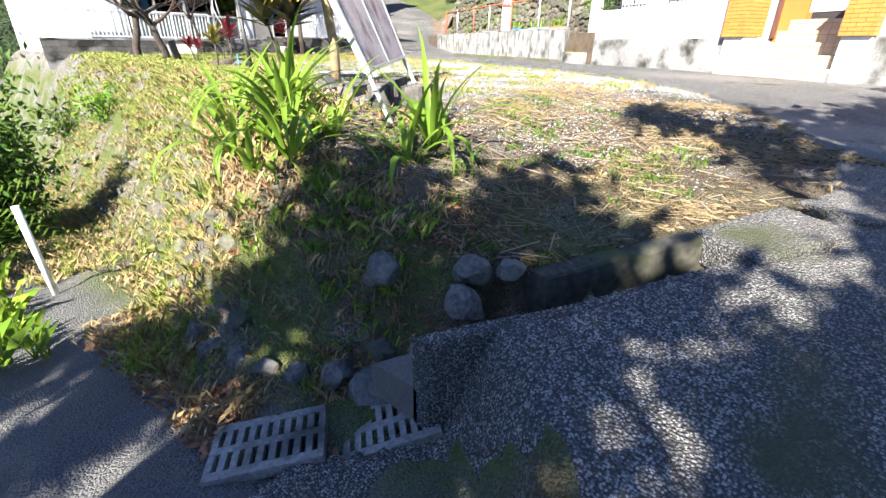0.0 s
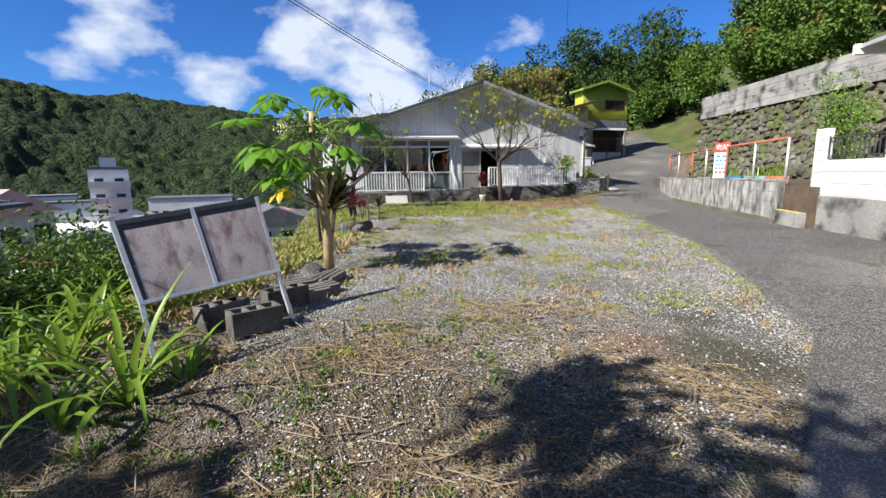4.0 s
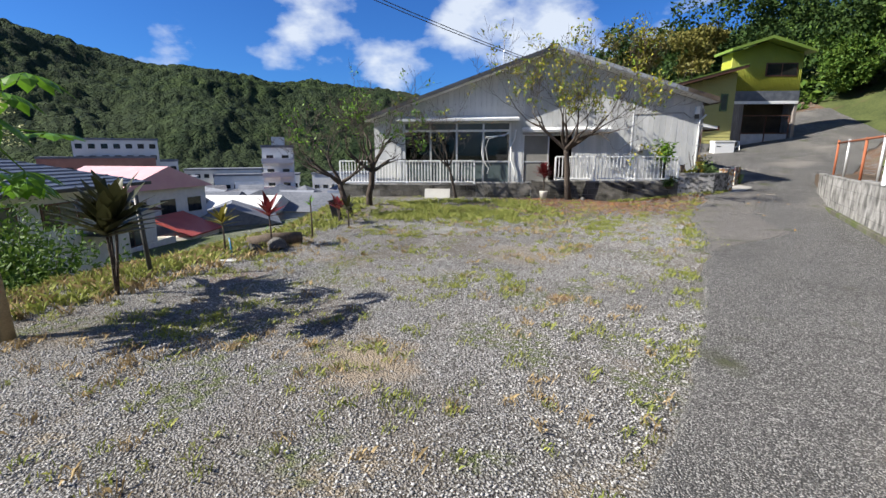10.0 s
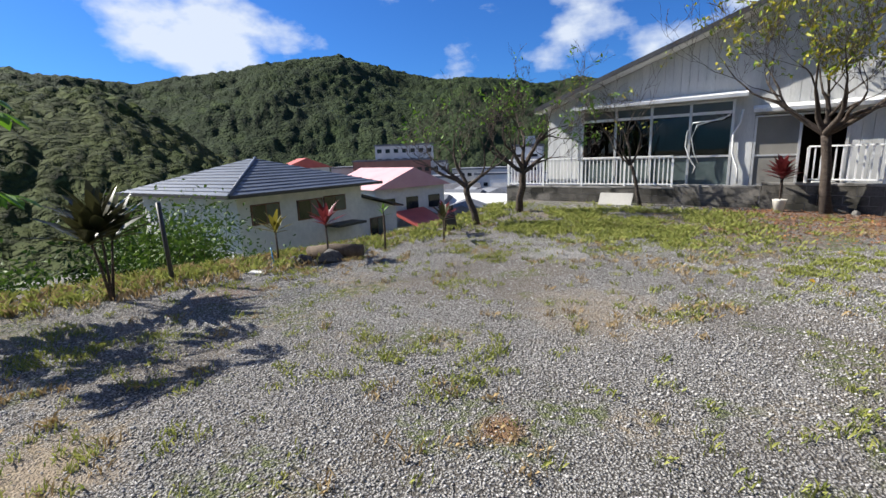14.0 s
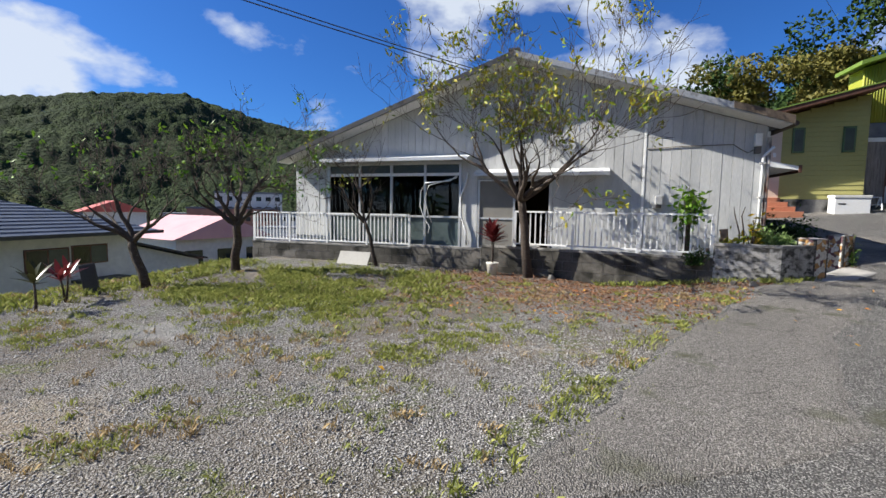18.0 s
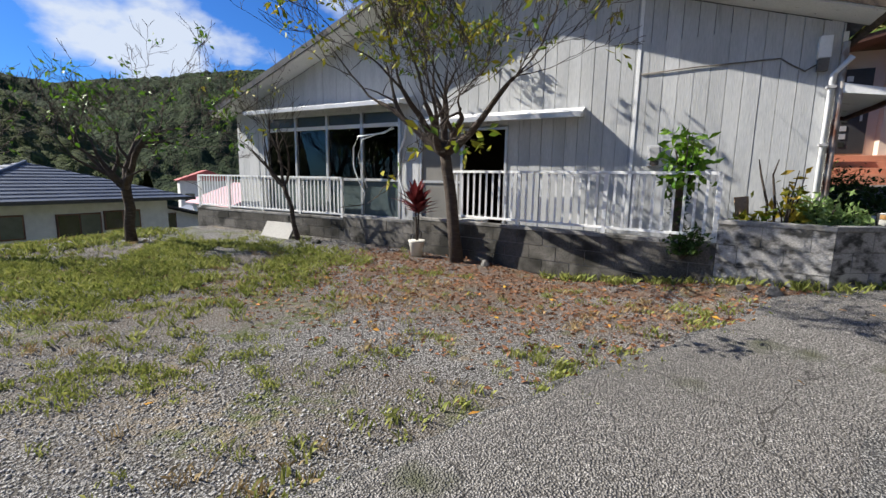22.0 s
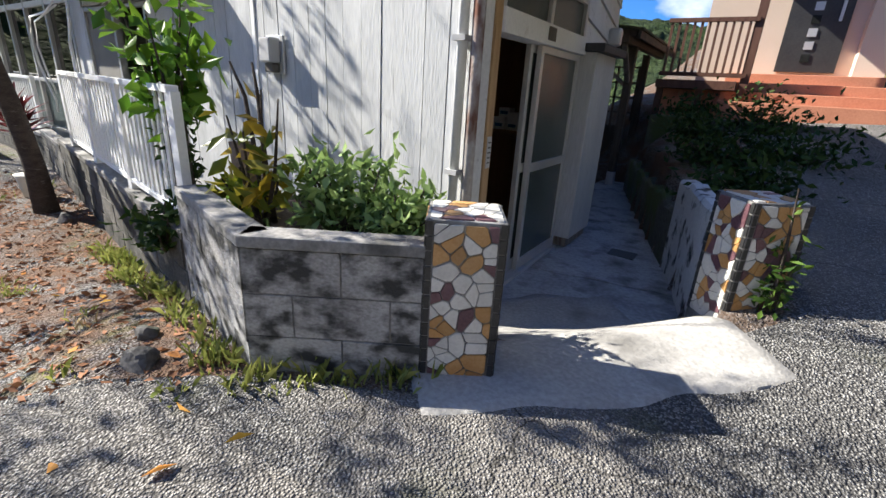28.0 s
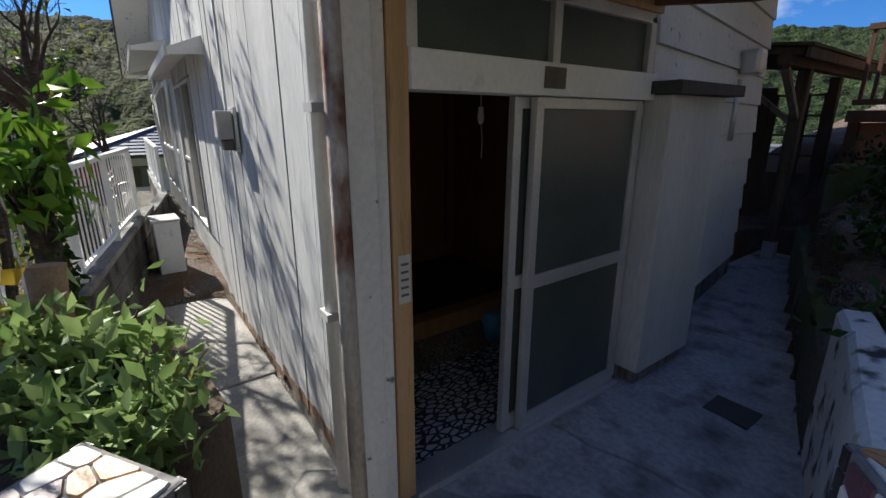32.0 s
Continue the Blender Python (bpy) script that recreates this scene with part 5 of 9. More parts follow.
def brick_pillar(s0, s1):
    p = thing("brick_pillar", WM @ Vector(((s0 + s1) / 2, 0.1, 1.1)), "orange brick-tiled gate pillar with a white cap", "pillar", "orange gate pillars")
    part("foot", wbox(s0 + 0.03, s1 - 0.03, -0.10, 0.32, 0.8, 1.70, 0.008), M_WHITE, p)
    part("core", wbox(s0 + 0.012, s1 - 0.012, -0.158, 0.40, 1.70, 2.86), M_GROUT, p)
    for j in range(18):
        z = 1.705 + j * 0.064
        off = 0.1 if j % 2 else 0
        for face in (0, 1, 2):
            a0, a1 = (s0, s1) if face == 0 else (-0.17, 0.41)
            a = a0 - off
            while a < a1 - 0.01:
                b0, b1 = max(a, a0) + 0.003, min(a + 0.21, a1) - 0.003
                if b1 - b0 > 0.02:
                    if face == 0:
                        q = wbox(b0, b1, -0.17, -0.157, z, z + 0.058)
                    elif face == 1:
                        q = wbox(s0, s0 + 0.013, b0, b1, z, z + 0.058)
                    else:
                        q = wbox(s1 - 0.013, s1, b0, b1, z, z + 0.058)
                    part("brick", q, M_ORANGE, p)
                a += 0.21
    part("cap", wbox(s0 - 0.03, s1 + 0.03, -0.20, 0.44, 2.86, 2.93, 0.008), M_WHITE, p)


brick_pillar(4.18, 4.64)
brick_pillar(6.24, 6.72)
steps = thing("entrance_steps", WM @ Vector((5.3, 0.5, 1.0)), "flight of beige tiled steps with dark joints", "steps", kind="structure")
for i in range(5):
    z1 = 1.20 + 0.205 * i
    v0 = -0.22 + 0.30 * i
    s0, s1 = (4.22, 6.30) if i < 2 else (4.74, 6.26)
    part("tread_core", wbox(s0 + 0.004, s1 - 0.004, v0 + 0.008, 2.6, z1 - 0.40, z1 - 0.008), M_GROUT, steps)
    n = round((s1 - s0) / 0.15)
    for k in range(n):
        a, b = s0 + (s1 - s0) * k / n + 0.003, s0 + (s1 - s0) * (k + 1) / n - 0.003
        part("riser_tile", wbox(a, b, v0, v0 + 0.01, z1 - 0.20, z1 - 0.07), M_STEP, steps)
        part("nosing_tile", wbox(a, b, v0 - 0.008, v0 + 0.16, z1 - 0.065, z1, 0.004), M_STEP, steps)
        part("tread_tile", wbox(a, b, v0 + 0.164, v0 + 0.31, z1 - 0.02, z1 - 0.002), M_STEP, steps)

wh = thing("white_house", WM @ Vector((4, 3, 1)), "white stuccoed house with orange brick porch and dark tiled eaves", "house")
HV = 1.6
for s0, s1, z0, z1 in ((-0.55, 0.55, 1.0, 6.2), (0.55, 3.35, 1.0, 3.10), (0.55, 3.35, 4.42, 6.2), (3.35, 4.05, 1.0, 6.2)):
    part("wall", wbox(s0, s1, HV, HV + 0.18, z0, z1), M_WHITEHOUSE, wh)
part("end_wall", wbox(-0.55, -0.37, HV + 0.18, 9.0, 1.0, 6.2), M_WHITEHOUSE, wh)
part("porch_wall", wbox(4.05, 4.62, HV + 0.02, HV + 0.9, 1.6, 5.2), M_ORANGE, wh, "orange brick porch wall")
part("corner_pipe", wbox(4.04, 4.12, HV - 0.05, HV + 0.018, 1.7, 5.0), M_BROWNWOOD, wh)
part("porch_back", wbox(4.62, 7.2, HV + 0.9, HV + 1.05, 1.6, 5.2), M_BROWNWOOD, wh, "dark entrance door and frame")
part("porch_ceiling", wbox(4.05, 7.4, HV - 0.5, HV + 0.9, 4.55, 4.7), M_WHITEHOUSE, wh)
part("far_wall", wbox(7.2, 11.0, HV + 0.1, HV + 0.3, 1.0, 6.2), M_WHITEHOUSE, wh)
for k in range(9):
    a = 4.95 + k * 0.085
    part("door_slat", wbox(a, a + 0.03, HV + 0.86, HV + 0.9, 2.3, 4.1), M_DARK, wh)
part("door_frame", wbox(4.85, 5.85, HV + 0.84, HV + 0.898, 4.15, 4.3), M_ALU, wh)
part("door_pull", wbox(5.78, 5.82, HV + 0.82, HV + 0.858, 2.6, 3.4), M_ALU, wh)
part("porch_lamp", wbox(4.3, 4.42, HV - 0.08, HV + 0.018, 3.9, 4.3, 0.01), M_ALU, wh)
for z in (3.12, 4.40):
    part("window_rail", wbox(0.55, 3.35, HV + 0.03, HV + 0.09, z - 0.03, z + 0.03), M_BROWNWOOD, wh)
for s in (0.58, 1.3, 1.95, 2.6, 3.32):
    part("window_stile", wbox(s - 0.03, s + 0.03, HV + 0.03, HV + 0.09, 3.15, 4.37), M_BROWNWOOD, wh)
for s0, s1 in ((0.61, 1.27), (1.33, 1.92), (1.98, 2.57), (2.63, 3.29)):
    part("pane", wbox(s0, s1, HV + 0.05, HV + 0.056, 3.15, 4.37), M_DARKGLASS if s0 > 1 else M_BROWNWOOD, wh)
for k in range(20):
    z = 3.17 + k * 0.06
    part("shutter_slat", wbox(-0.1, 0.52, HV - 0.05, HV - 0.004, z, z + 0.05), M_BROWNWOOD, wh)
part("window_hood", wbox(-0.55, 3.45, HV - 0.75, HV - 0.002, 4.52, 4.60, 0.01), M_ALU, wh)
part("hood_end", wbox(-0.60, -0.48, HV - 0.80, HV - 0.05, 4.42, 4.62, 0.02), M_WHITE, wh)
part("eave", wbox(-1.5, 11.5, HV - 0.9, HV + 0.002, 6.0, 6.12), M_WHITEHOUSE, wh)
part("eave_edge", wbox(-1.55, 11.5, HV - 0.98, HV - 0.9, 5.97, 6.2), M_DARK, wh)
bm = prism([(HV - 1.0, 6.2), (5.2, 7.7), (9.4, 6.2)], "x", -1.55, 11.5)
bmesh.ops.transform(bm, matrix=WM, verts=bm.verts[:])
bmesh.ops.recalc_face_normals(bm, faces=bm.faces[:])
part("roof", bm, M_DARK, wh)
# washing on a pole
pole = thing("laundry_pole", WM @ Vector((2.4, HV - 0.8, 4.3)), "steel laundry pole hung before the window", "laundry pole")
part("pole", tube([WM @ Vector((0.2, HV - 0.62, 4.32)), WM @ Vector((3.6, HV - 0.62, 4.34))], 0.015, 8), M_ALU, pole)


def towel(s0, s1, z0, z1, c1, c2, name, label, skew=0.0):
    bmx = bmesh.new()
    N, K = 14, 10
    grid = {}
    for side in (0, 1):
        for i in range(N + 1):
            for j in range(K + 1):
                u, t = i / N, j / K
                v = HV - 0.64 - side * 0.008 + 0.03 * math.sin(u * 9 + t * 2) * (0.3 + t)
                grid[side, i, j] = bmx.verts.new(WM @ Vector((s0 + (s1 - s0) * u + skew * t * u, v, z1 - (z1 - z0) * t - skew * 0.6 * u * t)))
    for i in range(N):
        for j in range(K):
            for side in (0, 1):
                f = [grid[side, i, j], grid[side, i + 1, j], grid[side, i + 1, j + 1], grid[side, i, j + 1]]
                bmx.faces.new(f if side else f[::-1]).smooth = True
    t = thing(name, WM @ Vector(((s0 + s1) / 2, HV - 0.65, z0)), label, "towel", "washing on the pole")
    part("cloth", bmx, surf(name + "_cloth", c1, c2, 8, 160, 0.95, 0.5), t)


towel(2.02, 2.62, 3.62, 4.33, (0.36, 0.21, 0.16), (0.44, 0.27, 0.21), "brown_towel", "brown towel hung over the laundry pole")
towel(2.66, 3.36, 3.72, 4.34, (0.28, 0.42, 0.10), (0.36, 0.50, 0.15), "green_towel", "green towel hung over the laundry pole")
towel(0.75, 1.85, 3.55, 4.30, (0.42, 0.38, 0.33), (0.10, 0.07, 0.06), "striped_mat", "striped brown mat hung askew on the pole", 0.25)
post = thing("letter_box", WM @ Vector((3.75, HV - 0.1, 3.3)), "white metal letter box on the stucco wall", "letter box")
part("body", wbox(3.45, 3.9, HV - 0.16, HV - 0.003, 3.30, 3.58, 0.01), M_WHITE, post)
part("rack", wbox(3.44, 3.91, HV - 0.17, HV - 0.155, 3.60, 3.62), M_ALU, post)
wbx = thing("storage_box", WM @ Vector((5.35, 1.0, 2.0)), "white box with a black base on the top step", "box")
part("body", wbox(4.95, 5.75, 1.12, 1.45, 2.15, 2.42, 0.015), M_WHITE, wbx)
part("base", wbox(5.0, 5.7, 1.14, 1.43, 2.02, 2.148, 0.01), M_DARK, wbx)

# ---- low wall with planters, stone bank ----
LU = Vector((0.5, 0.866, 0))
LNV = Vector((-0.866, 0.5, 0))


def LP(s, v, z):
    return Vector((13.6, 7.0, 0)) + LU * s + LNV * v + Vector((0, 0, z))


LM = Matrix.Translation((13.6, 7.0, 0)) @ Matrix.Rotation(radians(60), 4, "Z")


def lbox(s0, s1, v0, v1, z0, z1, bevel=0.0):
    return box(s0, s1, v0, v1, z0, z1, bevel, m=LM)


lw = thing("low_wall", LP(4, -0.1, 1), "low stained block wall topped by a rusty pipe rail", "wall", kind="structure")
block_wall(lw, LP(9.9, 0, 0)[:2], LP(5.0, 0, 0)[:2], 1.12, 1.92, 4, mat=M_STREAK, seed=21)
block_wall(lw, LP(5.0, 0, 0)[:2], LP(-0.45, 0, 0)[:2], 1.05, 1.97, 4, mat=M_STREAK, seed=22)
part("kerb_foot", lbox(-0.4, 9.9, 0.004, 0.09, 0.9, 1.13, 0.02), M_STONE, lw)
for i, (s, v, z) in enumerate(((-0.95, -0.25, 1.33), (-1.0, -0.62, 1.52), (-1.05, -0.95, 1.72))):
    part("side_step", lbox(-1.35, -0.46, v - 0.35, v + 0.28, 0.9, z, 0.015), M_CONC, lw)
    part("yellow_edge", lbox(-1.34, -0.47, v + 0.20, v + 0.283, z + 0.001, z + 0.008), M_YELLOWPAINT, lw, "yellow painted step edge")
terrace = thing("terrace", LP(5, -1.2, 1.8), "narrow earth terrace behind the low wall", "terrace", kind="structure")
part("earth", lbox(-1.4, 11.5, -4.6, -0.13, 0.8, 1.84), M_SOIL, terrace)
pr = thing("pipe_rail", LP(4, -0.3, 1.9), "rusty red pipe rail with pale steel posts", "rail")
for i, s in enumerate((9.3, 8.0, 6.3, 4.9, 3.2, 1.4, -0.2)):
    part("post", tube([LP(s, -0.22, 1.80), LP(s, -0.22, 2.86)], 0.03, 8), M_RUST if i % 2 == 0 and i < 5 else M_ALU, pr)
part("top_rail", tube([LP(9.3, -0.22, 2.78), LP(4.9, -0.22, 2.84), LP(-0.2, -0.22, 2.86)], 0.027, 8), M_RUST, pr)


def planter_box(s, name, c, label, ln=0.62):
    p = thing(name, LP(s, -0.35, 1.84), label, "planter", "planter boxes on the terrace")
    bmx = prism([(-0.09, 1.842), (0.09, 1.842), (0.125, 2.03), (-0.125, 2.03)], "x", -ln / 2, ln / 2)
    bmesh.ops.transform(bmx, matrix=LM @ Matrix.Translation((s, -0.38, 0)), verts=bmx.verts[:])
    part("tub", bmx, c, p)
    part("soil", lbox(s - ln / 2 + 0.02, s + ln / 2 - 0.02, -0.485, -0.275, 2.031, 2.036), M_SOIL, p)
    r = random.Random(int(s * 10))
    bmx = bmesh.new()
    for k in range(26):
        b = LP(s + r.uniform(-ln / 2.2, ln / 2.2), -0.38 + r.uniform(-0.08, 0.08), 2.036)
        d = Vector((r.uniform(-1, 1), r.uniform(-1, 1), 0)) * 0.16
        w = Vector((d.y, -d.x, 0)).normalized() * 0.012
        v = [bmx.verts.new(q) for q in (b - w, b + w, b + d * 0.6 + w + Vector((0, 0, 0.2)), b + d * 0.6 - w + Vector((0, 0, 0.2)), b + d * 1.6 + Vector((0, 0, 0.22)))]
        bmx.faces.new((v[0], v[1], v[2], v[3]))
        bmx.faces.new((v[3], v[2], v[4]))
    part("leaves", bmx, M_STRAP, p)


M_POTGREEN = surf("pale_green_plastic", (0.22, 0.36, 0.33), (0.28, 0.42, 0.39), 4, 50, 0.5, 0.1)
planter_box(3.1, "planter_box", M_TEALBLUE, "blue plastic planter box with strap leaves", 0.5)
planter_box(1.6, "planter_box", M_POTGREEN, "pale green plastic planter box with strap leaves", 0.9)
planter_box(0.55, "planter_box", M_TERRA, "terracotta plastic planter box with strap leaves", 0.6)

sg = thing("sale_sign", LP(3.55, -0.1, 1.95), "white notice board with a red heading, tied to the pipe rail", "sign")
sgm = Matrix.Translation(LP(3.3, -0.12, 1.95)) @ Matrix.Rotation(radians(-46), 4, "Z")
part("board", box(-0.19, 0.19, 0, 0.012, 0.0, 1.02, m=sgm), M_WHITE, sg)
tx = bpy.data.curves.new("heading", "FONT")
tx.body = "\u58f2\u5730"
tx.size = 0.17
tx.align_x, tx.align_y = "CENTER", "CENTER"
tx.extrude = 0.001
tx.materials.append(M_WHITE)
txo = new("heading", tx)
txo.parent = sg
txo.matrix_parent_inverse = sg.matrix_world.inverted()
txo.matrix_basis = sgm @ Matrix.Translation((0, -0.007, 0.88)) @ Matrix.Rotation(radians(90), 4, "X")
part("red_head", box(-0.19, 0.19, -0.004, -0.001, 0.74, 1.02, m=sgm), M_REDPAINT, sg)
for zz_, n in ((0.60, 2), (0.48, 3), (0.36, 4), (0.26, 4), (0.14, 3)):
    for k in range(n):
        part("text_bar", box(-0.15 + k * 0.3 / n, -0.15 + (k + 0.72) * 0.3 / n, -0.004, -0.001, zz_, zz_ + 0.06, m=sgm), M_REDPAINT if zz_ < 0.2 else M_TEALBLUE, sg)

# stone bank and the concrete wall on it
SB0, SB1 = LP(13.4, -2.0, 0), LP(-2.0, -4.9, 0)
sb = thing("stone_bank", (SB0 + SB1) / 2, "mossy dry-stone retaining bank", "retaining wall", kind="structure")
sd = (SB1 - SB0).normalized()
sn = Vector((sd.y, -sd.x, 0))
if sn.dot(Vector((-1, 0, 0))) < 0:
    sn = -sn
SLN = (SB1 - SB0).length
bm = bmesh.new()
vv = [bm.verts.new(p) for p in (SB0 + Vector((0, 0, 1.2)), SB1 + Vector((0, 0, 1.2)), SB1 - sn * 0.7 + Vector((0, 0, 4.7)), SB0 - sn * 0.7 + Vector((0, 0, 4.7)), SB0 - sn * 1.4 + Vector((0, 0, 1.2)), SB1 - sn * 1.4 + Vector((0, 0, 1.2)), SB1 - sn * 1.4 + Vector((0, 0, 4.7)), SB0 - sn * 1.4 + Vector((0, 0, 4.7)))]
for f in ((0, 1, 2, 3), (5, 4, 7, 6), (3, 2, 6, 7), (0, 3, 7, 4), (1, 5, 6, 2), (0, 4, 5, 1)):
    bm.faces.new([vv[i] for i in f])
bmesh.ops.recalc_face_normals(bm, faces=bm.faces[:])
part("backing", bm, M_SOIL, sb)
r = random.Random(31)
stone_shapes = []
for k in range(8):
    bmx = bmesh.new()
    bmesh.ops.create_icosphere(bmx, subdivisions=1, radius=0.5)
    for v in bmx.verts:
        v.co *= r.uniform(0.85, 1.15)
        v.co.x = max(-0.42, min(0.42, v.co.x))
        v.co.z = max(-0.40, min(0.40, v.co.z))
    me = bpy.data.meshes.new("stone")
    bmx.to_mesh(me)
    bmx.free()
    me.materials.append(M_STONE)
    stone_shapes.append(me)
count = 0
for j in range(17):
    z = 1.92 + j * 0.172
    a = r.uniform(0, 0.2)
    while a < SLN:
        w = r.uniform(0.20, 0.46)
        if count < 950:
            o = new("stone", r.choice(stone_shapes))
            o.matrix_world = Matrix.Translation(SB0 + sd * (a + w / 2) - sn * (0.7 * (z - 1.2) / 3.5 + r.uniform(-0.06, 0.05)) + Vector((0, 0, z + 0.09 * math.sin(a * 1.9 + j) + r.uniform(-0.07, 0.07)))) @ Matrix.Rotation(math.atan2(sd.y, sd.x), 4, "Z") @ Matrix.Rotation(r.uniform(-0.6, 0.6), 4, "Y") @ Matrix.Diagonal((w * r.uniform(0.8, 1.2), r.uniform(0.24, 0.40), r.uniform(0.22, 0.44), 1))
            mwo = o.matrix_world.copy()
            o.parent = sb
            o.matrix_parent_inverse = sb.matrix_world.inverted()
            o.matrix_basis = mwo
            count += 1
        a += w * 0.93
ub = thing("upper_wall", SB0 + Vector((0, 0, 4.7)), "streaked grey concrete wall on top of the stone bank", "wall", kind="structure")
m, ln = seg_frame((SB1 - sn * 0.75)[:2], (SB0 - sn * 0.75)[:2])
for j in range(4):
    part("course", box(0, ln, 0.01 * (j % 2), 0.25, 4.62 + 0.25 * j, 4.62 + 0.25 * (j + 1) - 0.008, 0.006, m=m), M_CONC, ub)

# ---- lime green shed ----
SY = 24.95
shed = thing("green_shed", (22.5, SY, 2.6), "two-storey shed with lime green corrugated upper storey and bare boards below", "shed")
part("core", box(21.0, 24.25, SY + 0.05, SY + 1.0, 4.9, 7.2), M_LIME, shed)
a = 20.95
while a < 24.3:
    zt = 7.62 - 0.30 * abs(a - 22.45)
    part("corrugation", tube([(a, SY + 0.03, 5.42), (a, SY + 0.03, zt)], 0.036, 6), M_LIME, shed)
    a += 0.075
part("gable_fill", prism([(20.95, 7.1), (24.3, 7.1), (22.45, 7.66)], "y", SY + 0.06, SY + 0.95), M_LIME, shed)
part("grey_band", box(20.93, 24.3, SY - 0.02, SY + 0.05, 4.95, 5.42, 0.005), M_TOWNROOF, shed, "grey corrugated band")
part("white_beam", box(20.95, 24.28, SY - 0.05, SY + 0.04, 4.82, 4.95, 0.005), M_WHITE, shed)
for sgn in (-1, 1):
    xe = 22.45 + (2.1 if sgn > 0 else -1.82)
    ze = 7.70 - 0.295 * abs(xe - 22.45)
    part("roof_slope", prism([(22.45, 7.70), (xe, ze), (xe, ze + 0.12), (22.45, 7.84)], "y", SY - 0.45, SY + 1.1), M_GREENROOF, shed)
for k in range(5):
    part("plank", box(20.93 + k * 0.16, 21.085 + k * 0.16, SY - 0.01, SY + 0.05, 2.45, 4.82), M_WOOD, shed)
part("right_post", box(24.14, 24.28, SY - 0.02, SY + 0.10, 2.45, 4.82, 0.01), M_WOOD, shed)
part("inner_back", box(21.0, 24.2, SY + 0.85, SY + 0.95, 2.4, 4.9), M_UNLITROOM, shed)
part("side_wall", box(20.95, 21.05, SY + 0.05, SY + 0.95, 2.4, 4.9), M_WOOD, shed)
part("side_wall", box(24.2, 24.3, SY + 0.05, SY + 0.95, 2.4, 4.9), M_WOOD, shed)
part("floor", box(21.0, 24.3, SY - 0.25, SY + 0.85, 2.2, 2.66, 0.02), M_CONC, shed)
for s0, s1 in ((21.78, 22.98), (22.94, 24.12)):
    for x in (s0, s1 - 0.05):
        part("door_stile", box(x, x + 0.05, SY + 0.12, SY + 0.16, 2.68, 4.3), M_BROWNWOOD, shed)
    for z in (2.70, 3.42, 4.26):
        part("door_rail", box(s0 + 0.05, s1 - 0.05, SY + 0.12, SY + 0.16, z, z + 0.05), M_BROWNWOOD, shed)
    part("door_pane", box(s0 + 0.05, s1 - 0.05, SY + 0.135, SY + 0.145, 2.76, 3.41), M_TOWNGREY, shed)
part("window_frame", box(22.55, 24.05, SY - 0.02, SY + 0.06, 6.08, 6.70, 0.005), M_BROWNWOOD, shed)
for s0, s1 in ((22.61, 23.28), (23.33, 23.99)):
    part("window_pane", box(s0, s1, SY - 0.03, SY - 0.022, 6.14, 6.64), M_DARKGLASS, shed)
ladder = thing("step_stool", (21.3, SY - 0.5, 2.62), "white metal step stool standing by the shed", "step stool")
for x in (21.08, 21.42):
    part("leg", beam((x, SY - 0.62, 2.60), (x + 0.04, SY - 0.45, 3.02), 0.03, 0.03), M_WHITE, ladder)
    part("leg", beam((x, SY - 0.25, 2.60), (x + 0.04, SY - 0.40, 3.02), 0.03, 0.03), M_WHITE, ladder)
for z in (2.78, 3.02):
    part("tread", box(21.08, 21.48, SY - 0.58 + (z - 2.6) * 0.3, SY - 0.42 + (z - 2.6) * 0.3, z, z + 0.03, 0.006), M_WHITE, ladder)

# ---- pale green house with the porch ----
GY = 25.9
gh = thing("green_house", (19, GY, 2.7), "pale green sided house with a brown porch and terracotta steps", "house")
part("core", box(18.95, 21.22, GY + 0.04, GY + 6, 2.4, 5.0), M_YGREEN, gh)
z = 2.95
while z < 6.3:
    x1 = 21.22
    x0 = max(18.93, 18.93 + (z - 5.50) / 0.255)
    if x0 < x1 - 0.1:
        part("siding", prism([(GY - 0.005, z), (GY + 0.04, z), (GY + 0.04, z + 0.15), (GY + 0.012, z + 0.15)], "x", x0, x1), M_YGREEN, gh)
    z += 0.152
part("gable", prism([(18.95, 5.0), (21.22, 5.0), (21.22, 6.2), (18.95, 5.6)], "y", GY + 0.045, GY + 5.9), M_YGREEN, gh)
part("foot", box(18.93, 21.22, GY - 0.015, GY + 0.1, 2.3, 2.94), M_CONC, gh)
part("roof", prism([(16.4, 5.02), (21.3, 6.27), (21.3, 6.40), (16.4, 5.15)], "y", GY - 0.7, GY + 6.5), M_BROWNWOOD, gh)
part("roof_cover", prism([(16.4, 5.153), (21.3, 6.403), (21.3, 6.44), (16.4, 5.19)], "y", GY - 0.72, GY + 6.5), M_GREENROOF, gh)
for x0 in (19.2, 20.55):
    part("window_frame", box(x0, x0 + 0.34, GY - 0.045, GY - 0.006, 4.42, 5.22, 0.006), surf("dark_green_frame", (0.05, 0.10, 0.04), (0.08, 0.14, 0.06), 4, 50, 0.5, 0.1), gh)
    part("window_pane", box(x0 + 0.05, x0 + 0.29, GY - 0.05, GY - 0.046, 4.48, 5.16), M_SHADEGLASS, gh)
part("porch_wall", box(16.4, 18.93, GY + 0.3, GY + 0.4, 2.6, 5.4), M_CREAM, gh, "cream stucco porch wall")
part("porch_side", box(18.55, 18.93, GY + 0.0, GY + 0.3, 2.6, 5.4), M_CREAM, gh)
part("front_door", box(17.55, 18.35, GY + 0.24, GY + 0.29, 3.05, 5.0, 0.004), M_DARK, gh, "black front door with a glazed strip")
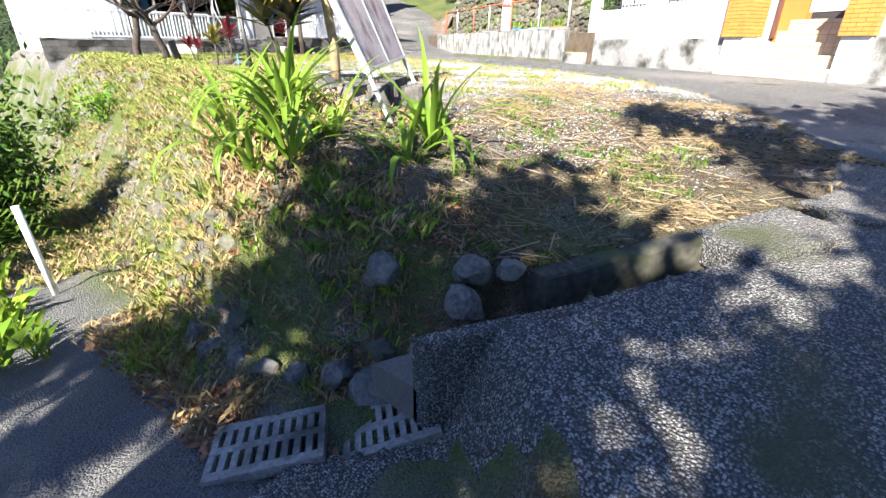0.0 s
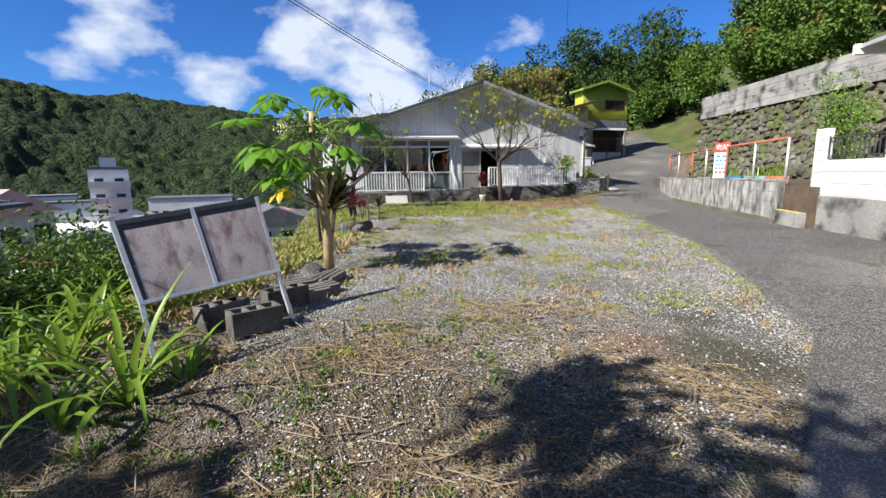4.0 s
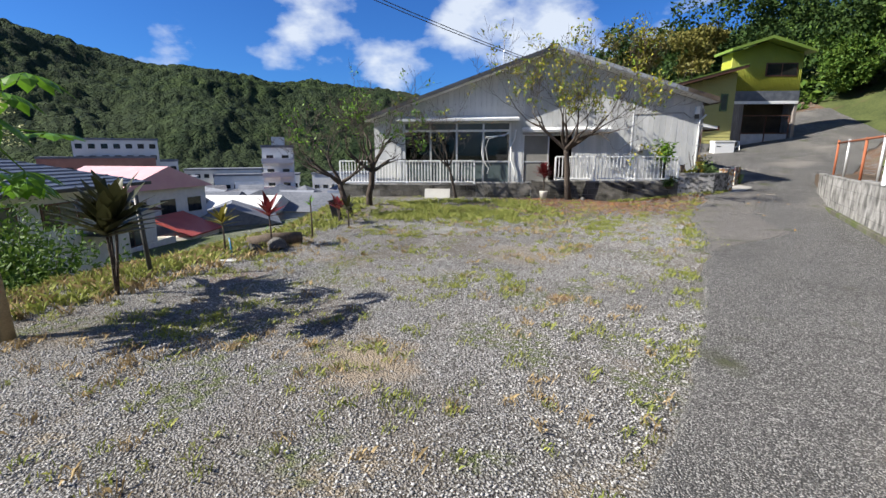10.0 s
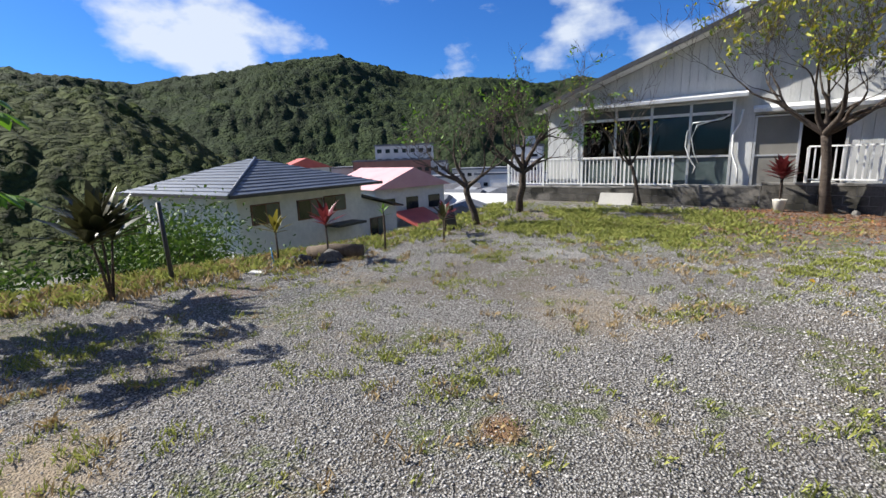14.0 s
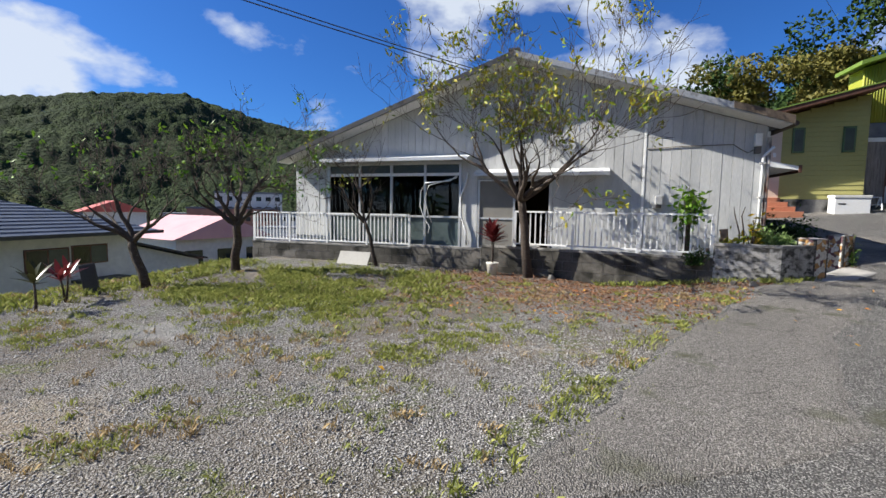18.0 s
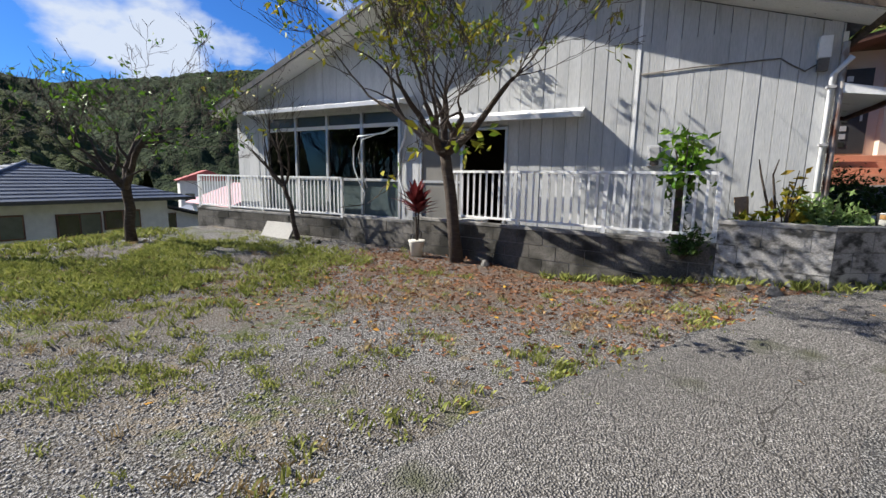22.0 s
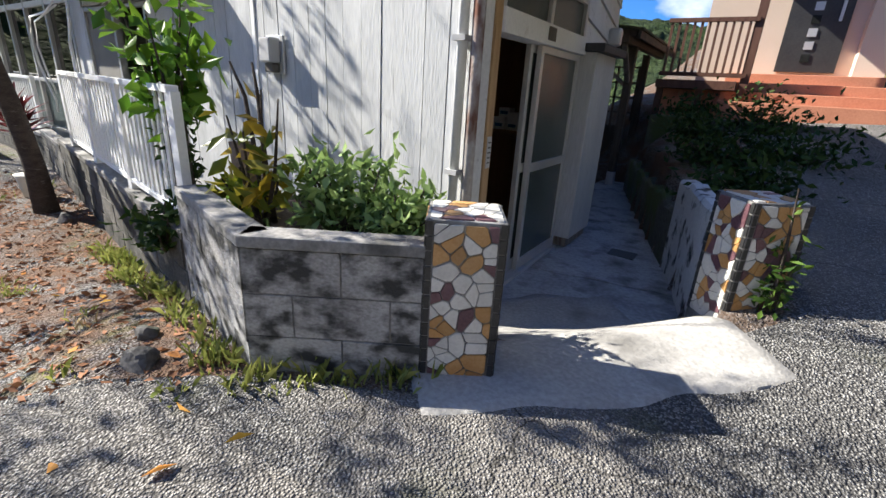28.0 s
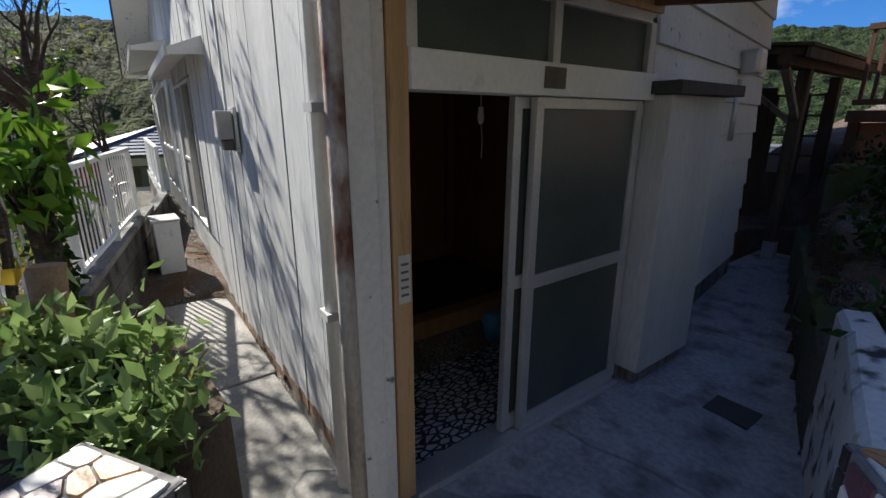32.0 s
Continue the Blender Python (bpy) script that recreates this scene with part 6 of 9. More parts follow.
for k in range(9):
    part("door_light", box(17.86, 17.98, GY + 0.225, GY + 0.238, 3.2 + k * 0.19, 3.32 + k * 0.19), M_ALU if k % 3 else M_DARKGLASS, gh)
part("door_handle", box(18.2, 18.24, GY + 0.2, GY + 0.235, 3.8, 4.3), M_ALU, gh)
part("intercom", box(18.7, 18.78, GY - 0.02, GY - 0.003, 4.3, 4.44), M_WHITE, gh)
part("porch_lamp", box(18.62, 18.8, GY - 0.14, GY - 0.003, 5.15, 5.25, 0.01), M_BROWNWOOD, gh)
for i in range(4):
    part("step", box(16.9, 19.3 - 0.12 * i, GY - 0.95 + 0.26 * i, GY - 0.70 + 0.26 * i if i < 3 else GY + 0.3, 2.0, 2.54 + 0.15 * i, 0.01), M_TERRA, gh, "terracotta tiled step")
for x in (17.2,):
    part("porch_post", box(x - 0.06, x + 0.06, GY - 0.75, GY - 0.63, 2.6, 5.18, 0.006), M_BROWNWOOD, gh)
for z in (2.92, 3.72):
    part("deck_rail", box(15.95, 17.2, GY - 0.78, GY - 0.70, z - 0.03, z + 0.03), M_BROWNWOOD, gh)
for k in range(11):
    x = 15.99 + k * 0.108
    part("deck_slat", box(x, x + 0.035, GY - 0.765, GY - 0.715, 2.95, 3.69), M_BROWNWOOD, gh)
part("deck_floor", box(15.93, 17.1, GY - 0.8, GY + 2.0, 2.70, 2.83), M_BROWNWOOD, gh)
part("deck_base", box(16.0, 16.95, GY - 0.6, GY + 1.6, 1.6, 2.69), M_TERRA, gh)
part("retaining_face", box(16.1, 18.3, GY - 1.75, GY - 1.45, 1.0, 2.28, 0.03), M_STONE, gh, "dark mossy retaining wall")
for x in (16.0, 16.6):
    part("deck_post", box(x - 0.05, x + 0.05, GY - 0.74, GY - 0.64, 1.9, 2.699), M_BROWNWOOD, gh)
ac = thing("storage_bin", (20.7, GY - 0.4, 2.65), "low white plastic storage bin beside the green wall", "storage bin")
part("body", box(20.27, 21.2, GY - 0.50, GY - 0.1, 2.45, 2.98, 0.02), M_WHITE, ac)
part("lid", box(20.25, 21.22, GY - 0.52, GY - 0.08, 2.98, 3.07, 0.015), M_TOWNWHITE, ac)
part("handle", box(20.36, 20.56, GY - 0.506, GY - 0.501, 2.78, 2.82), M_DARK, ac)
for ob in gh.children_recursive + ac.children_recursive:
    ob.data.transform(Matrix.Translation((-0.37, -1.65, 0)))

# ---- white house below the bank ----
hb = thing("lower_house", (-9, 17.6, -2), "white house with a blue-grey hipped roof below the bank", "house")
part("wall", box(-13.0, -4.7, 13.9, 21.5, -3.0, 1.30), M_TOWNWHITE, hb)
RX = [(-13.9, 13.1), (-3.9, 13.1), (-3.9, 22.4), (-13.9, 22.4)]
bm = bmesh.new()
e = [bm.verts.new((x, y, 1.38)) for x, y in RX]
t0, t1 = bm.verts.new((-9.2, 17.75, 2.92)), bm.verts.new((-8.6, 17.75, 2.92))
for f in ((e[0], e[1], t1, t0), (e[1], e[2], t1), (e[2], e[3], t0, t1), (e[3], e[0], t0), (e[3], e[2], e[1], e[0])):
    bm.faces.new(f)
part("roof", bm, M_BLUEROOF, hb)
for i in range(12):
    f = i / 12
    z = 1.39 + 1.54 * f
    x1, y0, y1 = -3.9 - 4.7 * f, 13.1 + 4.65 * f, 22.4 - 4.65 * f
    x0 = -13.9 + 4.7 * f
    part("tile_course", beam((x1, y0, z + 0.012), (x1, y1, z + 0.012), 0.03, 0.03), M_BLUEROOF, hb)
    part("tile_course", beam((x0, y0, z + 0.012), (x1, y0, z + 0.012), 0.03, 0.03), M_BLUEROOF, hb)
part("hip_ridge", tube([(-3.9, 13.1, 1.42), (-8.6, 17.75, 2.96)], 0.07, 6), M_BLUEROOF, hb)
part("eave_edge", beam((-3.88, 13.1, 1.33), (-3.88, 22.4, 1.33), 0.06, 0.14), M_DARK, hb)
part("eave_edge", beam((-13.9, 13.08, 1.33), (-3.9, 13.08, 1.33), 0.06, 0.14), M_DARK, hb)
for y0, y1, z0, z1 in ((14.5, 16.0, -0.1, 0.85), (17.0, 18.6, -0.2, 0.8), (18.7, 20.2, 0.0, 0.85)):
    w_ = part("window_frame", box(-4.72, -4.64, y0, y1, z0, z1), M_BROWNWOOD, hb)
    part("window_pane", box(-4.65, -4.635, y0 + 0.06, (y0 + y1) / 2 - 0.03, z0 + 0.06, z1 - 0.06), M_DARKGLASS, hb)
    part("window_pane", box(-4.65, -4.635, (y0 + y1) / 2 + 0.03, y1 - 0.06, z0 + 0.06, z1 - 0.06), M_SHADEGLASS, hb)
bmx = prism([(21.5, -5.0), (29.2, -5.0), (29.2, -0.98), (21.5, 1.15)], "x", -12.0, -8.5)
part("lean_to_wall", bmx, M_TOWNWHITE, hb)
part("wall_window", box(-8.51, -8.46, 23.4, 24.3, -0.9, 0.25), M_BROWNWOOD, hb)
part("window_pane", box(-8.462, -8.45, 23.46, 24.24, -0.84, 0.19), M_DARKGLASS, hb)
part("garden_door", box(-8.51, -8.46, 26.2, 27.8, -3.0, -1.5), M_BROWNWOOD, hb)
part("window_pane", box(-8.462, -8.45, 26.27, 26.97, -2.9, -1.57), M_DARKGLASS, hb)
part("window_pane", box(-8.462, -8.45, 27.03, 27.73, -2.9, -1.57), M_SHADEGLASS, hb)
part("parapet", box(-7.6, -7.45, 24.0, 29.5, -5.0, -2.75), M_TOWNWHITE, hb)
part("lean_to_roof", prism([(21.0, 1.33), (29.6, -0.98), (29.6, -0.86), (21.0, 1.45)], "x", -12.4, -8.1), M_DARK, hb)
part("door_hood", prism([(18.6, -0.75), (20.6, -0.75), (20.6, -0.62), (18.6, -0.62)], "x", -4.64, -3.6), M_DARK, hb)
part("red_roof", prism([(-9.8, -1.75), (-6.8, -3.0), (-6.8, -2.9), (-9.8, -1.65)], "y", 30.2, 34.5), M_REDROOF, hb, "red sheet roof")
part("annexe", box(-9.6, -7.0, 30.5, 34.2, -7.0, -3.05), M_CREAMWALL, hb)
LOWER = Matrix.Translation((-8.5, 15.6, 1.1)) @ Matrix.Diagonal((1.08, 1.075, 1.05, 1)) @ Matrix.Translation((3.9, -13.1, -1.38))
for ob in hb.children_recursive:
    ob.data.transform(LOWER)

# ---- hills ----
def hill_material(name, c1, c2, c3):
    m = bpy.data.materials.new(name)
    m.use_nodes = True
    nt = m.node_tree
    b = nt.nodes["Principled BSDF"]
    b.inputs["Roughness"].default_value = 0.95
    b.inputs["Specular IOR Level"].default_value = 0.1
    geo = nt.nodes.new("ShaderNodeNewGeometry")
    cols = []
    for s in (0.16, 0.6, 0.02):
        n = nt.nodes.new("ShaderNodeTexNoise")
        n.inputs["Scale"].default_value = s
        n.inputs["Detail"].default_value = 5.0
        nt.links.new(geo.outputs["Position"], n.inputs["Vector"])
        r = nt.nodes.new("ShaderNodeMapRange")
        r.inputs["From Min"].default_value, r.inputs["From Max"].default_value = 0.38, 0.62
        nt.links.new(n.outputs["Fac"], r.inputs["Value"])
        cols.append(r.outputs[0])
    a = nt.nodes.new("ShaderNodeMix")
    a.data_type = "RGBA"
    a.inputs[6].default_value, a.inputs[7].default_value = (*c1, 1), (*c2, 1)
    nt.links.new(cols[0], a.inputs["Factor"])
    d = nt.nodes.new("ShaderNodeMix")
    d.data_type = "RGBA"
    d.inputs[7].default_value = (*c3, 1)
    nt.links.new(a.outputs[2], d.inputs[6])
    nt.links.new(cols[2], d.inputs["Factor"])
    nt.links.new(d.outputs[2], b.inputs["Base Color"])
    bp = nt.nodes.new("ShaderNodeBump")
    bp.inputs["Distance"].default_value = 2.5
    bp.inputs["Strength"].default_value = 1.0
    nt.links.new(cols[1], bp.inputs["Height"])
    nt.links.new(bp.outputs[0], b.inputs["Normal"])
    return m


def hill(name, az0, az1, el_az, el_val, r0, rc, r1, nr, na, crown, mat, label, base=-13.0, rough=9.0):
    """A wooded ridge: its crest at rc, as high as it stands over the horizon; crowns as small domes."""
    v = []
    for i in range(na + 1):
        az = az0 + (az1 - az0) * i / na
        el = lerp_line(az, el_az, el_val)
        crest = 2.4 + math.tan(radians(el)) * rc
        a = radians(az)
        for j in range(nr + 1):
            t = j / nr
            r = r0 + (r1 - r0) * t
            x, y = 9 - math.sin(a) * r, 7 + math.cos(a) * r
            f = S((r - r0) / (rc - r0)) if r < rc else 1 - 0.6 * S((r - rc) / (r1 - rc))
            f = 0.45 * f + 0.55 * min(1.0, (r - r0) / (rc - r0)) if r < rc else f
            z = base + (crest - base) * f
            amp = min(1.0, (r - r0) / (rc - r0) * 2.5) * (1.0 if r < rc * 0.9 else 0.35)
            z += rough * amp * noise.noise((x / 70, y / 70, 0.5)) * 1.3 + rough * 0.5 * amp * noise.noise((x / 26, y / 26, 3.5))
            d = noise.voronoi((x / crown, y / crown, 0.0))[0]
            z += crown * 1.0 * (1 - min(1.0, d[0] * 1.25) ** 2) * (0.6 + 0.4 * noise.noise((x / 15, y / 15, 9)))
            v.append((x, y, z))
    idx = np.arange((na + 1) * (nr + 1)).reshape(na + 1, nr + 1)
    f = np.stack([idx[:-1, :-1], idx[:-1, 1:], idx[1:, 1:], idx[1:, :-1]], axis=-1).reshape(-1, 4)
    ob = stuff(name, v, f[:, ::-1], mat, label, "hill", smooth=True)
    ob["kind"] = "structure"
    return ob


M_HILL = hill_material("wooded_hill", (0.014, 0.029, 0.013), (0.056, 0.082, 0.028), (0.036, 0.052, 0.024))
M_NEARHILL = hill_material("scrub_hill", (0.022, 0.042, 0.010), (0.075, 0.10, 0.024), (0.055, 0.07, 0.022))
hill("backdrop", -75, 120, (-75, -50, -20, 0, 4.4, 9.7, 17, 22, 27, 30, 34, 37, 45, 53, 60, 66, 70, 90, 120), (9, 9, 7.5, 6.2, 6.5, 7.1, 7.9, 7.6, 8.6, 8.9, 8.7, 9.2, 11.2, 10.3, 8.8, 7.8, 8.4, 9, 8), 150, 420, 640, 150, 1000, 5.2, M_HILL, "dark green wooded mountain ridge beyond the town")
hill("backdrop_1", 58, 125, (58, 60, 62, 64.4, 67, 70, 74, 80, 100, 125), (0.3, 1.0, 3.0, 4.8, 6.4, 7.6, 7.2, 7.4, 8, 8), 60, 150, 220, 80, 420, 3.0, M_NEARHILL, "near hillside of light scrub", -9.0, 3.0)

# ---- trees and plants ----
def grow(rng, start, direction, length, r0, depth, out, tips, bend=0.25, up=0.05, kids=(2, 3), shrink=0.66):
    """One limb as points and radii, then its branches."""
    n = 5 if depth > 0 else 4
    pts, p, d = [Vector(start)], Vector(start), Vector(direction).normalized()
    for i in range(n):
        d = (d + Vector((rng.uniform(-1, 1), rng.uniform(-1, 1), rng.uniform(-0.8, 1))) * bend * 0.5 + Vector((0, 0, up))).normalized()
        p = p + d * length / n
        pts.append(p.copy())
    rad = [r0 * (1 - 0.55 * i / n) for i in range(n + 1)]
    out.append((pts, rad, depth))
    if depth <= 0:
        tips.append((pts[-1], d))
        tips.append((pts[-2], d))
        return
    k = rng.randint(*kids)
    for i in range(k):
        at = n - (0 if i == 0 else rng.randint(0, 3))
        ax = Vector((rng.uniform(-1, 1), rng.uniform(-1, 1), rng.uniform(-0.5, 0.9)))
        nd = (d + ax * 0.35).normalized() if i == 0 else (d * 0.75 + ax * 0.8).normalized()
        grow(rng, pts[at], nd, length * shrink * rng.uniform(0.75, 1.2), rad[at] * 0.72, depth - 1, out, tips, bend, up, kids, shrink)


def limbs_mesh(limbs):
    bm = bmesh.new()
    for pts, rad, depth in limbs:
        tube(pts, [max(r, 0.0035) for r in rad], 7 if rad[0] > 0.03 else 5 if rad[0] > 0.012 else 3, bm, cap=False)
    return bm


def fruit_tree(name, at, trunk_top, trunk_r, limb_dirs, seed, leaf_share, leaf_mat, label, depth=3, llen=1.2, leaf_n=5, leaf_size=0.11, bend=0.55, shrink=0.74):
    """A spreading small tree: trunk, guided limbs with bare twigs, leaves in sparse clusters at some tips."""
    t = thing(name, at, label, "tree", "trees before the old house")
    rng = random.Random(seed)
    base = Vector(at)
    top = Vector(trunk_top)
    mids = [base.lerp(top, f) + Vector((rng.uniform(-1, 1), rng.uniform(-1, 1), 0)) * 0.04 for f in (0.0, 0.3, 0.6, 0.85)] + [top]
    mids[0] = base - Vector((0, 0, 0.15))
    part("trunk", tube(mids, [trunk_r * 1.35, trunk_r * 1.05, trunk_r, trunk_r * 0.95, trunk_r * 0.9], 12), M_BARK, t)
    tips = []
    for d, ln in limb_dirs:
        limbs = []
        grow(rng, top - Vector((0, 0, 0.06)), Vector(d), ln * llen, trunk_r * 0.74, depth, limbs, tips, bend, 0.015, (2, 3), shrink)
        part("limb", limbs_mesh(limbs), M_BARK, t)
    c = []
    for p, d in tips:
        if rng.random() < leaf_share:
            for k in range(leaf_n):
                c.append(p + Vector((rng.uniform(-1, 1), rng.uniform(-1, 1), rng.uniform(-0.6, 0.8))) * 0.12)
    if c:
        v, f = leaf_mesh([tuple(q) for q in c], seed, leaf_size, leaf_size * 0.42, 0.35)
        stuff("crown", v, f, leaf_mat, "", "", t)
    return t


zt = gz(11.3, 16.2)
fruit_tree("cherry_tree", (11.32, 16.2, gz(11.3, 16.2)), (11.12, 16.1, 2.70), 0.085,
           [((-1.2, -0.3, 0.55), 1.45), ((-0.6, -0.5, 0.85), 1.2), ((1.2, -0.3, 0.5), 1.5), ((0.75, -0.4, 0.8), 1.2), ((0.1, -1.0, 0.45), 1.1), ((-0.1, -0.3, 1.0), 0.9)],
           41, 0.10, M_LEAFY, "small cherry tree with bare twigs and sparse yellow-green leaves", 6, 0.92, 6, 0.115, 0.5, 0.76)
fruit_tree("cherry_tree", (7.76, 16.62, gz(7.76, 16.62)), (7.45, 16.55, 2.15), 0.042,
           [((-0.35, -0.1, 1.0), 1.1), ((0.1, -0.2, 1.0), 1.3), ((0.45, 0.0, 1.0), 1.0), ((-0.8, -0.3, 0.8), 0.9)],
           42, 0.05, M_LEAFY, "thin bare young tree against the wide window", 4, 0.8, 5, 0.1, 0.5, 0.72)
fruit_tree("cherry_tree", (5.15, 15.0, gz(5.15, 15.0)), (5.3, 14.9, 2.1), 0.085,
           [((-1.0, -0.2, 0.6), 1.2), ((-0.3, 0.1, 1.0), 1.2), ((0.5, -0.1, 1.0), 1.5), ((0.9, -0.2, 0.5), 0.9), ((0.0, -0.8, 0.8), 1.0)],
           43, 0.035, M_LEAF, "spreading tree with mostly bare twigs and a few green leaves", 6, 0.74, 6, 0.12, 0.6, 0.75)
fruit_tree("cherry_tree", (5.05, 12.95, gz(5.05, 12.95)), (4.85, 12.9, 1.85), 0.07,
           [((-1.0, -0.2, 0.7), 1.1), ((-0.2, 0.2, 1.0), 1.1), ((0.8, -0.3, 0.7), 1.0), ((-0.5, -0.8, 0.6), 1.0)],
           44, 0.025, M_LEAF, "leafless low tree at the edge of the bank", 5, 0.72, 6, 0.11, 0.6, 0.75)


def strap_clump(name, at, n, length, width, seed, label, mat=None, cat="plant", group="lily clumps", upright=0.9):
    """Arching strap leaves from one crown."""
    t = thing(name, at, label, cat, group)
    rng = random.Random(seed)
    for k in range(n):
        a = rng.uniform(0, 2 * math.pi)
        out = Vector((math.cos(a), math.sin(a), 0))
        side = Vector((-out.y, out.x, 0))
        ln = length * rng.uniform(0.65, 1.2)
        lean = rng.uniform(0.25, 1.15) * (1.6 - upright)
        bm = bmesh.new()
        prev = None
        p = Vector(at) + out * rng.uniform(0, 0.05) + Vector((0, 0, -0.02))
        ang = radians(80) - lean * 0.42
        seg = 9
        for i in range(seg + 1):
            f = i / seg
            w = width * (0.55 + 0.9 * f if f < 0.5 else (1.0 - (f - 0.5) * 1.9)) * 0.5
            w = max(w, 0.002)
            up = Vector((0, 0, 1)) * math.cos(ang) - out * math.sin(ang)
            row = [bm.verts.new(p + side * w + up * w * 0.35), bm.verts.new(p), bm.verts.new(p - side * w + up * w * 0.35)]
            if prev:
                for q in range(2):
                    bm.faces.new((prev[q], prev[q + 1], row[q + 1], row[q])).smooth = True
            prev = row
            p = p + (out * math.cos(ang) + Vector((0, 0, math.sin(ang)))) * ln / seg + side * rng.uniform(-0.006, 0.006)
            ang -= lean * (0.10 + 0.34 * f)
        part("leaf", bm, mat or M_STRAP, t)
    return t


rng = random.Random(77)
LILIES = [(2.44, 2.50, 24, 0.78), (2.10, 2.42, 9, 0.62), (2.74, 2.62, 9, 0.45), (1.62, 3.02, 26, 0.74), (1.86, 3.40, 24, 0.74), (1.50, 3.50, 24, 0.7), (2.10, 3.75, 20, 0.7), (1.75, 4.0, 20, 0.66), (2.45, 4.1, 16, 0.58), (1.95, 2.98, 12, 0.55), (1.45, 3.2, 14, 0.55), (2.75, 4.7, 16, 0.6), (2.95, 5.3, 14, 0.6), (2.65, 4.4, 14, 0.55)]
for i, (x, y, n, ln) in enumerate(LILIES):
    strap_clump("lily_plant", (x, y, gz(x, y)), max(9, int(n * 0.75)), ln * 1.1, 0.048, 100 + i, "clump of arching green strap leaves on the bank", None, "plant", "lily clumps", 0.32)


def palmate_tree():
    """A papaya: ringed trunk, a second stem, long-stalked lobed leaves, flower sprays, one yellow leaf."""
    at = Vector((3.83, 5.21, gz(3.83, 5.21)))
    t = thing("papaya_tree", at, "papaya tree with lobed leaves and pale flower sprays beside the gravel", "tree")
    pts = [at - Vector((0, 0, 0.1)), at + Vector((0.0, 0, 0.5)), at + Vector((-0.06, 0.02, 1.0)), at + Vector((-0.12, 0.03, 1.5)), at + Vector((-0.10, 0.02, 1.95))]
    part("trunk", tube(pts, [0.07, 0.055, 0.05, 0.043, 0.034], 12), M_PAPAYABARK, t)
    part("side_stem", tube([at + Vector((-0.03, 0, 0.75)), at + Vector((0.0, -0.05, 1.1)), at + Vector((-0.04, -0.06, 1.3))], [0.035, 0.04, 0.036], 10), M_PAPAYABARK, t, "cut side stem")
    part("side_stem", tube([at + Vector((0.0, 0, 0.85)), at + Vector((0.12, 0.02, 1.2)), at + Vector((0.13, 0.02, 1.6))], [0.03, 0.022, 0.015], 8), M_PAPAYABARK, t)
    r = random.Random(9)

    def lobed(c, out, size, mat, name="leaf", tilt=0.25):
        side = Vector((-out.y, out.x, 0)).normalized()
        up = Vector((0, 0, 1))
        bm = bmesh.new()
        cen = bm.verts.new(c)
        for k in range(7):
            a = radians(-132 + k * 44)
            d = out * math.cos(a) + side * math.sin(a)
            ln = size * (1.0 - 0.32 * abs(k - 3) / 3) * r.uniform(0.9, 1.1)
            s2 = Vector((-d.y, d.x, 0)).normalized()
            dz = -tilt * ln
            w = size * 0.20
            m1, m2 = c + d * ln * 0.42 + up * dz * 0.2, c + d * ln * 0.72 + up * dz * 0.55
            vs = [bm.verts.new(q) for q in (m1 + s2 * w * 0.55, m2 + s2 * w, c + d * ln + up * dz, m2 - s2 * w, m1 - s2 * w * 0.55, m2 + up * 0.012)]
            bm.faces.new((cen, vs[0], vs[5]))
            bm.faces.new((vs[0], vs[1], vs[5]))
            bm.faces.new((vs[1], vs[2], vs[5]))
            bm.faces.new((vs[2], vs[3], vs[5]))
            bm.faces.new((vs[3], vs[4], vs[5]))
            bm.faces.new((vs[4], cen, vs[5]))
        part(name, bm, mat, t)

    top = pts[-1]
    specs = [(-170, 0.75, 0.10, 0.34), (-140, 0.5, 0.30, 0.28), (-100, 0.55, 0.05, 0.30), (-60, 0.45, 0.3, 0.28), (-20, 0.6, 0.12, 0.30), (10, 0.75, 0.05, 0.26), (45, 0.5, 0.35, 0.28), (90, 0.6, 0.2, 0.28), (135, 0.55, 0.3, 0.28), (170, 0.5, -0.25, 0.30), (-160, 0.45, -0.3, 0.28), (-40, 0.4, -0.2, 0.26), (70, 0.4, -0.1, 0.24), (0, 0.12, 0.38, 0.24), (120, 0.4, -0.35, 0.26), (-120, 0.5, -0.45, 0.30), (20, 0.42, -0.45, 0.24), (-165, 0.6, -0.15, 0.32), (-135, 0.7, -0.2, 0.30), (160, 0.65, 0.0, 0.30), (-90, 0.4, -0.55, 0.26), (110, 0.55, -0.15, 0.28), (-30, 0.5, -0.4, 0.26)]
    for az, ln, dz, size in specs:
        a = radians(az + r.uniform(-10, 10))
        out = Vector((math.cos(a), math.sin(a), 0))
        start = top - Vector((0, 0, r.uniform(0.0, 0.55)))
        end = start + out * ln + Vector((0, 0, dz))
        mid = start.lerp(end, 0.5) + Vector((0, 0, 0.06))
        part("leaf_stalk", tube([start, mid, end], [0.011, 0.009, 0.006], 5), M_PAPAYA, t)
        lobed(end, out, size * 1.12, M_PAPAYA, "leaf", r.uniform(0.25, 0.85))
    for az in (-150, 150):
        a = radians(az)
        out = Vector((math.cos(a), math.sin(a), 0))
        s = pts[3] + Vector((0, 0, 0.05))
        lobed(s + out * 0.42 + Vector((0, 0, -0.5)), out, 0.2, leafy("withered_yellow_leaf", (0.5, 0.36, 0.02), (0.62, 0.45, 0.04)), "withered_leaf", 0.9)
    c = []
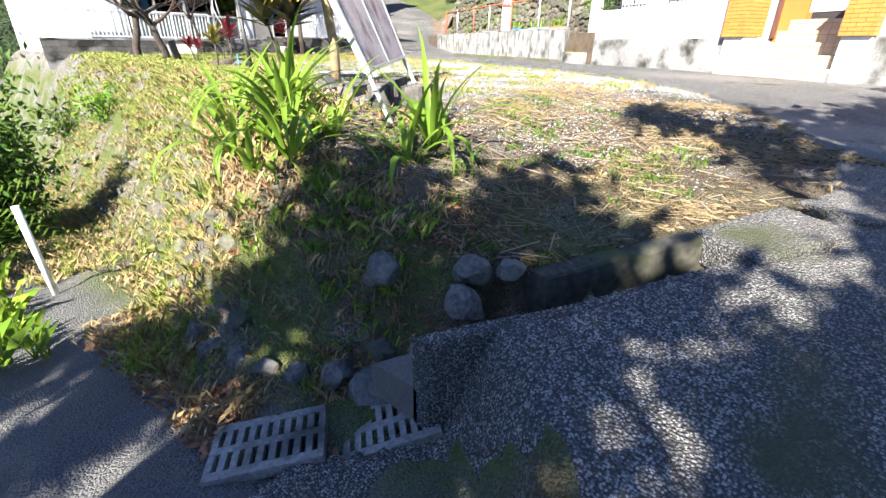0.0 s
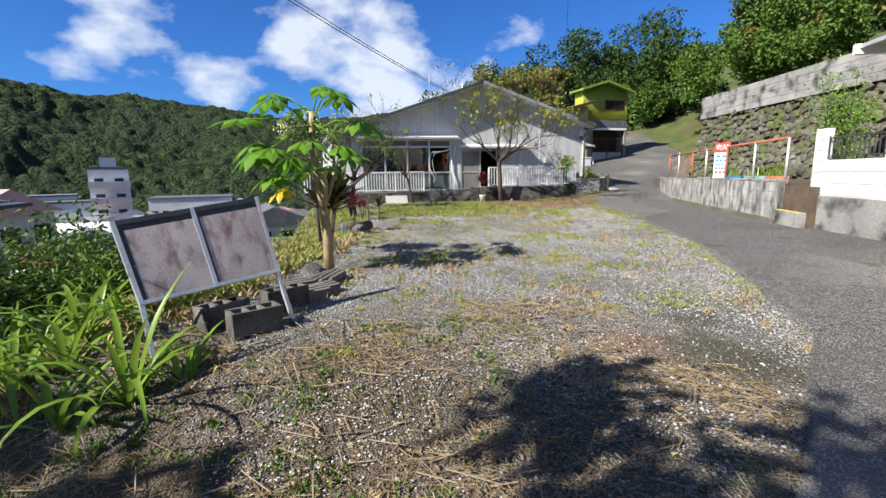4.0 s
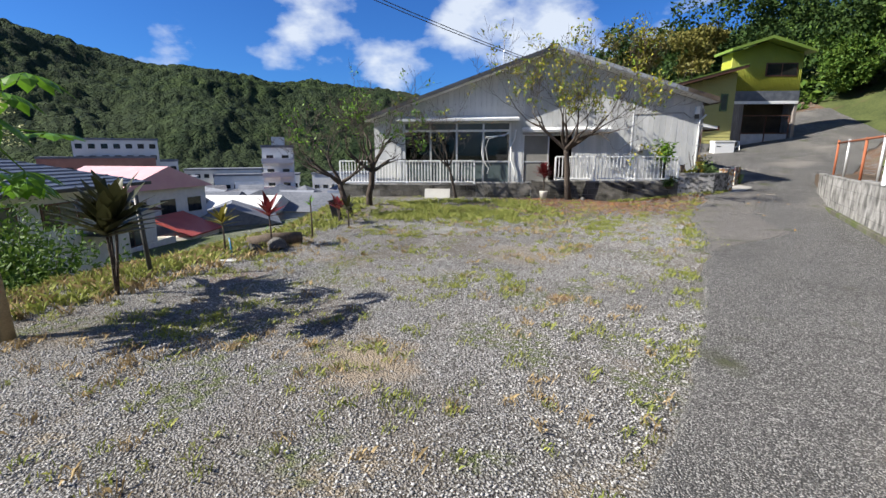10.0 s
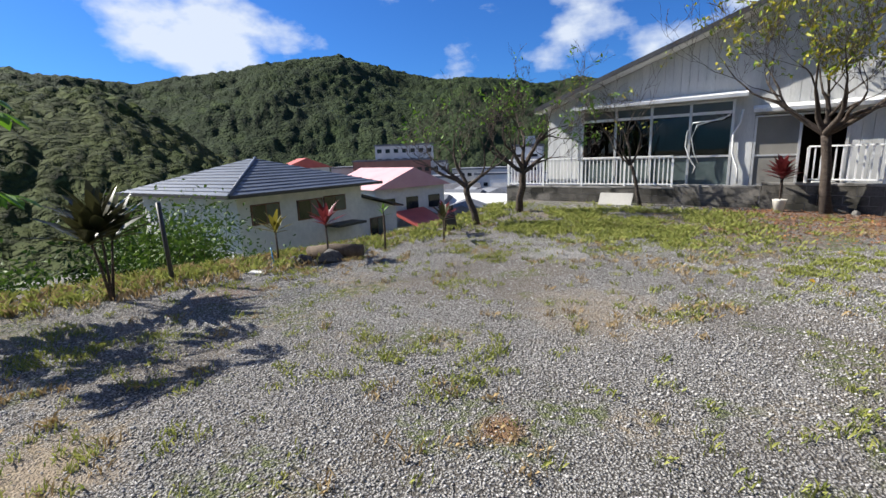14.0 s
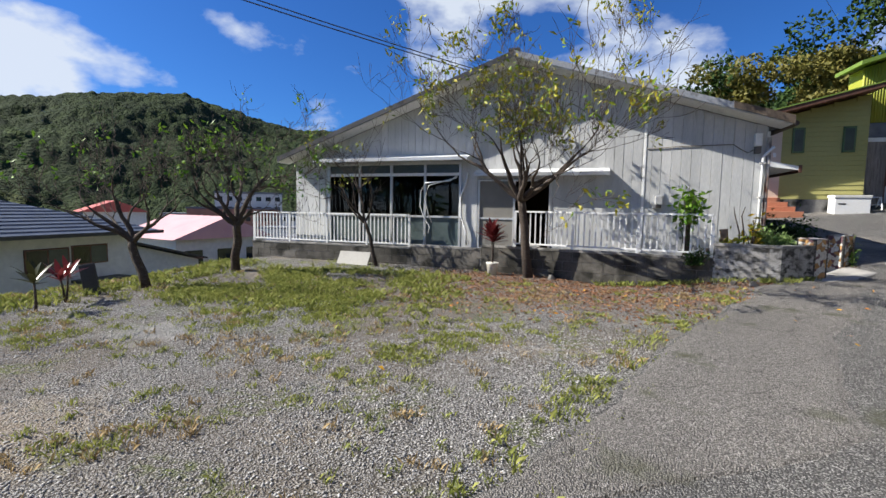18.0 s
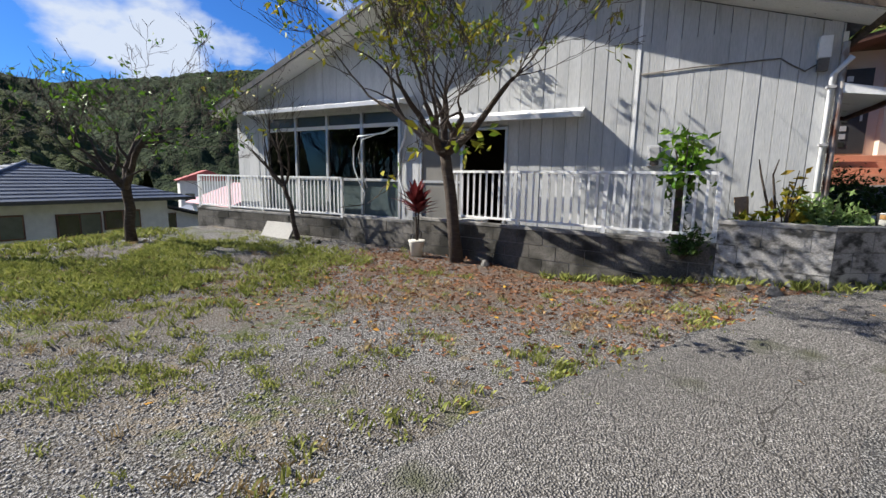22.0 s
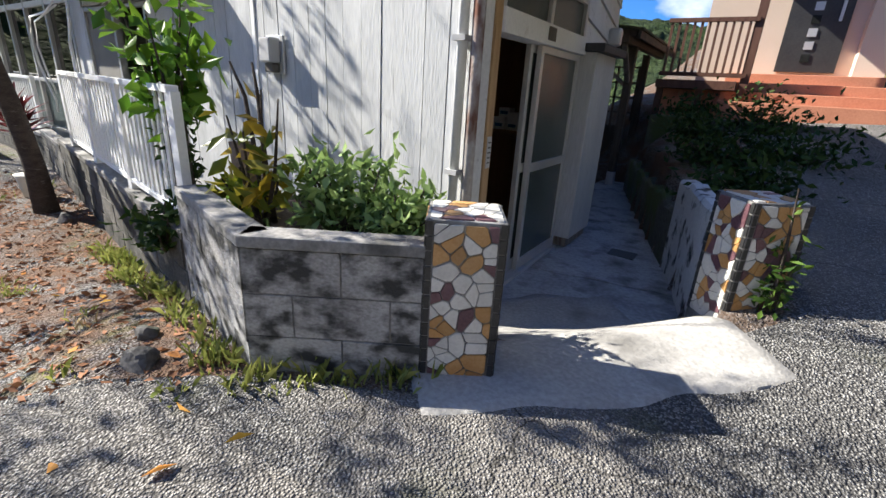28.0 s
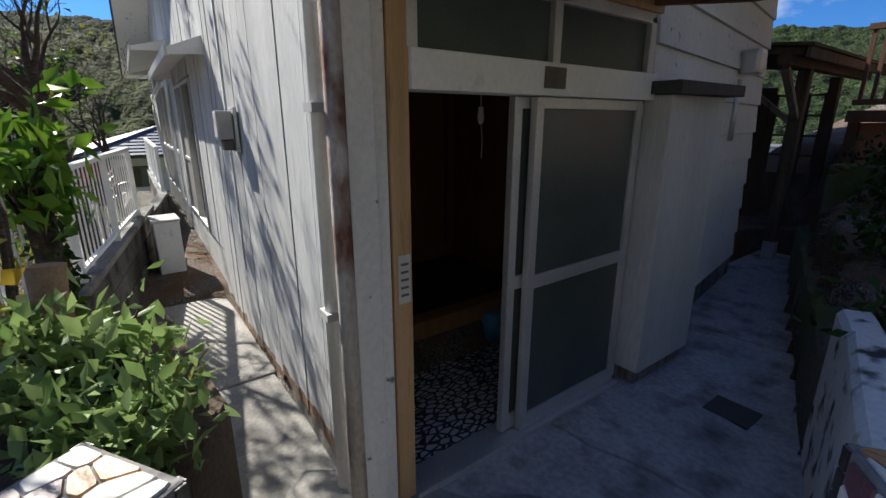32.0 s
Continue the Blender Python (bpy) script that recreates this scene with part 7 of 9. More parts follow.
    for k in range(9):
        a = r.uniform(0, 6.28)
        d = Vector((math.cos(a), math.sin(a), r.uniform(-0.2, 0.9)))
        e = top - Vector((0, 0, 0.25)) + d * r.uniform(0.2, 0.42)
        part("flower_stalk", tube([top - Vector((0, 0, 0.3)), e], [0.008, 0.004], 5), M_STRAP, t)
        c += [tuple(e + Vector((r.uniform(-1, 1), r.uniform(-1, 1), r.uniform(-1, 1))) * 0.09) for q in range(45)]
    v, f = leaf_mesh(c, 5, 0.03, 0.018)
    stuff("flowers", v, f, leafy("pale_flower", (0.55, 0.55, 0.25), (0.68, 0.68, 0.40)), "", "", t)


palmate_tree()


def ti_plant(x, y, h, n, size, mat, seed, label, stems=1, spread=0.0):
    """Bare cane with a rosette of broad upright blades."""
    z = gz(x, y)
    t = thing("ti_plant", (x, y, z), label, "plant", "ti plants along the bank")
    r = random.Random(seed)
    for s in range(stems):
        hh = h * r.uniform(0.75, 1.05)
        a = r.uniform(0, 6.28)
        top = Vector((x + math.cos(a) * spread, y + math.sin(a) * spread, z + hh))
        part("cane", tube([(x, y, z - 0.05), Vector((x, y, z)).lerp(top, 0.5) + Vector((0.01, 0, 0)), top], [0.018, 0.015, 0.012], 6), M_BARK, t)
        for k in range(n):
            a = k * 2.4 + r.uniform(-0.3, 0.3)
            out = Vector((math.cos(a), math.sin(a), 0))
            side = Vector((-out.y, out.x, 0))
            f = k / n
            el = radians(20 + 62 * f)
            b = top - Vector((0, 0, 0.28 * (1 - f) * hh * 0.6))
            d = out * math.cos(el) + Vector((0, 0, math.sin(el)))
            ln = size * r.uniform(0.8, 1.15)
            bm = bmesh.new()
            prev = None
            for i in range(6):
                q = i / 5
                w = size * 0.17 * math.sin(math.pi * min(0.97, 0.12 + q * 0.88)) * 0.75
                p = b + d * ln * q + out * 0.12 * ln * q * q - Vector((0, 0, 0.16 * ln * q * q))
                row = [bm.verts.new(p + side * w), bm.verts.new(p - Vector((0, 0, w * 0.3))), bm.verts.new(p - side * w)]
                if prev:
                    for u in range(2):
                        bm.faces.new((prev[u], prev[u + 1], row[u + 1], row[u])).smooth = True
                prev = row
            part("leaf", bm, mat, t)


ti_plant(3.90, 6.42, 1.05, 20, 0.52, M_TIDARK, 1, "tall dark ti plant with olive and red-edged blades", 3, 0.18)
ti_plant(4.59, 9.06, 0.60, 16, 0.36, M_TIRED, 2, "slender ti plant with a red crown", 1)
ti_plant(4.05, 8.56, 0.66, 14, 0.32, leafy("olive_ti_leaf", (0.12, 0.12, 0.02), (0.24, 0.18, 0.03), 0.3, 0.3), 3, "slender ti plant with yellow-olive blades", 1)
ti_plant(5.45, 11.0, 0.55, 12, 0.32, M_TIDARK, 4, "small dark ti plant", 1)
ti_plant(5.02, 9.9, 0.75, 6, 0.16, M_LEAF, 5, "thin sapling with small green leaves", 1)
ti_plant(5.1, 11.6, 0.4, 10, 0.30, M_TIRED, 6, "low red ti plant on the bank", 2, 0.1)
ti_plant(10.53, 16.33, 0.95, 30, 0.36, M_TIRED, 7, "dark red ti plant in a pale pot by the garden wall", 2, 0.03)


M_SOFTLEAF = leafy("soft_narrow_leaf", (0.13, 0.22, 0.06), (0.30, 0.40, 0.15), 0.5, 0.3)


def leaf_bush(name, at, rx, rz, n, size, mat, seed, label, stems=5, cat="shrub", lift=0.0, group=""):
    """Twigs and leaves in an uneven clump."""
    t = thing(name, at, label, cat, group)
    r = random.Random(seed)
    c = []
    bm = bmesh.new()
    base = Vector(at)
    for k in range(stems):
        a = r.uniform(0, 6.28)
        e = base + Vector((math.cos(a) * rx * r.uniform(0.3, 0.9), math.sin(a) * rx * r.uniform(0.3, 0.9), lift + rz * r.uniform(0.6, 1.9)))
        stem_ = tube([base - Vector((0, 0, 0.04)), base.lerp(e, 0.5) + Vector((r.uniform(-1, 1), r.uniform(-1, 1), 0)) * rx * 0.15, e], [0.014, 0.009, 0.004], 5, cap=False)
        part("stem", stem_, M_BARK, t)
        for q in range(n // stems):
            u = r.random() ** 0.6
            c.append(tuple(base.lerp(e, u if lift == 0 else max(u, 0.35)) + Vector((r.gauss(0, 1), r.gauss(0, 1), r.gauss(0, 0.8))) * rx * 0.28))
    bm.free()
    v, f = leaf_mesh(c, seed, size, size * 0.42, 0.15)
    v[:, 2] = np.maximum(v[:, 2], at[2] + 0.005)
    stuff("leaves", v, f, mat, "", "", t)
    return t


# the leafy small tree at the railing's end, ivy at its foot
st = leaf_bush("sapling", (14.18, 16.12, 2.1), 0.30, 0.36, 230, 0.15, M_LEAF, 51, "leafy sapling with ivy on its stem behind the railing", 9, "tree", 0.22)
part("trunk", tube([(14.2, 16.14, 1.4), (14.16, 16.13, 1.9), (14.18, 16.12, 2.3), (14.18, 16.12, 2.45)], [0.075, 0.065, 0.06, 0.03], 10), M_BARK, st)
leaf_bush("ivy", (14.25, 15.92, 1.5), 0.22, 0.16, 400, 0.08, M_FOREST, 52, "dark ivy spilling over the garden wall", 9, "ivy")
leaf_bush("ivy", (14.17, 16.12, 1.75), 0.11, 0.36, 320, 0.07, M_FOREST, 59, "dark ivy climbing the sapling", 7, "ivy")
leaf_bush("shrub", (15.50, 16.22, 1.78), 0.26, 0.20, 800, 0.085, M_SOFTLEAF, 53, "low green shrub filling the planter", 12)
leaf_bush("shrub", (15.76, 16.34, 1.78), 0.20, 0.14, 600, 0.08, M_SOFTLEAF, 54, "soft pale green shrub in the planter", 12)
leaf_bush("croton", (15.16, 15.98, 1.78), 0.17, 0.34, 70, 0.13, leafy("croton_leaf", (0.06, 0.14, 0.02), (0.42, 0.28, 0.03), 0.35), 55, "croton with green and yellow leaves in the planter", 7, "shrub", 0.1)
leaf_bush("shrub", (14.9, 16.05, 1.78), 0.22, 0.12, 160, 0.11, M_LEAFY, 56, "small yellowing plant in the planter", 6)
strap_clump("spider_plant", (15.55, 16.45, 1.78), 16, 0.32, 0.022, 57, "tuft of narrow green leaves in the planter", M_GRASS, "plant", "")
M_CUTWOOD = surf("old_stump_wood", (0.20, 0.13, 0.08), (0.32, 0.22, 0.14), 6, 60, 0.9, 0.5)
stump = thing("stump", (14.80, 16.16, 1.78), "cut brown stump sprouting in the planter", "stump")
part("wood", tube([(14.80, 16.16, 1.7), (14.79, 16.15, 2.0), (14.77, 16.16, 2.16)], [0.075, 0.065, 0.07], 10), M_CUTWOOD, stump)
for i, dx in enumerate((0.0, 0.07)):
    part("dry_shoot", tube([(15.02 + dx, 16.1, 1.75), (15.0 + dx, 16.08, 2.1), (14.92 + dx * 1.5, 16.1, 2.4), (14.88 + dx * 2.5, 16.06, 2.56)], [0.016, 0.013, 0.01, 0.005], 6), M_BARK, stump)

# green mass on the slope beside the lot
for i, (x, y, rx, rz, n, sz, mt) in enumerate(((-1.5, 7.0, 0.9, 0.95, 2200, 0.14, M_FOREST2), (-0.3, 9.0, 0.9, 1.5, 3000, 0.13, M_FOREST2), (-0.35, 7.3, 0.6, 0.85, 1900, 0.12, M_FOREST2), (-1.1, 9.9, 1.3, 1.75, 3800, 0.14, M_FOREST2), (-2.0, 9.1, 1.1, 1.7, 3000, 0.14, M_FOREST2), (-2.5, 10.9, 1.4, 1.8, 3200, 0.15, M_FOREST2), (-0.2, 11.6, 1.0, 0.9, 1800, 0.14, M_FOREST2), (-2.6, 9.0, 1.6, 1.2, 1600, 0.2, M_FOREST), (-5.0, 10.5, 1.8, 1.3, 1600, 0.22, M_FOREST), (0.6, 8.9, 0.9, 1.45, 4200, 0.13, M_FOREST2), (0.95, 10.0, 0.6, 1.1, 2200, 0.12, M_FOREST2), (3.3, 12.3, 0.6, 0.4, 500, 0.12, M_LEAF), (3.0, 14.2, 0.7, 0.4, 600, 0.12, M_FOREST2), (-2.6, 6.6, 1.2, 1.0, 1400, 0.18, M_FOREST2))):
    leaf_bush("bush", (x, y, gz(x, y) - 0.1), rx, rz, n, sz, mt, 200 + i, "dense green bush on the slope below the lot", 16, "bush", 0.0, "bushes on the slope")


def fern_palm(x, y, seed):
    z = gz(x, y)
    t = thing("palm", (x, y, z), "young feathery palm on the slope", "palm")
    r = random.Random(seed)
    for k in range(22):
        a = r.uniform(0, 6.28)
        out = Vector((math.cos(a), math.sin(a), 0))
        side = Vector((-out.y, out.x, 0))
        el = r.uniform(0.5, 1.3)
        ln = r.uniform(1.0, 1.7)
        bm = bmesh.new()
        p = Vector((x, y, z + 0.3))
        ang = el
        for i in range(16):
            d = out * math.cos(ang) + Vector((0, 0, math.sin(ang)))
            q = p + d * ln / 16
            for sgn in (-1, 1):
                w = 0.30 * math.sin(math.pi * (0.1 + 0.85 * i / 16))
                e = q + side * sgn * w + d * 0.06 - Vector((0, 0, 0.06))
                bm.faces.new([bm.verts.new(v) for v in (q - d * 0.012, q + d * 0.02, e)])
            p = q
            ang -= 0.09
        part("frond", bm, M_FOREST2, t)


fern_palm(0.3, 8.6, 4)
fern_palm(-1.3, 6.6, 5)

# ---- woods above the stone bank ----
def woods(name, spots, seed, mat, label, per=2600, size=0.3):
    rr = np.random.default_rng(seed)
    cs = []
    for x, y, z, rad, hh in spots:
        k = 14
        for q in range(k):
            a, u = rr.uniform(0, 6.28), rr.uniform(0.2, 1.0)
            c = np.array((x + math.cos(a) * rad * u, y + math.sin(a) * rad * u, z + rr.uniform(-0.2, 1.0) * hh))
            n = per // k
            d = rr.normal(size=(n, 3))
            d /= np.linalg.norm(d, axis=1, keepdims=True)
            cs.append(c + d * rad * 0.42 * rr.uniform(0.6, 1.0, (n, 1)) * np.array((1, 1, 0.75)))
    c = np.concatenate(cs)
    v, f = leaf_mesh(c, seed, size, size * 0.5, 0.0)
    return stuff(name, v, f, mat, label, "woods")


rng = random.Random(12)
slope_v, slope_f = [], []
up_dir = -sn
NA, NB = 50, 26
for i in range(NA + 1):
    for j in range(NB + 1):
        p = SB0 - sd * 26 + sd * (SLN + 34) * i / NA + up_dir * (1.2 + 60.0 * (j / NB) ** 1.5)
        q = 60.0 * (j / NB) ** 1.5
        z = 4.7 + q * 0.36 + 0.6 * noise.noise((p.x * 0.3, p.y * 0.3, 2))
        beyond = (p - SB0).dot(-sd)
        if beyond > 0:
            f = S(beyond / 2.5)
            z = z * (1 - f) + (lot(p.x, p.y) - 0.25 + 0.30 * max(0.0, q - 1.0)) * f
        slope_v.append((p.x, p.y, z))
for i in range(NA):
    for j in range(NB):
        a = i * (NB + 1) + j
        slope_f.append((a, a + NB + 1, a + NB + 2, a + 1))
M_WOODFLOOR = surf("wooded_slope", (0.03, 0.042, 0.013), (0.085, 0.10, 0.032), 0.8, 12, 0.95, 0.6, (0.08, 0.06, 0.035), (0.55, 0.7), 0.6)
hs = stuff("hillside", slope_v, slope_f, M_WOODFLOOR, "steep overgrown slope above the stone bank", "hillside", smooth=True)
hs["kind"] = "structure"
spots1, spots2, spots3 = [], [], []
for k in range(64):
    a, q = rng.uniform(-22, SLN + 6), rng.uniform(3.5, 40)
    if k < 22:
        q = rng.uniform(2.4, 8.0)
    p = SB0 + sd * a + up_dir * (1.2 + q)
    z = 4.7 + q * 0.36
    rad = rng.uniform(1.6, 2.8) if q > 6 else rng.uniform(1.0, 1.8)
    sp_ = (p.x, p.y, z + rad * 0.9, rad, rad * 1.6)
    (spots2 if q < 6 else spots3 if rng.random() < 0.12 else spots1).append(sp_)
woods("woods", spots1, 61, M_FOREST, "dark evergreen trees on the hillside", 2400, 0.34)
woods("thicket", spots2, 62, M_FOREST2, "bright green thicket over the stone bank", 2400, 0.24)
woods("autumn_trees", spots3, 63, M_AUTUMN, "olive-brown trees among the green woods", 2000, 0.34)
# trees behind the two green houses
woods("tree_crowns", [(19.0, 37, 7.6, 2.2, 2.5), (22, 38, 8.4, 2.6, 3), (25.5, 36, 9.0, 2.8, 3), (28, 33, 9.5, 2.8, 3.4), (31, 31, 9.8, 2.6, 3.2), (34, 34, 12, 3, 4)], 64, M_FOREST, "tree crowns behind the green shed", 2400, 0.32)
woods("olive_crown", [(20.6, 36, 8.6, 2.0, 2.0), (23.6, 34, 8.4, 1.6, 2)], 65, M_AUTUMN, "olive tree crown behind the green house", 2400, 0.28)
# shrub behind the white wall
leaf_bush("bush", WM @ Vector((-0.55, 0.75, 1.86)), 0.60, 0.75, 2600, 0.075, M_LEAF, 66, "bright green bush with bare brown stems beside the iron grille", 16, "bush", 0.9)

# more woods filling the hillside to its skyline
far1, far2 = [], []
rng = random.Random(19)
for k in range(120):
    az, dist = rng.uniform(-62, -15), rng.uniform(33, 66)
    x, y = 9 - math.sin(radians(az)) * dist, 7 + math.cos(radians(az)) * dist
    top = lerp_line(az, (-62, -40, -33, -27, -22, -15), (15, 14.5, 14.8, 13.2, 11.6, 9.5))
    z = 2.4 + math.tan(radians(top)) * dist * (0.25 + 0.62 * ((dist - 33) / 33) ** 0.7) - 1.5
    rad = rng.uniform(2.2, 3.6)
    (far2 if rng.random() < 0.16 else far1).append((x, y, z, rad, rad * 1.1))
woods("hill_woods", far1, 67, M_FOREST, "dense dark evergreen woods rising to the skyline", 1500, 0.5)
woods("hill_woods_light", far2, 68, M_FOREST2, "lighter green crowns among the hillside woods", 1500, 0.45)

# the shade trees beside the start, out of sight of the walk
for i, (x, y, hgt, rad) in enumerate(((-6.6, -3.4, 5.6, 1.9), (-4.0, -3.6, 5.2, 1.8), (-8.2, -1.8, 5.0, 1.4), (-5.0, -6.0, 5.8, 1.9), (-2.2, -5.2, 5.0, 1.6), (-8.6, -5.4, 6.2, 1.8), (-2.9, -1.6, 5.2, 1.5), (-0.6, -2.9, 5.2, 1.4), (-6.2, -0.7, 5.3, 1.2), (-7.6, 0.3, 5.0, 1.4), (1.2, -3.6, 5.2, 1.5), (-6.8, -0.6, 4.6, 1.0), (-0.8, -1.5, 5.3, 1.55), (-2.4, -2.8, 5.2, 1.2), (-5.1, -0.1, 5.3, 0.9), (-4.1, 0.0, 5.4, 0.8), (-5.6, 0.7, 5.2, 0.9), (-6.5, 1.2, 5.2, 0.9))):
    z0 = gz(x, y)
    hgt += -z0
    t = thing("roadside_tree", (x, y, z0), "broadleaf roadside tree that shades the start of the lane", "tree", "roadside trees")
    part("trunk", tube([(x, y, z0 - 0.2), (x + 0.1, y, z0 + hgt * 0.5), (x, y + 0.1, z0 + hgt)], [0.16, 0.12, 0.06], 8), M_BARK, t)
    rr = np.random.default_rng(300 + i)
    cs = []
    for q in range(18 if i < 6 else 12 if i == 6 else 15 if i == 12 else 7 if i > 13 else 15):
        c = np.array((x, y, z0 + hgt)) + rr.normal(size=3) * np.array((rad, rad, rad * 0.55)) * 0.62
        d = rr.normal(size=(97, 3))
        cs.append(c + d * (0.24 if i < 6 else 0.17))
    v, f = leaf_mesh(np.concatenate(cs), 310 + i, 0.26, 0.13)
    stuff("crown", v, f, M_FOREST, "", "", t)

# rank growth in the shade behind the court wall
for k, (x, y, rx, rz) in enumerate(((17.1, 19.4, 0.5, 0.16), (16.8, 20.6, 0.5, 0.16), (16.5, 21.8, 0.5, 0.18), (17.5, 20.8, 0.6, 0.16), (17.2, 22.4, 0.6, 0.2), (16.3, 23.2, 0.5, 0.22), (17.0, 23.8, 0.5, 0.25))):
    leaf_bush("undergrowth", (x, y, gz(x, y) - 0.03), rx, rz, 700, 0.10, M_FOREST, 500 + k, "low dark undergrowth beside the sunk court", 14, "bush", 0.0, "undergrowth by the court")
leaf_bush("ivy", (17.38, 17.45, 1.38), 0.12, 0.4, 160, 0.06, M_FOREST2, 520, "ivy creeping up the gate pillar", 6, "ivy")

# ---- the notice board at the lot's corner ----
nb = thing("notice_board", (2.85, 3.4, gz(2.85, 3.4)), "leaning two-panel notice board with faded blank sheets in a metal frame", "notice board")
TL, TR, BR_, BL_ = Vector((2.20, 3.27, 1.885)), Vector((3.16, 3.79, 2.015)), Vector((3.31, 3.57, 1.37)), Vector((2.385, 3.07, 1.30))
bu = (TR - TL).normalized()
bn = bu.cross((BL_ - TL).normalized()).normalized()


def board_pt(u, v, d=0.0):
    return TL.lerp(TR, u).lerp(BL_.lerp(BR_, u), v) + bn * d


def board_quad(u0, u1, v0, v1, d0, d1):
    bm = bmesh.new()
    a = [bm.verts.new(board_pt(u, v, d0)) for u, v in ((u0, v0), (u1, v0), (u1, v1), (u0, v1))]
    b = [bm.verts.new(board_pt(u, v, d1)) for u, v in ((u0, v0), (u1, v0), (u1, v1), (u0, v1))]
    for i in range(4):
        bm.faces.new((a[i], a[(i + 1) % 4], b[(i + 1) % 4], b[i]))
    bm.faces.new(a[::-1])
    bm.faces.new(b)
    bmesh.ops.recalc_face_normals(bm, faces=bm.faces[:])
    return bm


part("backing", board_quad(0.01, 0.99, 0.01, 0.99, -0.015, 0.015), M_BLACK, nb)
for u0, u1 in ((0.04, 0.49), (0.52, 0.97)):
    part("sheet", board_quad(u0 + 0.015, u1, 0.13, 0.95, 0.016, 0.020), M_SIGN, nb, "faded reddish-grey sheet")
    part("sheet", board_quad(u0 + 0.015, u1, 0.13, 0.95, -0.020, -0.016), M_SIGN, nb)
for u in (0.0, 0.49, 0.975):
    part("frame_upright", board_quad(u, u + 0.028, 0.0, 1.0, -0.026, 0.026), M_ALU, nb)
part("frame_bottom", board_quad(0.028, 0.975, 0.955, 1.0, -0.024, 0.024), M_ALU, nb)
part("frame_top", board_quad(0.028, 0.975, 0.0, 0.06, -0.024, 0.024), M_BLACK, nb)
for u, foot in ((0.985, (3.43, 3.36, gz(3.43, 3.36))), (0.015, (2.50, 2.88, gz(2.50, 2.88)))):
    part("leg", beam(board_pt(u, 0.98), Vector(foot) - Vector((0, 0, 0.1)), 0.03, 0.03), M_ALU, nb)


def concrete_block(x, y, ang, label="grey hollow concrete block lying on the ground", dz=0.0):
    z = gz(x, y) + dz
    t = thing("concrete_block", (x, y, z), label, "block", "loose concrete blocks")
    m = Matrix.Translation((x, y, z)) @ Matrix.Rotation(radians(ang), 4, "Z")
    for y0, y1 in ((-0.095, -0.065), (0.065, 0.095)):
        part("face_shell", box(-0.195, 0.195, y0, y1, 0, 0.19, 0.006, m=m), M_BLOCK, t)
    for x0 in (-0.195, -0.077, 0.042, 0.165):
        part("web", box(x0, x0 + 0.03, -0.064, 0.064, 0, 0.186, m=m), M_BLOCK, t)
    return t


concrete_block(3.12, 3.22, 24)
concrete_block(2.86, 3.42, 40)
concrete_block(3.34, 3.74, 30)
for x, y, a in ((3.55, 3.98, 30), (3.66, 4.12, 34), (3.72, 4.60, 58), (3.82, 4.66, 62), (3.42, 4.42, 20)):
    z = gz(x, y)
    t = thing("kerb_block", (x, y, z), "dark weathered ribbed concrete edging block", "kerb block", "edging blocks")
    m = Matrix.Translation((x, y, z)) @ Matrix.Rotation(radians(a), 4, "Z") @ Matrix.Rotation(radians(8), 4, "X")
    part("body", box(-0.20, 0.20, -0.09, 0.09, -0.03, 0.075, 0.012, m=m), M_GROUT, t)
    for k in range(3):
        part("rib", box(-0.20, 0.20, -0.085 + k * 0.06, -0.045 + k * 0.06, 0.076, 0.10, 0.006, m=m), M_GROUT, t)


def rock(x, y, s, seed, mat=None, dz=0.0, label="rough grey rock lying by the drain", flat=0.75, name="rock", group="loose rocks"):
    r = random.Random(seed)
    bm = bmesh.new()
    bmesh.ops.create_icosphere(bm, subdivisions=3, radius=s)
    sc = Vector((r.uniform(0.8, 1.25), r.uniform(0.8, 1.25), flat * r.uniform(0.8, 1.1)))
    off = r.uniform(0, 50)
    for v in bm.verts:
        n = v.co.normalized()
        k = 1 + 0.35 * noise.noise(n * 1.3 + Vector((off, 0, 0))) + 0.12 * noise.noise(n * 4 + Vector((0, off, 0)))
        v.co = Vector((v.co.x * sc.x, v.co.y * sc.y, v.co.z * sc.z)) * k
    for q in range(11):
        n = Vector((r.uniform(-1, 1), r.uniform(-1, 1), r.uniform(-0.3, 1))).normalized()
        cut_ = s * r.uniform(0.48, 0.75)
        for v in bm.verts:
            d = v.co.dot(n) - cut_
            if d > 0:
                v.co -= n * d
    z = gz(x, y) + s * flat * 0.35 + dz
    bmesh.ops.transform(bm, matrix=Matrix.Translation((x, y, z)), verts=bm.verts[:])
    ob = part(name, bm, mat or M_ROCK)
    return tagged(ob, label, "rock", group)


for i, (x, y, s) in enumerate(((1.22, 1.86, 0.15), (1.52, 1.50, 0.10), (1.16, 2.12, 0.13), (1.62, 1.55, 0.09), (1.42, 1.72, 0.08), (1.06, 2.34, 0.11), (1.36, 1.96, 0.09), (0.98, 2.55, 0.10), (0.94, 2.8, 0.11), (0.92, 3.05, 0.11), (0.95, 3.35, 0.12), (1.50, 2.06, 0.12), (1.72, 1.40, 0.07))):
    rock(x, y, s * 1.15, 400 + i)
for i, (x, y, s) in enumerate(((3.62, 5.12, 0.17), (4.45, 8.75, 0.14), (4.7, 9.0, 0.2), (4.35, 8.6, 0.13), (11.75, 16.2, 0.09), (8.35, 16.45, 0.08), (15.05, 15.4, 0.09), (14.8, 15.52, 0.07))):
    rock(x, y, s, 430 + i, label="dark rounded rock at the edge of the lot")

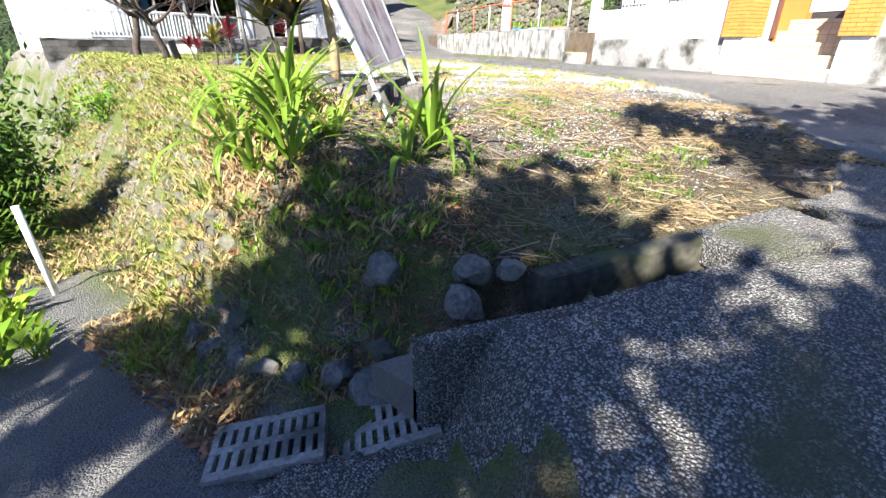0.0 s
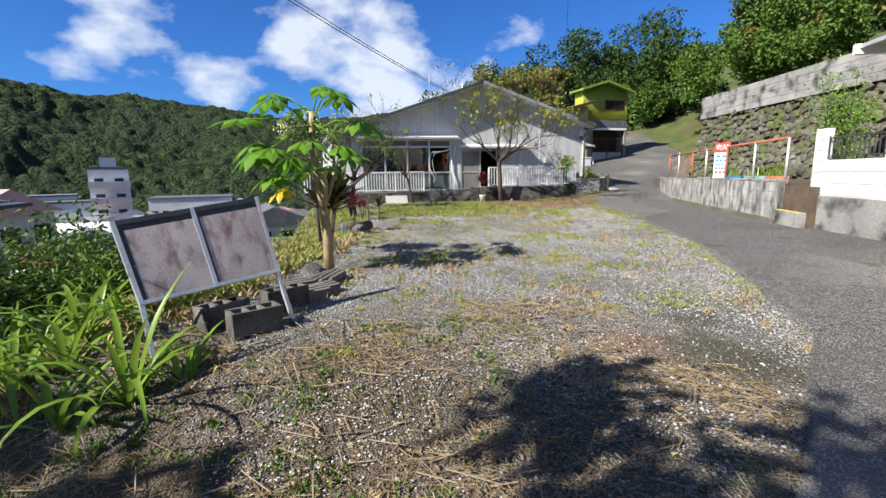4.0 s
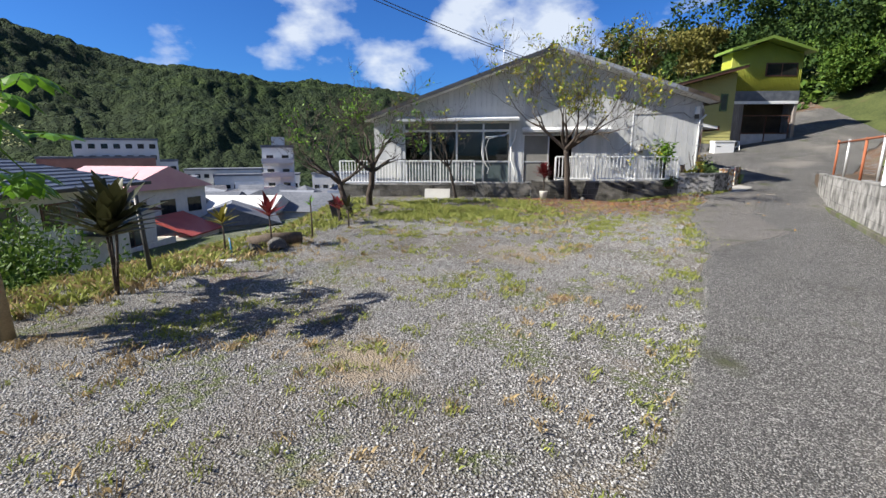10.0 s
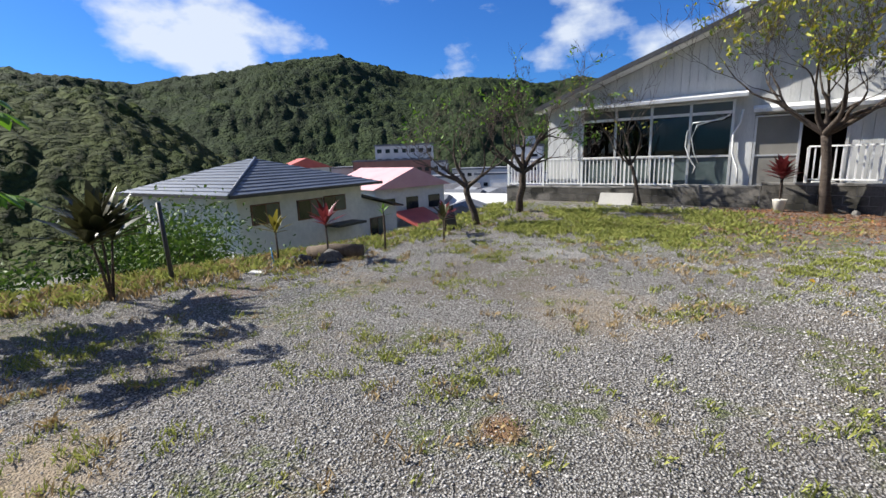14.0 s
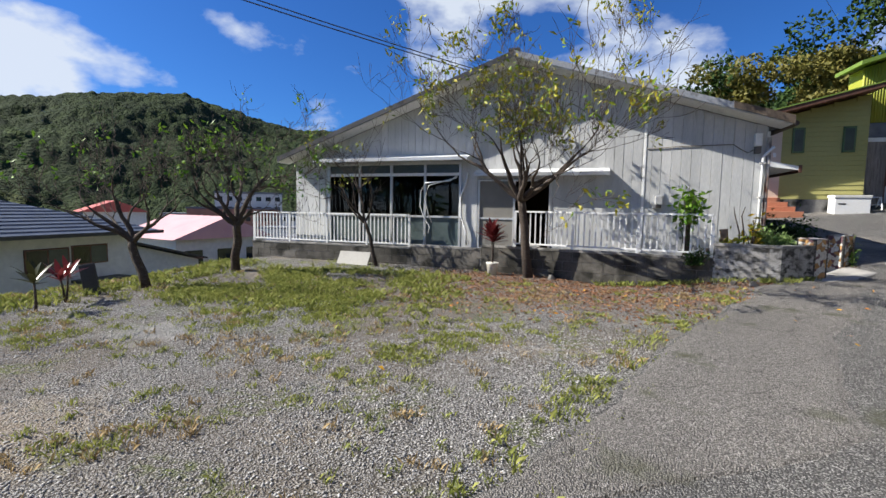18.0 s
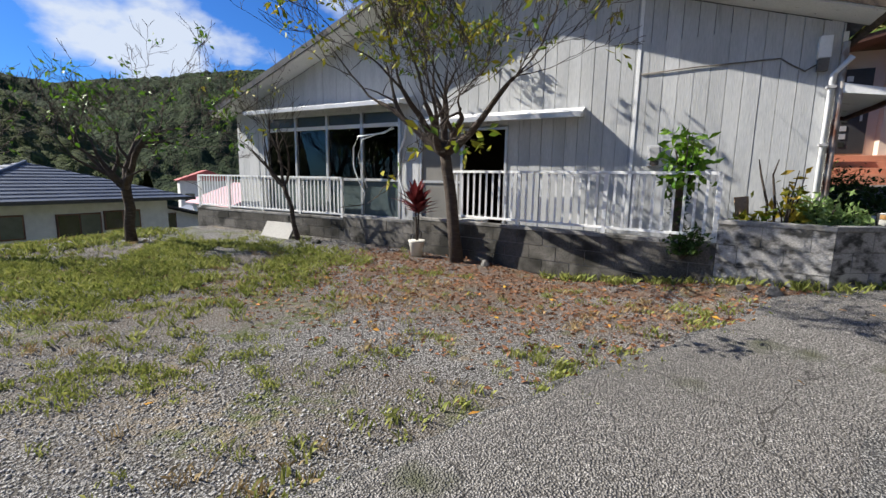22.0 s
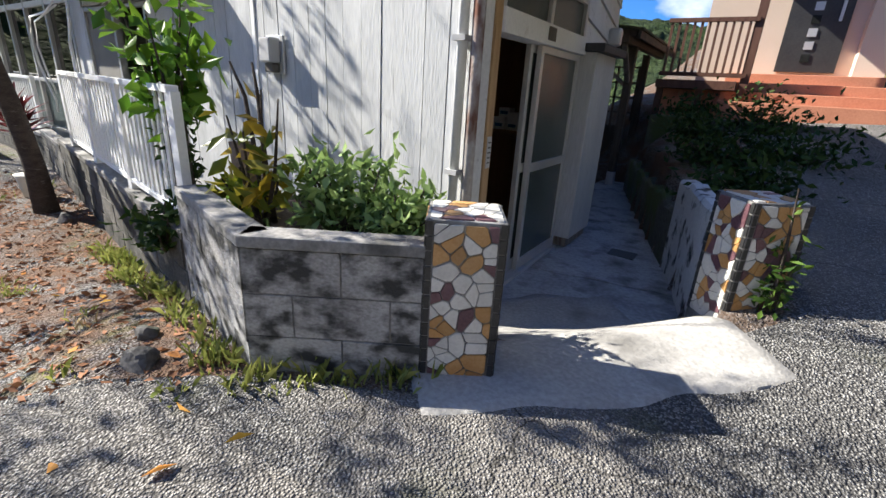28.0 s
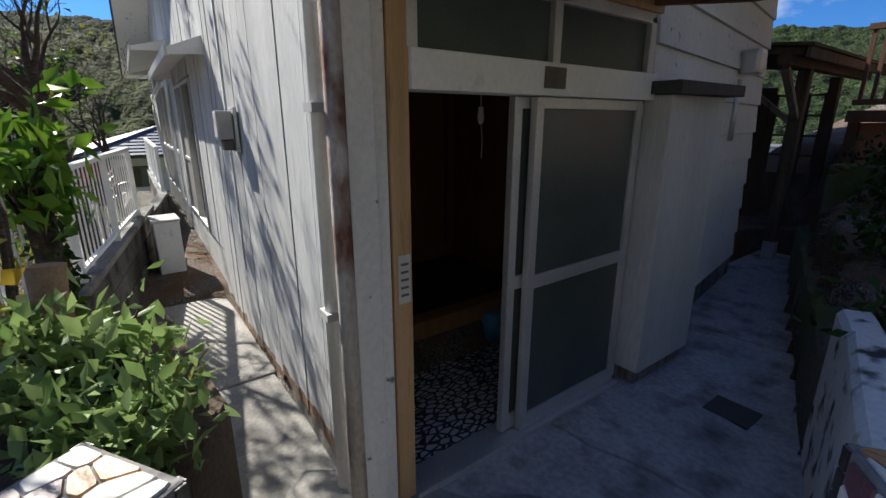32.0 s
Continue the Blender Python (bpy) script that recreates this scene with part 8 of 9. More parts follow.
# dry-stone face of the bank along the lower road
bank = thing("bank_wall", (1.0, 4.0, 0.0), "rough dry-stone face of the bank, half overgrown", "retaining wall", kind="structure")
r = random.Random(55)
count = 0
y = 3.0
while y < 9.5 and count < 290:
    w0 = lerp_line(y, (0, 1.0, 3, 5, 9, 20), (0.8, 0.45, 0.5, 1.0, 2.2, 2.6))
    for j in range(6):
        f = (j + 0.5) / 6
        x = bank_x(y) - w0 + w0 * 0.75 * f
        if r.random() < (0.6 if y < 4.2 else 0.3):
            continue
        z = gz(x, y) - 0.04
        o = new("stone", r.choice(stone_shapes))
        o.parent = bank
        o.matrix_parent_inverse = bank.matrix_world.inverted()
        o.matrix_basis = Matrix.Translation((x, y + r.uniform(-0.06, 0.06), z + r.uniform(-0.03, 0.03))) @ Matrix.Rotation(radians(90) + r.uniform(-0.3, 0.3), 4, "Z") @ Matrix.Diagonal((r.uniform(0.18, 0.30), r.uniform(0.14, 0.22), r.uniform(0.14, 0.24), 1))
        count += 1
    y += 0.17

# ---- drain, grates and cover slabs at the start ----
dr = thing("drain", (1.8, 0.7, 0.1), "open concrete roadside drain with a mossy lip", "drain", kind="structure")
def lip(p, q, w, up, dn, mat, seed):
    """A kerb that follows the fall of the ground."""
    bm = bmesh.new()
    p, q = Vector(p), Vector(q)
    d = (q - p).normalized()
    s_ = Vector((-d.y, d.x, 0)) * w / 2
    rows_ = []
    for k in range(15):
        c = p.lerp(q, k / 14)
        c.y = drain_y(c.x) + p.y
        z = lot(c.x, c.y - 0.25) + up + 0.01 * noise.noise((c.x * 6, seed, 0))
        rows_.append([bm.verts.new((v.x, v.y, zz2)) for v, zz2 in ((c - s_, z - dn), (c - s_, z - 0.015), (c - s_ * 0.8, z), (c + s_ * 0.8, z), (c + s_, z - 0.015), (c + s_, z - dn))])
    for r0, r1 in zip(rows_, rows_[1:]):
        for k in range(5):
            bm.faces.new((r0[k], r0[k + 1], r1[k + 1], r1[k]))
    bm.faces.new(rows_[0][::-1])
    bm.faces.new(rows_[-1])
    bmesh.ops.recalc_face_normals(bm, faces=bm.faces[:])
    return bm


part("near_lip", lip((1.15, -0.17, 0), (2.5, -0.17, 0), 0.08, 0.01, 0.5, M_ASPHALT, 1), M_ASPHALT, dr)
part("far_lip", lip((1.80, 0.19, 0), (2.55, 0.19, 0), 0.13, 0.02, 0.5, M_CONC, 2), M_STONE, dr)
part("channel_floor", lip((1.15, 0.0, 0), (2.6, 0.0, 0), 0.30, -0.27, 0.2, M_GROUT, 3), M_GROUT, dr)


def slotted_grate(cx, cy, ang, slope):
    t = thing("drain_grate", (cx, cy, gz(cx, cy)), "grey cast grate with two rows of slots", "grate", "drain grates")
    m = Matrix.Translation((cx, cy, gz(cx, cy) + 0.035)) @ Matrix.Rotation(radians(ang), 4, "Z") @ Matrix.Rotation(radians(slope), 4, "Y")
    # solid black block under the slots, standing in for the shade below
    part("pit", box(-0.24, 0.24, -0.14, 0.14, -0.30, -0.07, m=m), M_DARK, t)
    for y0, y1 in ((-0.16, -0.115), (-0.02, 0.02), (0.115, 0.16)):
        part("bar", box(-0.26, 0.26, y0, y1, -0.06, 0.0, 0.004, m=m), M_CONC, t)
    for k in range(10):
        x = -0.26 + k * 0.0545
        for y0, y1 in ((-0.114, -0.021), (0.021, 0.114)):
            part("rib", box(x, x + 0.03, y0, y1, -0.06, -0.001, m=m), M_CONC, t)


slotted_grate(1.08, 1.66, -40, -12)
slotted_grate(0.66, 2.0, -40, -6)
for i, (x, y, ang) in enumerate(((2.72, 0.43, -33), (3.38, 0.02, -33), (4.02, -0.38, -32), (4.62, -0.74, -30), (5.2, -1.06, -28))):
    t = thing("drain_cover", (x, y, gz(x, y)), "thick grey concrete slab covering the drain", "cover slab", "drain cover slabs")
    sl = math.atan2(gz(x + 0.25, y - 0.15) - gz(x - 0.25, y + 0.15), 0.58)
    m = Matrix.Translation((x, y, gz(x, y) + 0.015)) @ Matrix.Rotation(radians(ang), 4, "Z") @ Matrix.Rotation(-sl, 4, "Y")
    part("slab", box(-0.32, 0.32, -0.20, 0.20, -0.14, 0.03, 0.014, m=m), M_ASPHALT, t)
pth = thing("road_patch", (1.4, -0.6, 0.1), "sloping asphalt at the foot of the lane", "road", kind="structure")
pv, pf = [], []
pys, pxs = np.arange(-3.4, 1.9, 0.08), np.arange(-1.6, 4.2, 0.08)
for yy in pys:
    for xx in pxs:
        lim = drain_y(xx) - (0.12 if 1.0 < xx < 2.6 else 0.18)
        yc = min(yy, lim)
        pv.append((xx, yc, gz(xx, yc - 0.0) + 0.03 + 0.006 * noise.noise((xx * 3, yc * 3, 1)) if yc < lim else gz(xx, yc) - 0.05))
w_ = len(pxs)
for j in range(len(pys) - 1):
    for i in range(w_ - 1):
        pf.append((j * w_ + i, j * w_ + i + 1, (j + 1) * w_ + i + 1, (j + 1) * w_ + i))
o = stuff("asphalt", pv, pf, M_ASPHALT, "", "", pth, smooth=True)

# ---- house fittings ----
mb = thing("electric_meter", (13.8, FY - 0.06, 2.5), "grey electric meter box on the white boards", "meter")
part("back", box(13.72, 13.92, FY - 0.03, FY - 0.008, 2.52, 2.80, 0.004), M_ALU, mb)
part("dial_case", box(13.75, 13.89, FY - 0.13, FY - 0.032, 2.60, 2.78, 0.015), M_TOWNGREY, mb)
part("terminal_case", box(13.77, 13.87, FY - 0.10, FY - 0.032, 2.53, 2.597, 0.008), M_GROUT, mb)
bk = thing("breaker_box", (15.5, FY - 0.05, 3.6), "small white box with a dark switch under the eave", "switch box")
part("case", box(15.44, 15.56, FY - 0.10, FY - 0.008, 3.74, 3.98, 0.008), M_WHITE, bk)
part("switch", box(15.45, 15.55, FY - 0.09, FY - 0.008, 3.60, 3.735, 0.006), M_GROUT, bk)
cbl = thing("wall_cable", (14.4, FY - 0.02, 3.77), "thin grey cable clipped across the boards", "cable")
part("run", tube([(13.56, FY - 0.015, 3.75), (14.2, FY - 0.015, 3.78), (15.1, FY - 0.015, 3.79), (15.22, FY - 0.02, 3.70), (15.35, FY - 0.02, 3.62), (15.45, FY - 0.03, 3.68)], 0.009, 5), M_GROUT, cbl)
dp = thing("downpipe", (15.60, FY - 0.06, 1.2), "white and grey downpipe at the house corner", "downpipe")
part("pipe", tube([(15.60, FY - 0.06, 1.22), (15.61, FY - 0.06, 3.55), (15.74, FY - 0.14, 3.72)], 0.032, 10), M_WHITE, dp)
for z in (2.0, 2.75, 3.4):
    part("clip", box(15.56, 15.645, FY - 0.10, FY - 0.012, z, z + 0.03), M_TOWNGREY, dp)
hose = thing("hose", (8.93, FY - 0.1, 1.6), "coil of pale hose hung before the window", "hose")
part("hose", tube([(9.49, FY - 0.15, 3.22), (9.33, FY - 0.2, 3.1), (8.73, FY - 0.22, 3.06), (8.61, FY - 0.22, 2.85), (8.59, FY - 0.2, 2.5), (8.68, FY - 0.18, 2.25), (8.83, FY - 0.16, 2.0), (8.78, FY - 0.15, 1.85)], 0.014, 7), M_WHITE, hose)
part("hose", tube([(9.49, FY - 0.13, 3.18), (8.81, FY - 0.2, 3.0), (8.71, FY - 0.2, 2.7), (8.78, FY - 0.17, 2.35), (8.88, FY - 0.15, 2.1)], 0.012, 7), M_WHITE, hose)
part("waste_pipe", tube([(9.73, FY - 0.07, 3.3), (9.69, FY - 0.08, 3.0), (9.57, FY - 0.08, 2.75), (9.58, FY - 0.08, 2.3), (9.71, FY - 0.08, 1.95), (9.73, FY - 0.08, 1.6)], 0.022, 8), M_WHITE, hose)
pot = thing("flower_pot", (10.53, 16.33, gz(10.53, 16.33)), "pale plastic flower pot by the garden wall", "pot")
zp = gz(10.53, 16.33)
part("pot", tube([(10.53, 16.33, zp - 0.01), (10.53, 16.33, zp + 0.22), (10.53, 16.33, zp + 0.25)], [0.085, 0.125, 0.14], 16), M_CREAMWALL, pot)
slabb = thing("leaning_slab", (7.3, 16.6, 1.1), "pale concrete slab leaning on the garden wall", "slab")
m = Matrix.Translation((7.1, 16.58, gz(7.1, 16.6))) @ Matrix.Rotation(radians(-4), 4, "Z") @ Matrix.Rotation(radians(-32), 4, "X")
part("slab", box(-0.42, 0.42, 0, 0.05, -0.02, 0.36, 0.01, m=m), M_PALECONC, slabb)
blk_ = thing("black_stump", (4.95, 12.1, gz(4.95, 12.1)), "charred leaning board stuck in the ground", "post")
m = Matrix.Translation((4.95, 12.1, gz(4.95, 12.1))) @ Matrix.Rotation(radians(-12), 4, "Y") @ Matrix.Rotation(radians(30), 4, "Z")
part("board", box(-0.11, 0.11, -0.02, 0.02, -0.1, 0.5, 0.01, m=m), M_DARK, blk_)
ps = thing("black_post", (3.83, 7.13, gz(3.83, 7.13)), "slim black post at the edge of the bank", "post")
part("post", tube([(3.83, 7.13, gz(3.83, 7.13) - 0.1), (3.76, 7.13, gz(3.83, 7.13) + 1.05)], 0.028, 8), M_BLACK, ps)
ws = thing("pale_slab", (4.38, 8.0, gz(4.38, 8.0)), "broken pale slab lying on the gravel by the bank", "slab")
part("slab", box(-0.13, 0.13, -0.09, 0.09, -0.02, 0.035, 0.012, m=pose(4.38, 8.0, gz(4.38, 8.0), 0, 0, 20)), M_TOWNWHITE, ws)
lg = thing("old_log", (4.62, 9.2, gz(4.62, 9.2)), "dark rotting log at the edge of the bank", "log")
part("log", tube([(4.2, 9.02, gz(4.2, 9.02) + 0.07), (4.6, 9.2, gz(4.6, 9.2) + 0.1), (4.98, 9.42, gz(4.98, 9.42) + 0.09)], [0.10, 0.12, 0.105], 12), M_DARKWOOD, lg)
pg = thing("blue_peg", (4.3, 8.3, gz(4.3, 8.3)), "slim blue plastic peg stuck in the ground", "peg")
part("peg", tube([(4.3, 8.3, gz(4.3, 8.3) - 0.05), (4.27, 8.3, gz(4.3, 8.3) + 0.3)], 0.011, 8), M_TEALBLUE, pg)
ps = thing("steel_post", (1.05, 4.05, gz(1.05, 4.05)), "pale steel fence post by the lower road", "post")
part("post", tube([(0.6, 5.6, gz(0.6, 5.6) - 0.1), (0.55, 5.6, gz(0.6, 5.6) + 0.9)], 0.03, 8), M_WHITE, ps)

# wires over the lot and aerials on the roof
for i, (a, b, sag) in enumerate((((-14, -6, 11.5), (11.2, 22.5, 6.3), 0.9), ((-14, -6.3, 11.8), (11.4, 22.8, 6.4), 1.0), ((-6, -16, 12.6), (24, 32, 9.8), 1.2))):
    w = thing("overhead_wire", a, "thin black overhead wire", "wire", "overhead wires")
    A, B = Vector(a), Vector(b)
    part("wire", tube([A.lerp(B, k / 20) - Vector((0, 0, sag * 4 * (k / 20) * (1 - k / 20))) for k in range(21)], 0.014 if i < 2 else 0.009, 4), M_BLACK, w)
for x, y, h in ((9.6, 20.5, 1.5), (11.4, 21.0, 1.2)):
    an = thing("aerial", (x, y, roof_z(x) + 0.09), "thin rooftop television aerial", "aerial", "aerials")
    z0 = roof_z(x) + 0.05
    part("mast", tube([(x, y, z0), (x, y, z0 + h)], 0.014, 6), M_ALU, an)
    for k in range(5):
        part("rod", beam((x - 0.18, y, z0 + h - 0.1 * k), (x + 0.18, y, z0 + h - 0.1 * k), 0.008, 0.008), M_ALU, an)
mh = thing("manhole_cover", (17.05, 15.35, gz(17.05, 15.35)), "round worn cast-iron cover in the lane", "manhole cover")
zc = gz(17.05, 15.35) + 0.038
part("rim", tube([(17.05, 15.35, zc - 0.03), (17.05, 15.35, zc + 0.006)], 0.125, 28), M_GROUT, mh)
part("plate", tube([(17.05, 15.35, zc - 0.03), (17.05, 15.35, zc + 0.010)], 0.105, 28), M_GROUT, mh)
bkt = thing("bucket", (14.75, 18.62, 1.07), "blue plastic bucket on the hall floor", "bucket")
part("bucket", tube([(14.75, 18.62, 1.07), (14.75, 18.62, 1.32)], [0.11, 0.14], 18), M_TEALBLUE, bkt)

# the front is not square to the door side: it falls back towards its far end
SKEW = Matrix(((1, 0, 0, 0), (-0.05, 1, 0, 0.05 * HX1), (0, 0, 1, 0), (0, 0, 0, 1)))
FRONT = ("old_house", "window_1", "window_awning", "door_awning", "door_2", "entrance_hall", "pull_cord", "small_box", "electric_meter", "breaker_box", "wall_cable", "downpipe", "hose", "bucket")
for ob in list(scene.objects):
    if ob.type == "MESH" and ob.parent is not None and ob.parent.name.split(".")[0] in FRONT:
        ob.data.transform(SKEW)

# ---- town below ----
def town_house(x, y, z, w, d, h, ang, wall, roof, flat, seed):
    t = thing("town_building" if flat else "town_house", (x, y, z), "pale flat-roofed block in the town" if flat else "small town house with a pitched roof", "building", "buildings in the town")
    m = Matrix.Translation((x, y, z)) @ Matrix.Rotation(radians(ang), 4, "Z")
    part("wall", box(-w / 2, w / 2, -d / 2, d / 2, -4, h, m=m), wall, t)
    if flat:
        part("roof", box(-w / 2 - 0.2, w / 2 + 0.2, -d / 2 - 0.2, d / 2 + 0.2, h, h + 0.5, m=m), roof, t)
    else:
        bm = prism([(-w / 2 - 0.5, h), (w / 2 + 0.5, h), (0, h + w * 0.22)], "y", -d / 2 - 0.5, d / 2 + 0.5)
        bmesh.ops.transform(bm, matrix=m, verts=bm.verts[:])
        part("roof", bm, roof, t)
    r = random.Random(seed)
    floors = max(1, int(h / 2.9))
    n = max(2, int(w / 2.4))
    for fl in range(floors):
        for k in range(n):
            xx = -w / 2 + (k + 0.5) * w / n
            for yy in (-d / 2,):
                part("window", box(xx - 0.7, xx + 0.7, yy - 0.05, yy - 0.004, 0.9 + fl * 2.9, 2.1 + fl * 2.9, m=m), M_DARKGLASS, t)
            if k < n - 1 and flat:
                part("window", box(w / 2 + 0.004, w / 2 + 0.05, -d / 2 + (k + 0.3) * d / n, -d / 2 + (k + 0.8) * d / n, 0.9 + fl * 2.9, 2.1 + fl * 2.9, m=m), M_DARKGLASS, t)
    return t


r = random.Random(71)


def by_bearing(az, dist):
    a = radians(az)
    return 9 - math.sin(a) * dist, 7 + math.cos(a) * dist


for az, dist, w, d, h, mt in ((43.0, 160, 22, 12, 11.0, M_TOWNGREY), (36.5, 168, 22, 10, 10.5, M_BRICKRED), (34.0, 130, 12, 10, 8, M_TOWNWHITE), (24.5, 150, 24, 10, 7.5, M_TOWNWHITE), (48, 120, 12, 12, 6, M_PINK), (14, 140, 20, 12, 8, M_TOWNGREY), (28, 160, 22, 10, 9, M_TOWNWHITE)):
    x, y = by_bearing(az, dist)
    town_house(x, y, -11.5, w, d, h, az - 8, mt, M_TOWNROOF if mt != M_PINK else M_PINK, True, int(az * 10))
for k in range(120):
    az, dist = r.uniform(2, 52), r.uniform(58, 150)
    x, y = by_bearing(az, dist)
    z = -8.5 - 3.5 * S((dist - 35) / 60)
    w, d, h = r.uniform(6, 11), r.uniform(7, 12), r.choice((3.0, 3.2, 5.4, 5.8))
    roof = r.choice((M_TOWNROOF, M_TOWNROOF, M_TOWNROOF, M_BLUEROOF, M_TOWNGREY, M_BRICKRED, M_ROOFDK))
    town_house(x, y, z, w, d, h, az + r.choice((0, 90, 15, -20)), r.choice((M_TOWNWHITE, M_CREAMWALL, M_TOWNGREY)), roof, r.random() < 0.3, k)
for az, dist, roof in ((38, 54, M_TOWNROOF), (33, 60, M_TOWNROOF), (29.5, 52, M_TOWNWHITE), (24.5, 58, M_TOWNROOF), (20, 52, M_TOWNROOF)):
    x, y = by_bearing(az, dist)
    town_house(x, y, -8.0, 8, 9, 4.2, az + 60, M_TOWNWHITE, roof, False, int(dist))

town_house(-19.5, 39.0, -3.2, 8, 8, 3.0, 75, M_TOWNWHITE, M_PINK, False, 5)
town_house(-59, 62, -3.0, 8, 8, 4.2, 60, M_TOWNWHITE, M_REDROOF, False, 6)
town_house(-12.9, 43.0, -7.4, 7.0, 7, 3.9, 25, M_TOWNGREY, M_TOWNROOF, False, 7)
town_house(-82, 123, -11.5, 18, 12, 17.5, 36, M_TOWNWHITE, M_TOWNROOF, True, 8)
town_house(-84, 119, -11.5, 24, 10, 13.0, 36, M_BRICKRED, M_TOWNROOF, True, 9)
town_house(-76, 127, -11.5, 12, 10, 12.0, 36, M_TOWNWHITE, M_TOWNROOF, True, 10)
apt = town_house(-31.5, 104, -11.5, 6.2, 9, 15.3, 18, M_TOWNWHITE, M_TOWNROOF, True, 11)
m = Matrix.Translation((-31.5, 104, -11.5)) @ Matrix.Rotation(radians(18), 4, "Z")
part("stair_tower", box(-1.2, 1.4, -2, 2, 15.4, 17.6, m=m), M_TOWNWHITE, apt)
for fl in range(5):
    part("balcony", box(-3.2, 3.2, -5.8, -4.56, 0.2 + fl * 2.95, 1.3 + fl * 2.95, m=m), M_TOWNWHITE, apt)

# ---- stones, grass and litter on the lot ----
def free(x, y):
    """On open gravel, off the lane and clear of walls."""
    return x < lane_edge(y) - 0.02 and y < wall_y(min(15.4, max(4.3, x))) - 0.06 and x > bank_x(y) + 0.2


def scatter(n, seed, x0, x1, y0, y1, ok, weight=None):
    rr = random.Random(seed)
    pts = []
    while len(pts) < n:
        x, y = rr.uniform(x0, x1), rr.uniform(y0, y1)
        if ok(x, y) and (weight is None or rr.random() < weight(x, y)):
            pts.append((x, y))
    return pts


def pebbles(name, pts, seed, lo, hi, mat, label):
    rr = np.random.default_rng(seed)
    base = np.array([(1, 0, 0), (0, 1, 0), (-1, 0, 0), (0, -1, 0), (0, 0, 1), (0, 0, -0.6)], float)
    tri = np.array([(0, 1, 4), (1, 2, 4), (2, 3, 4), (3, 0, 4), (1, 0, 5), (2, 1, 5), (3, 2, 5), (0, 3, 5)])
    vs, fs = [], []
    for k, (x, y) in enumerate(pts):
        s = lo + (hi - lo) * rr.random() ** 2.5
        a = rr.uniform(0, 6.28)
        c, q = math.cos(a), math.sin(a)
        b = base * rr.uniform(0.6, 1.15, (6, 3)) * (s, s * 0.8, s * 0.6)
        b = np.stack([b[:, 0] * c - b[:, 1] * q, b[:, 0] * q + b[:, 1] * c, b[:, 2]], axis=1)
        vs.append(b + (x, y, gz(x, y) + s * 0.22 + 0.018 * noise.noise((x * 1.7, y * 1.7, 0)) + 0.03 * noise.noise((x * 0.4, y * 0.4, 3)) * S((x - 1) / 2)))
        fs.append(tri + 6 * k)
    return stuff(name, np.concatenate(vs), np.concatenate(fs), mat, label, "gravel")


def surface_z(x, y):
    return gz(x, y) + 0.018 * noise.noise((x * 1.7, y * 1.7, 0)) + 0.03 * noise.noise((x * 0.4, y * 0.4, 3)) * S((x - 1) / 2)


def bare(x, y):
    return 0.25 + 0.75 * S((0.62 - abs(noise.noise((x * 0.55, y * 0.55, 11))) * 2.0) / 0.4)


M_PEB = leafy("loose_gravel", (0.20, 0.196, 0.192), (0.47, 0.46, 0.447), 0.9, 0.0)
pebbles("gravel", scatter(62000, 81, 3, 13, 0.8, 12.5, free, bare), 82, 0.007, 0.018, M_PEB, "loose pale grey gravel stones on the lot")


def tufts(name, pts, seed, blades, hgt, mat, label, wide=0.006):
    """Bent blades in small tufts."""
    rr = np.random.default_rng(seed)
    n = len(pts) * blades
    c = np.repeat(np.array([(x, y, surface_z(x, y)) for x, y in pts]), blades, axis=0)
    c[:, :2] += rr.normal(size=(n, 2)) * 0.035
    a = rr.uniform(0, 6.28, n)
    o = np.stack([np.cos(a), np.sin(a), np.zeros(n)], axis=1)
    s = np.stack([-np.sin(a), np.cos(a), np.zeros(n)], axis=1)
    h = hgt * rr.uniform(0.4, 1.3, (n, 1))
    lean = rr.uniform(0.2, 1.0, (n, 1))
    up = np.array([[0, 0, 1.0]])
    w = wide * rr.uniform(0.7, 1.4, (n, 1))
    v = np.stack([c - s * w, c + s * w, c + up * h * 0.6 + o * h * lean * 0.35 + s * w * 0.7, c + up * h * (1.05 - lean * 0.3) + o * h * lean * 0.9], axis=1).reshape(-1, 3)
    i = np.arange(n)[:, None] * 4
    f = np.concatenate([i + [0, 1, 2], i + [0, 2, 3]], axis=1).reshape(-1, 3)
    return stuff(name, v, f, mat, label, "grass")


def lawn(x, y):
    near = S((y - 11.6) / 1.3) * S((10.9 - x) / 2.2) * S((x - 5.2) / 1.0) * S((16.4 - y) / 1.2) * S((noise.noise((x * 1.1, y * 1.1, 8)) + 0.42) / 0.55)
    return min(1.0, near + 0.015)


def weeds(x, y):
    n = noise.noise((x * 0.8, y * 0.8, 21))
    edge = math.exp(-((x - lane_edge(y)) / 0.35) ** 2)
    return min(1.0, max(0.0, (n - 0.15) * 0.9 * S((noise.noise((x * 2.7, y * 2.7, 5)) + 0.25) / 0.4)) + 0.035 * edge + 0.02)


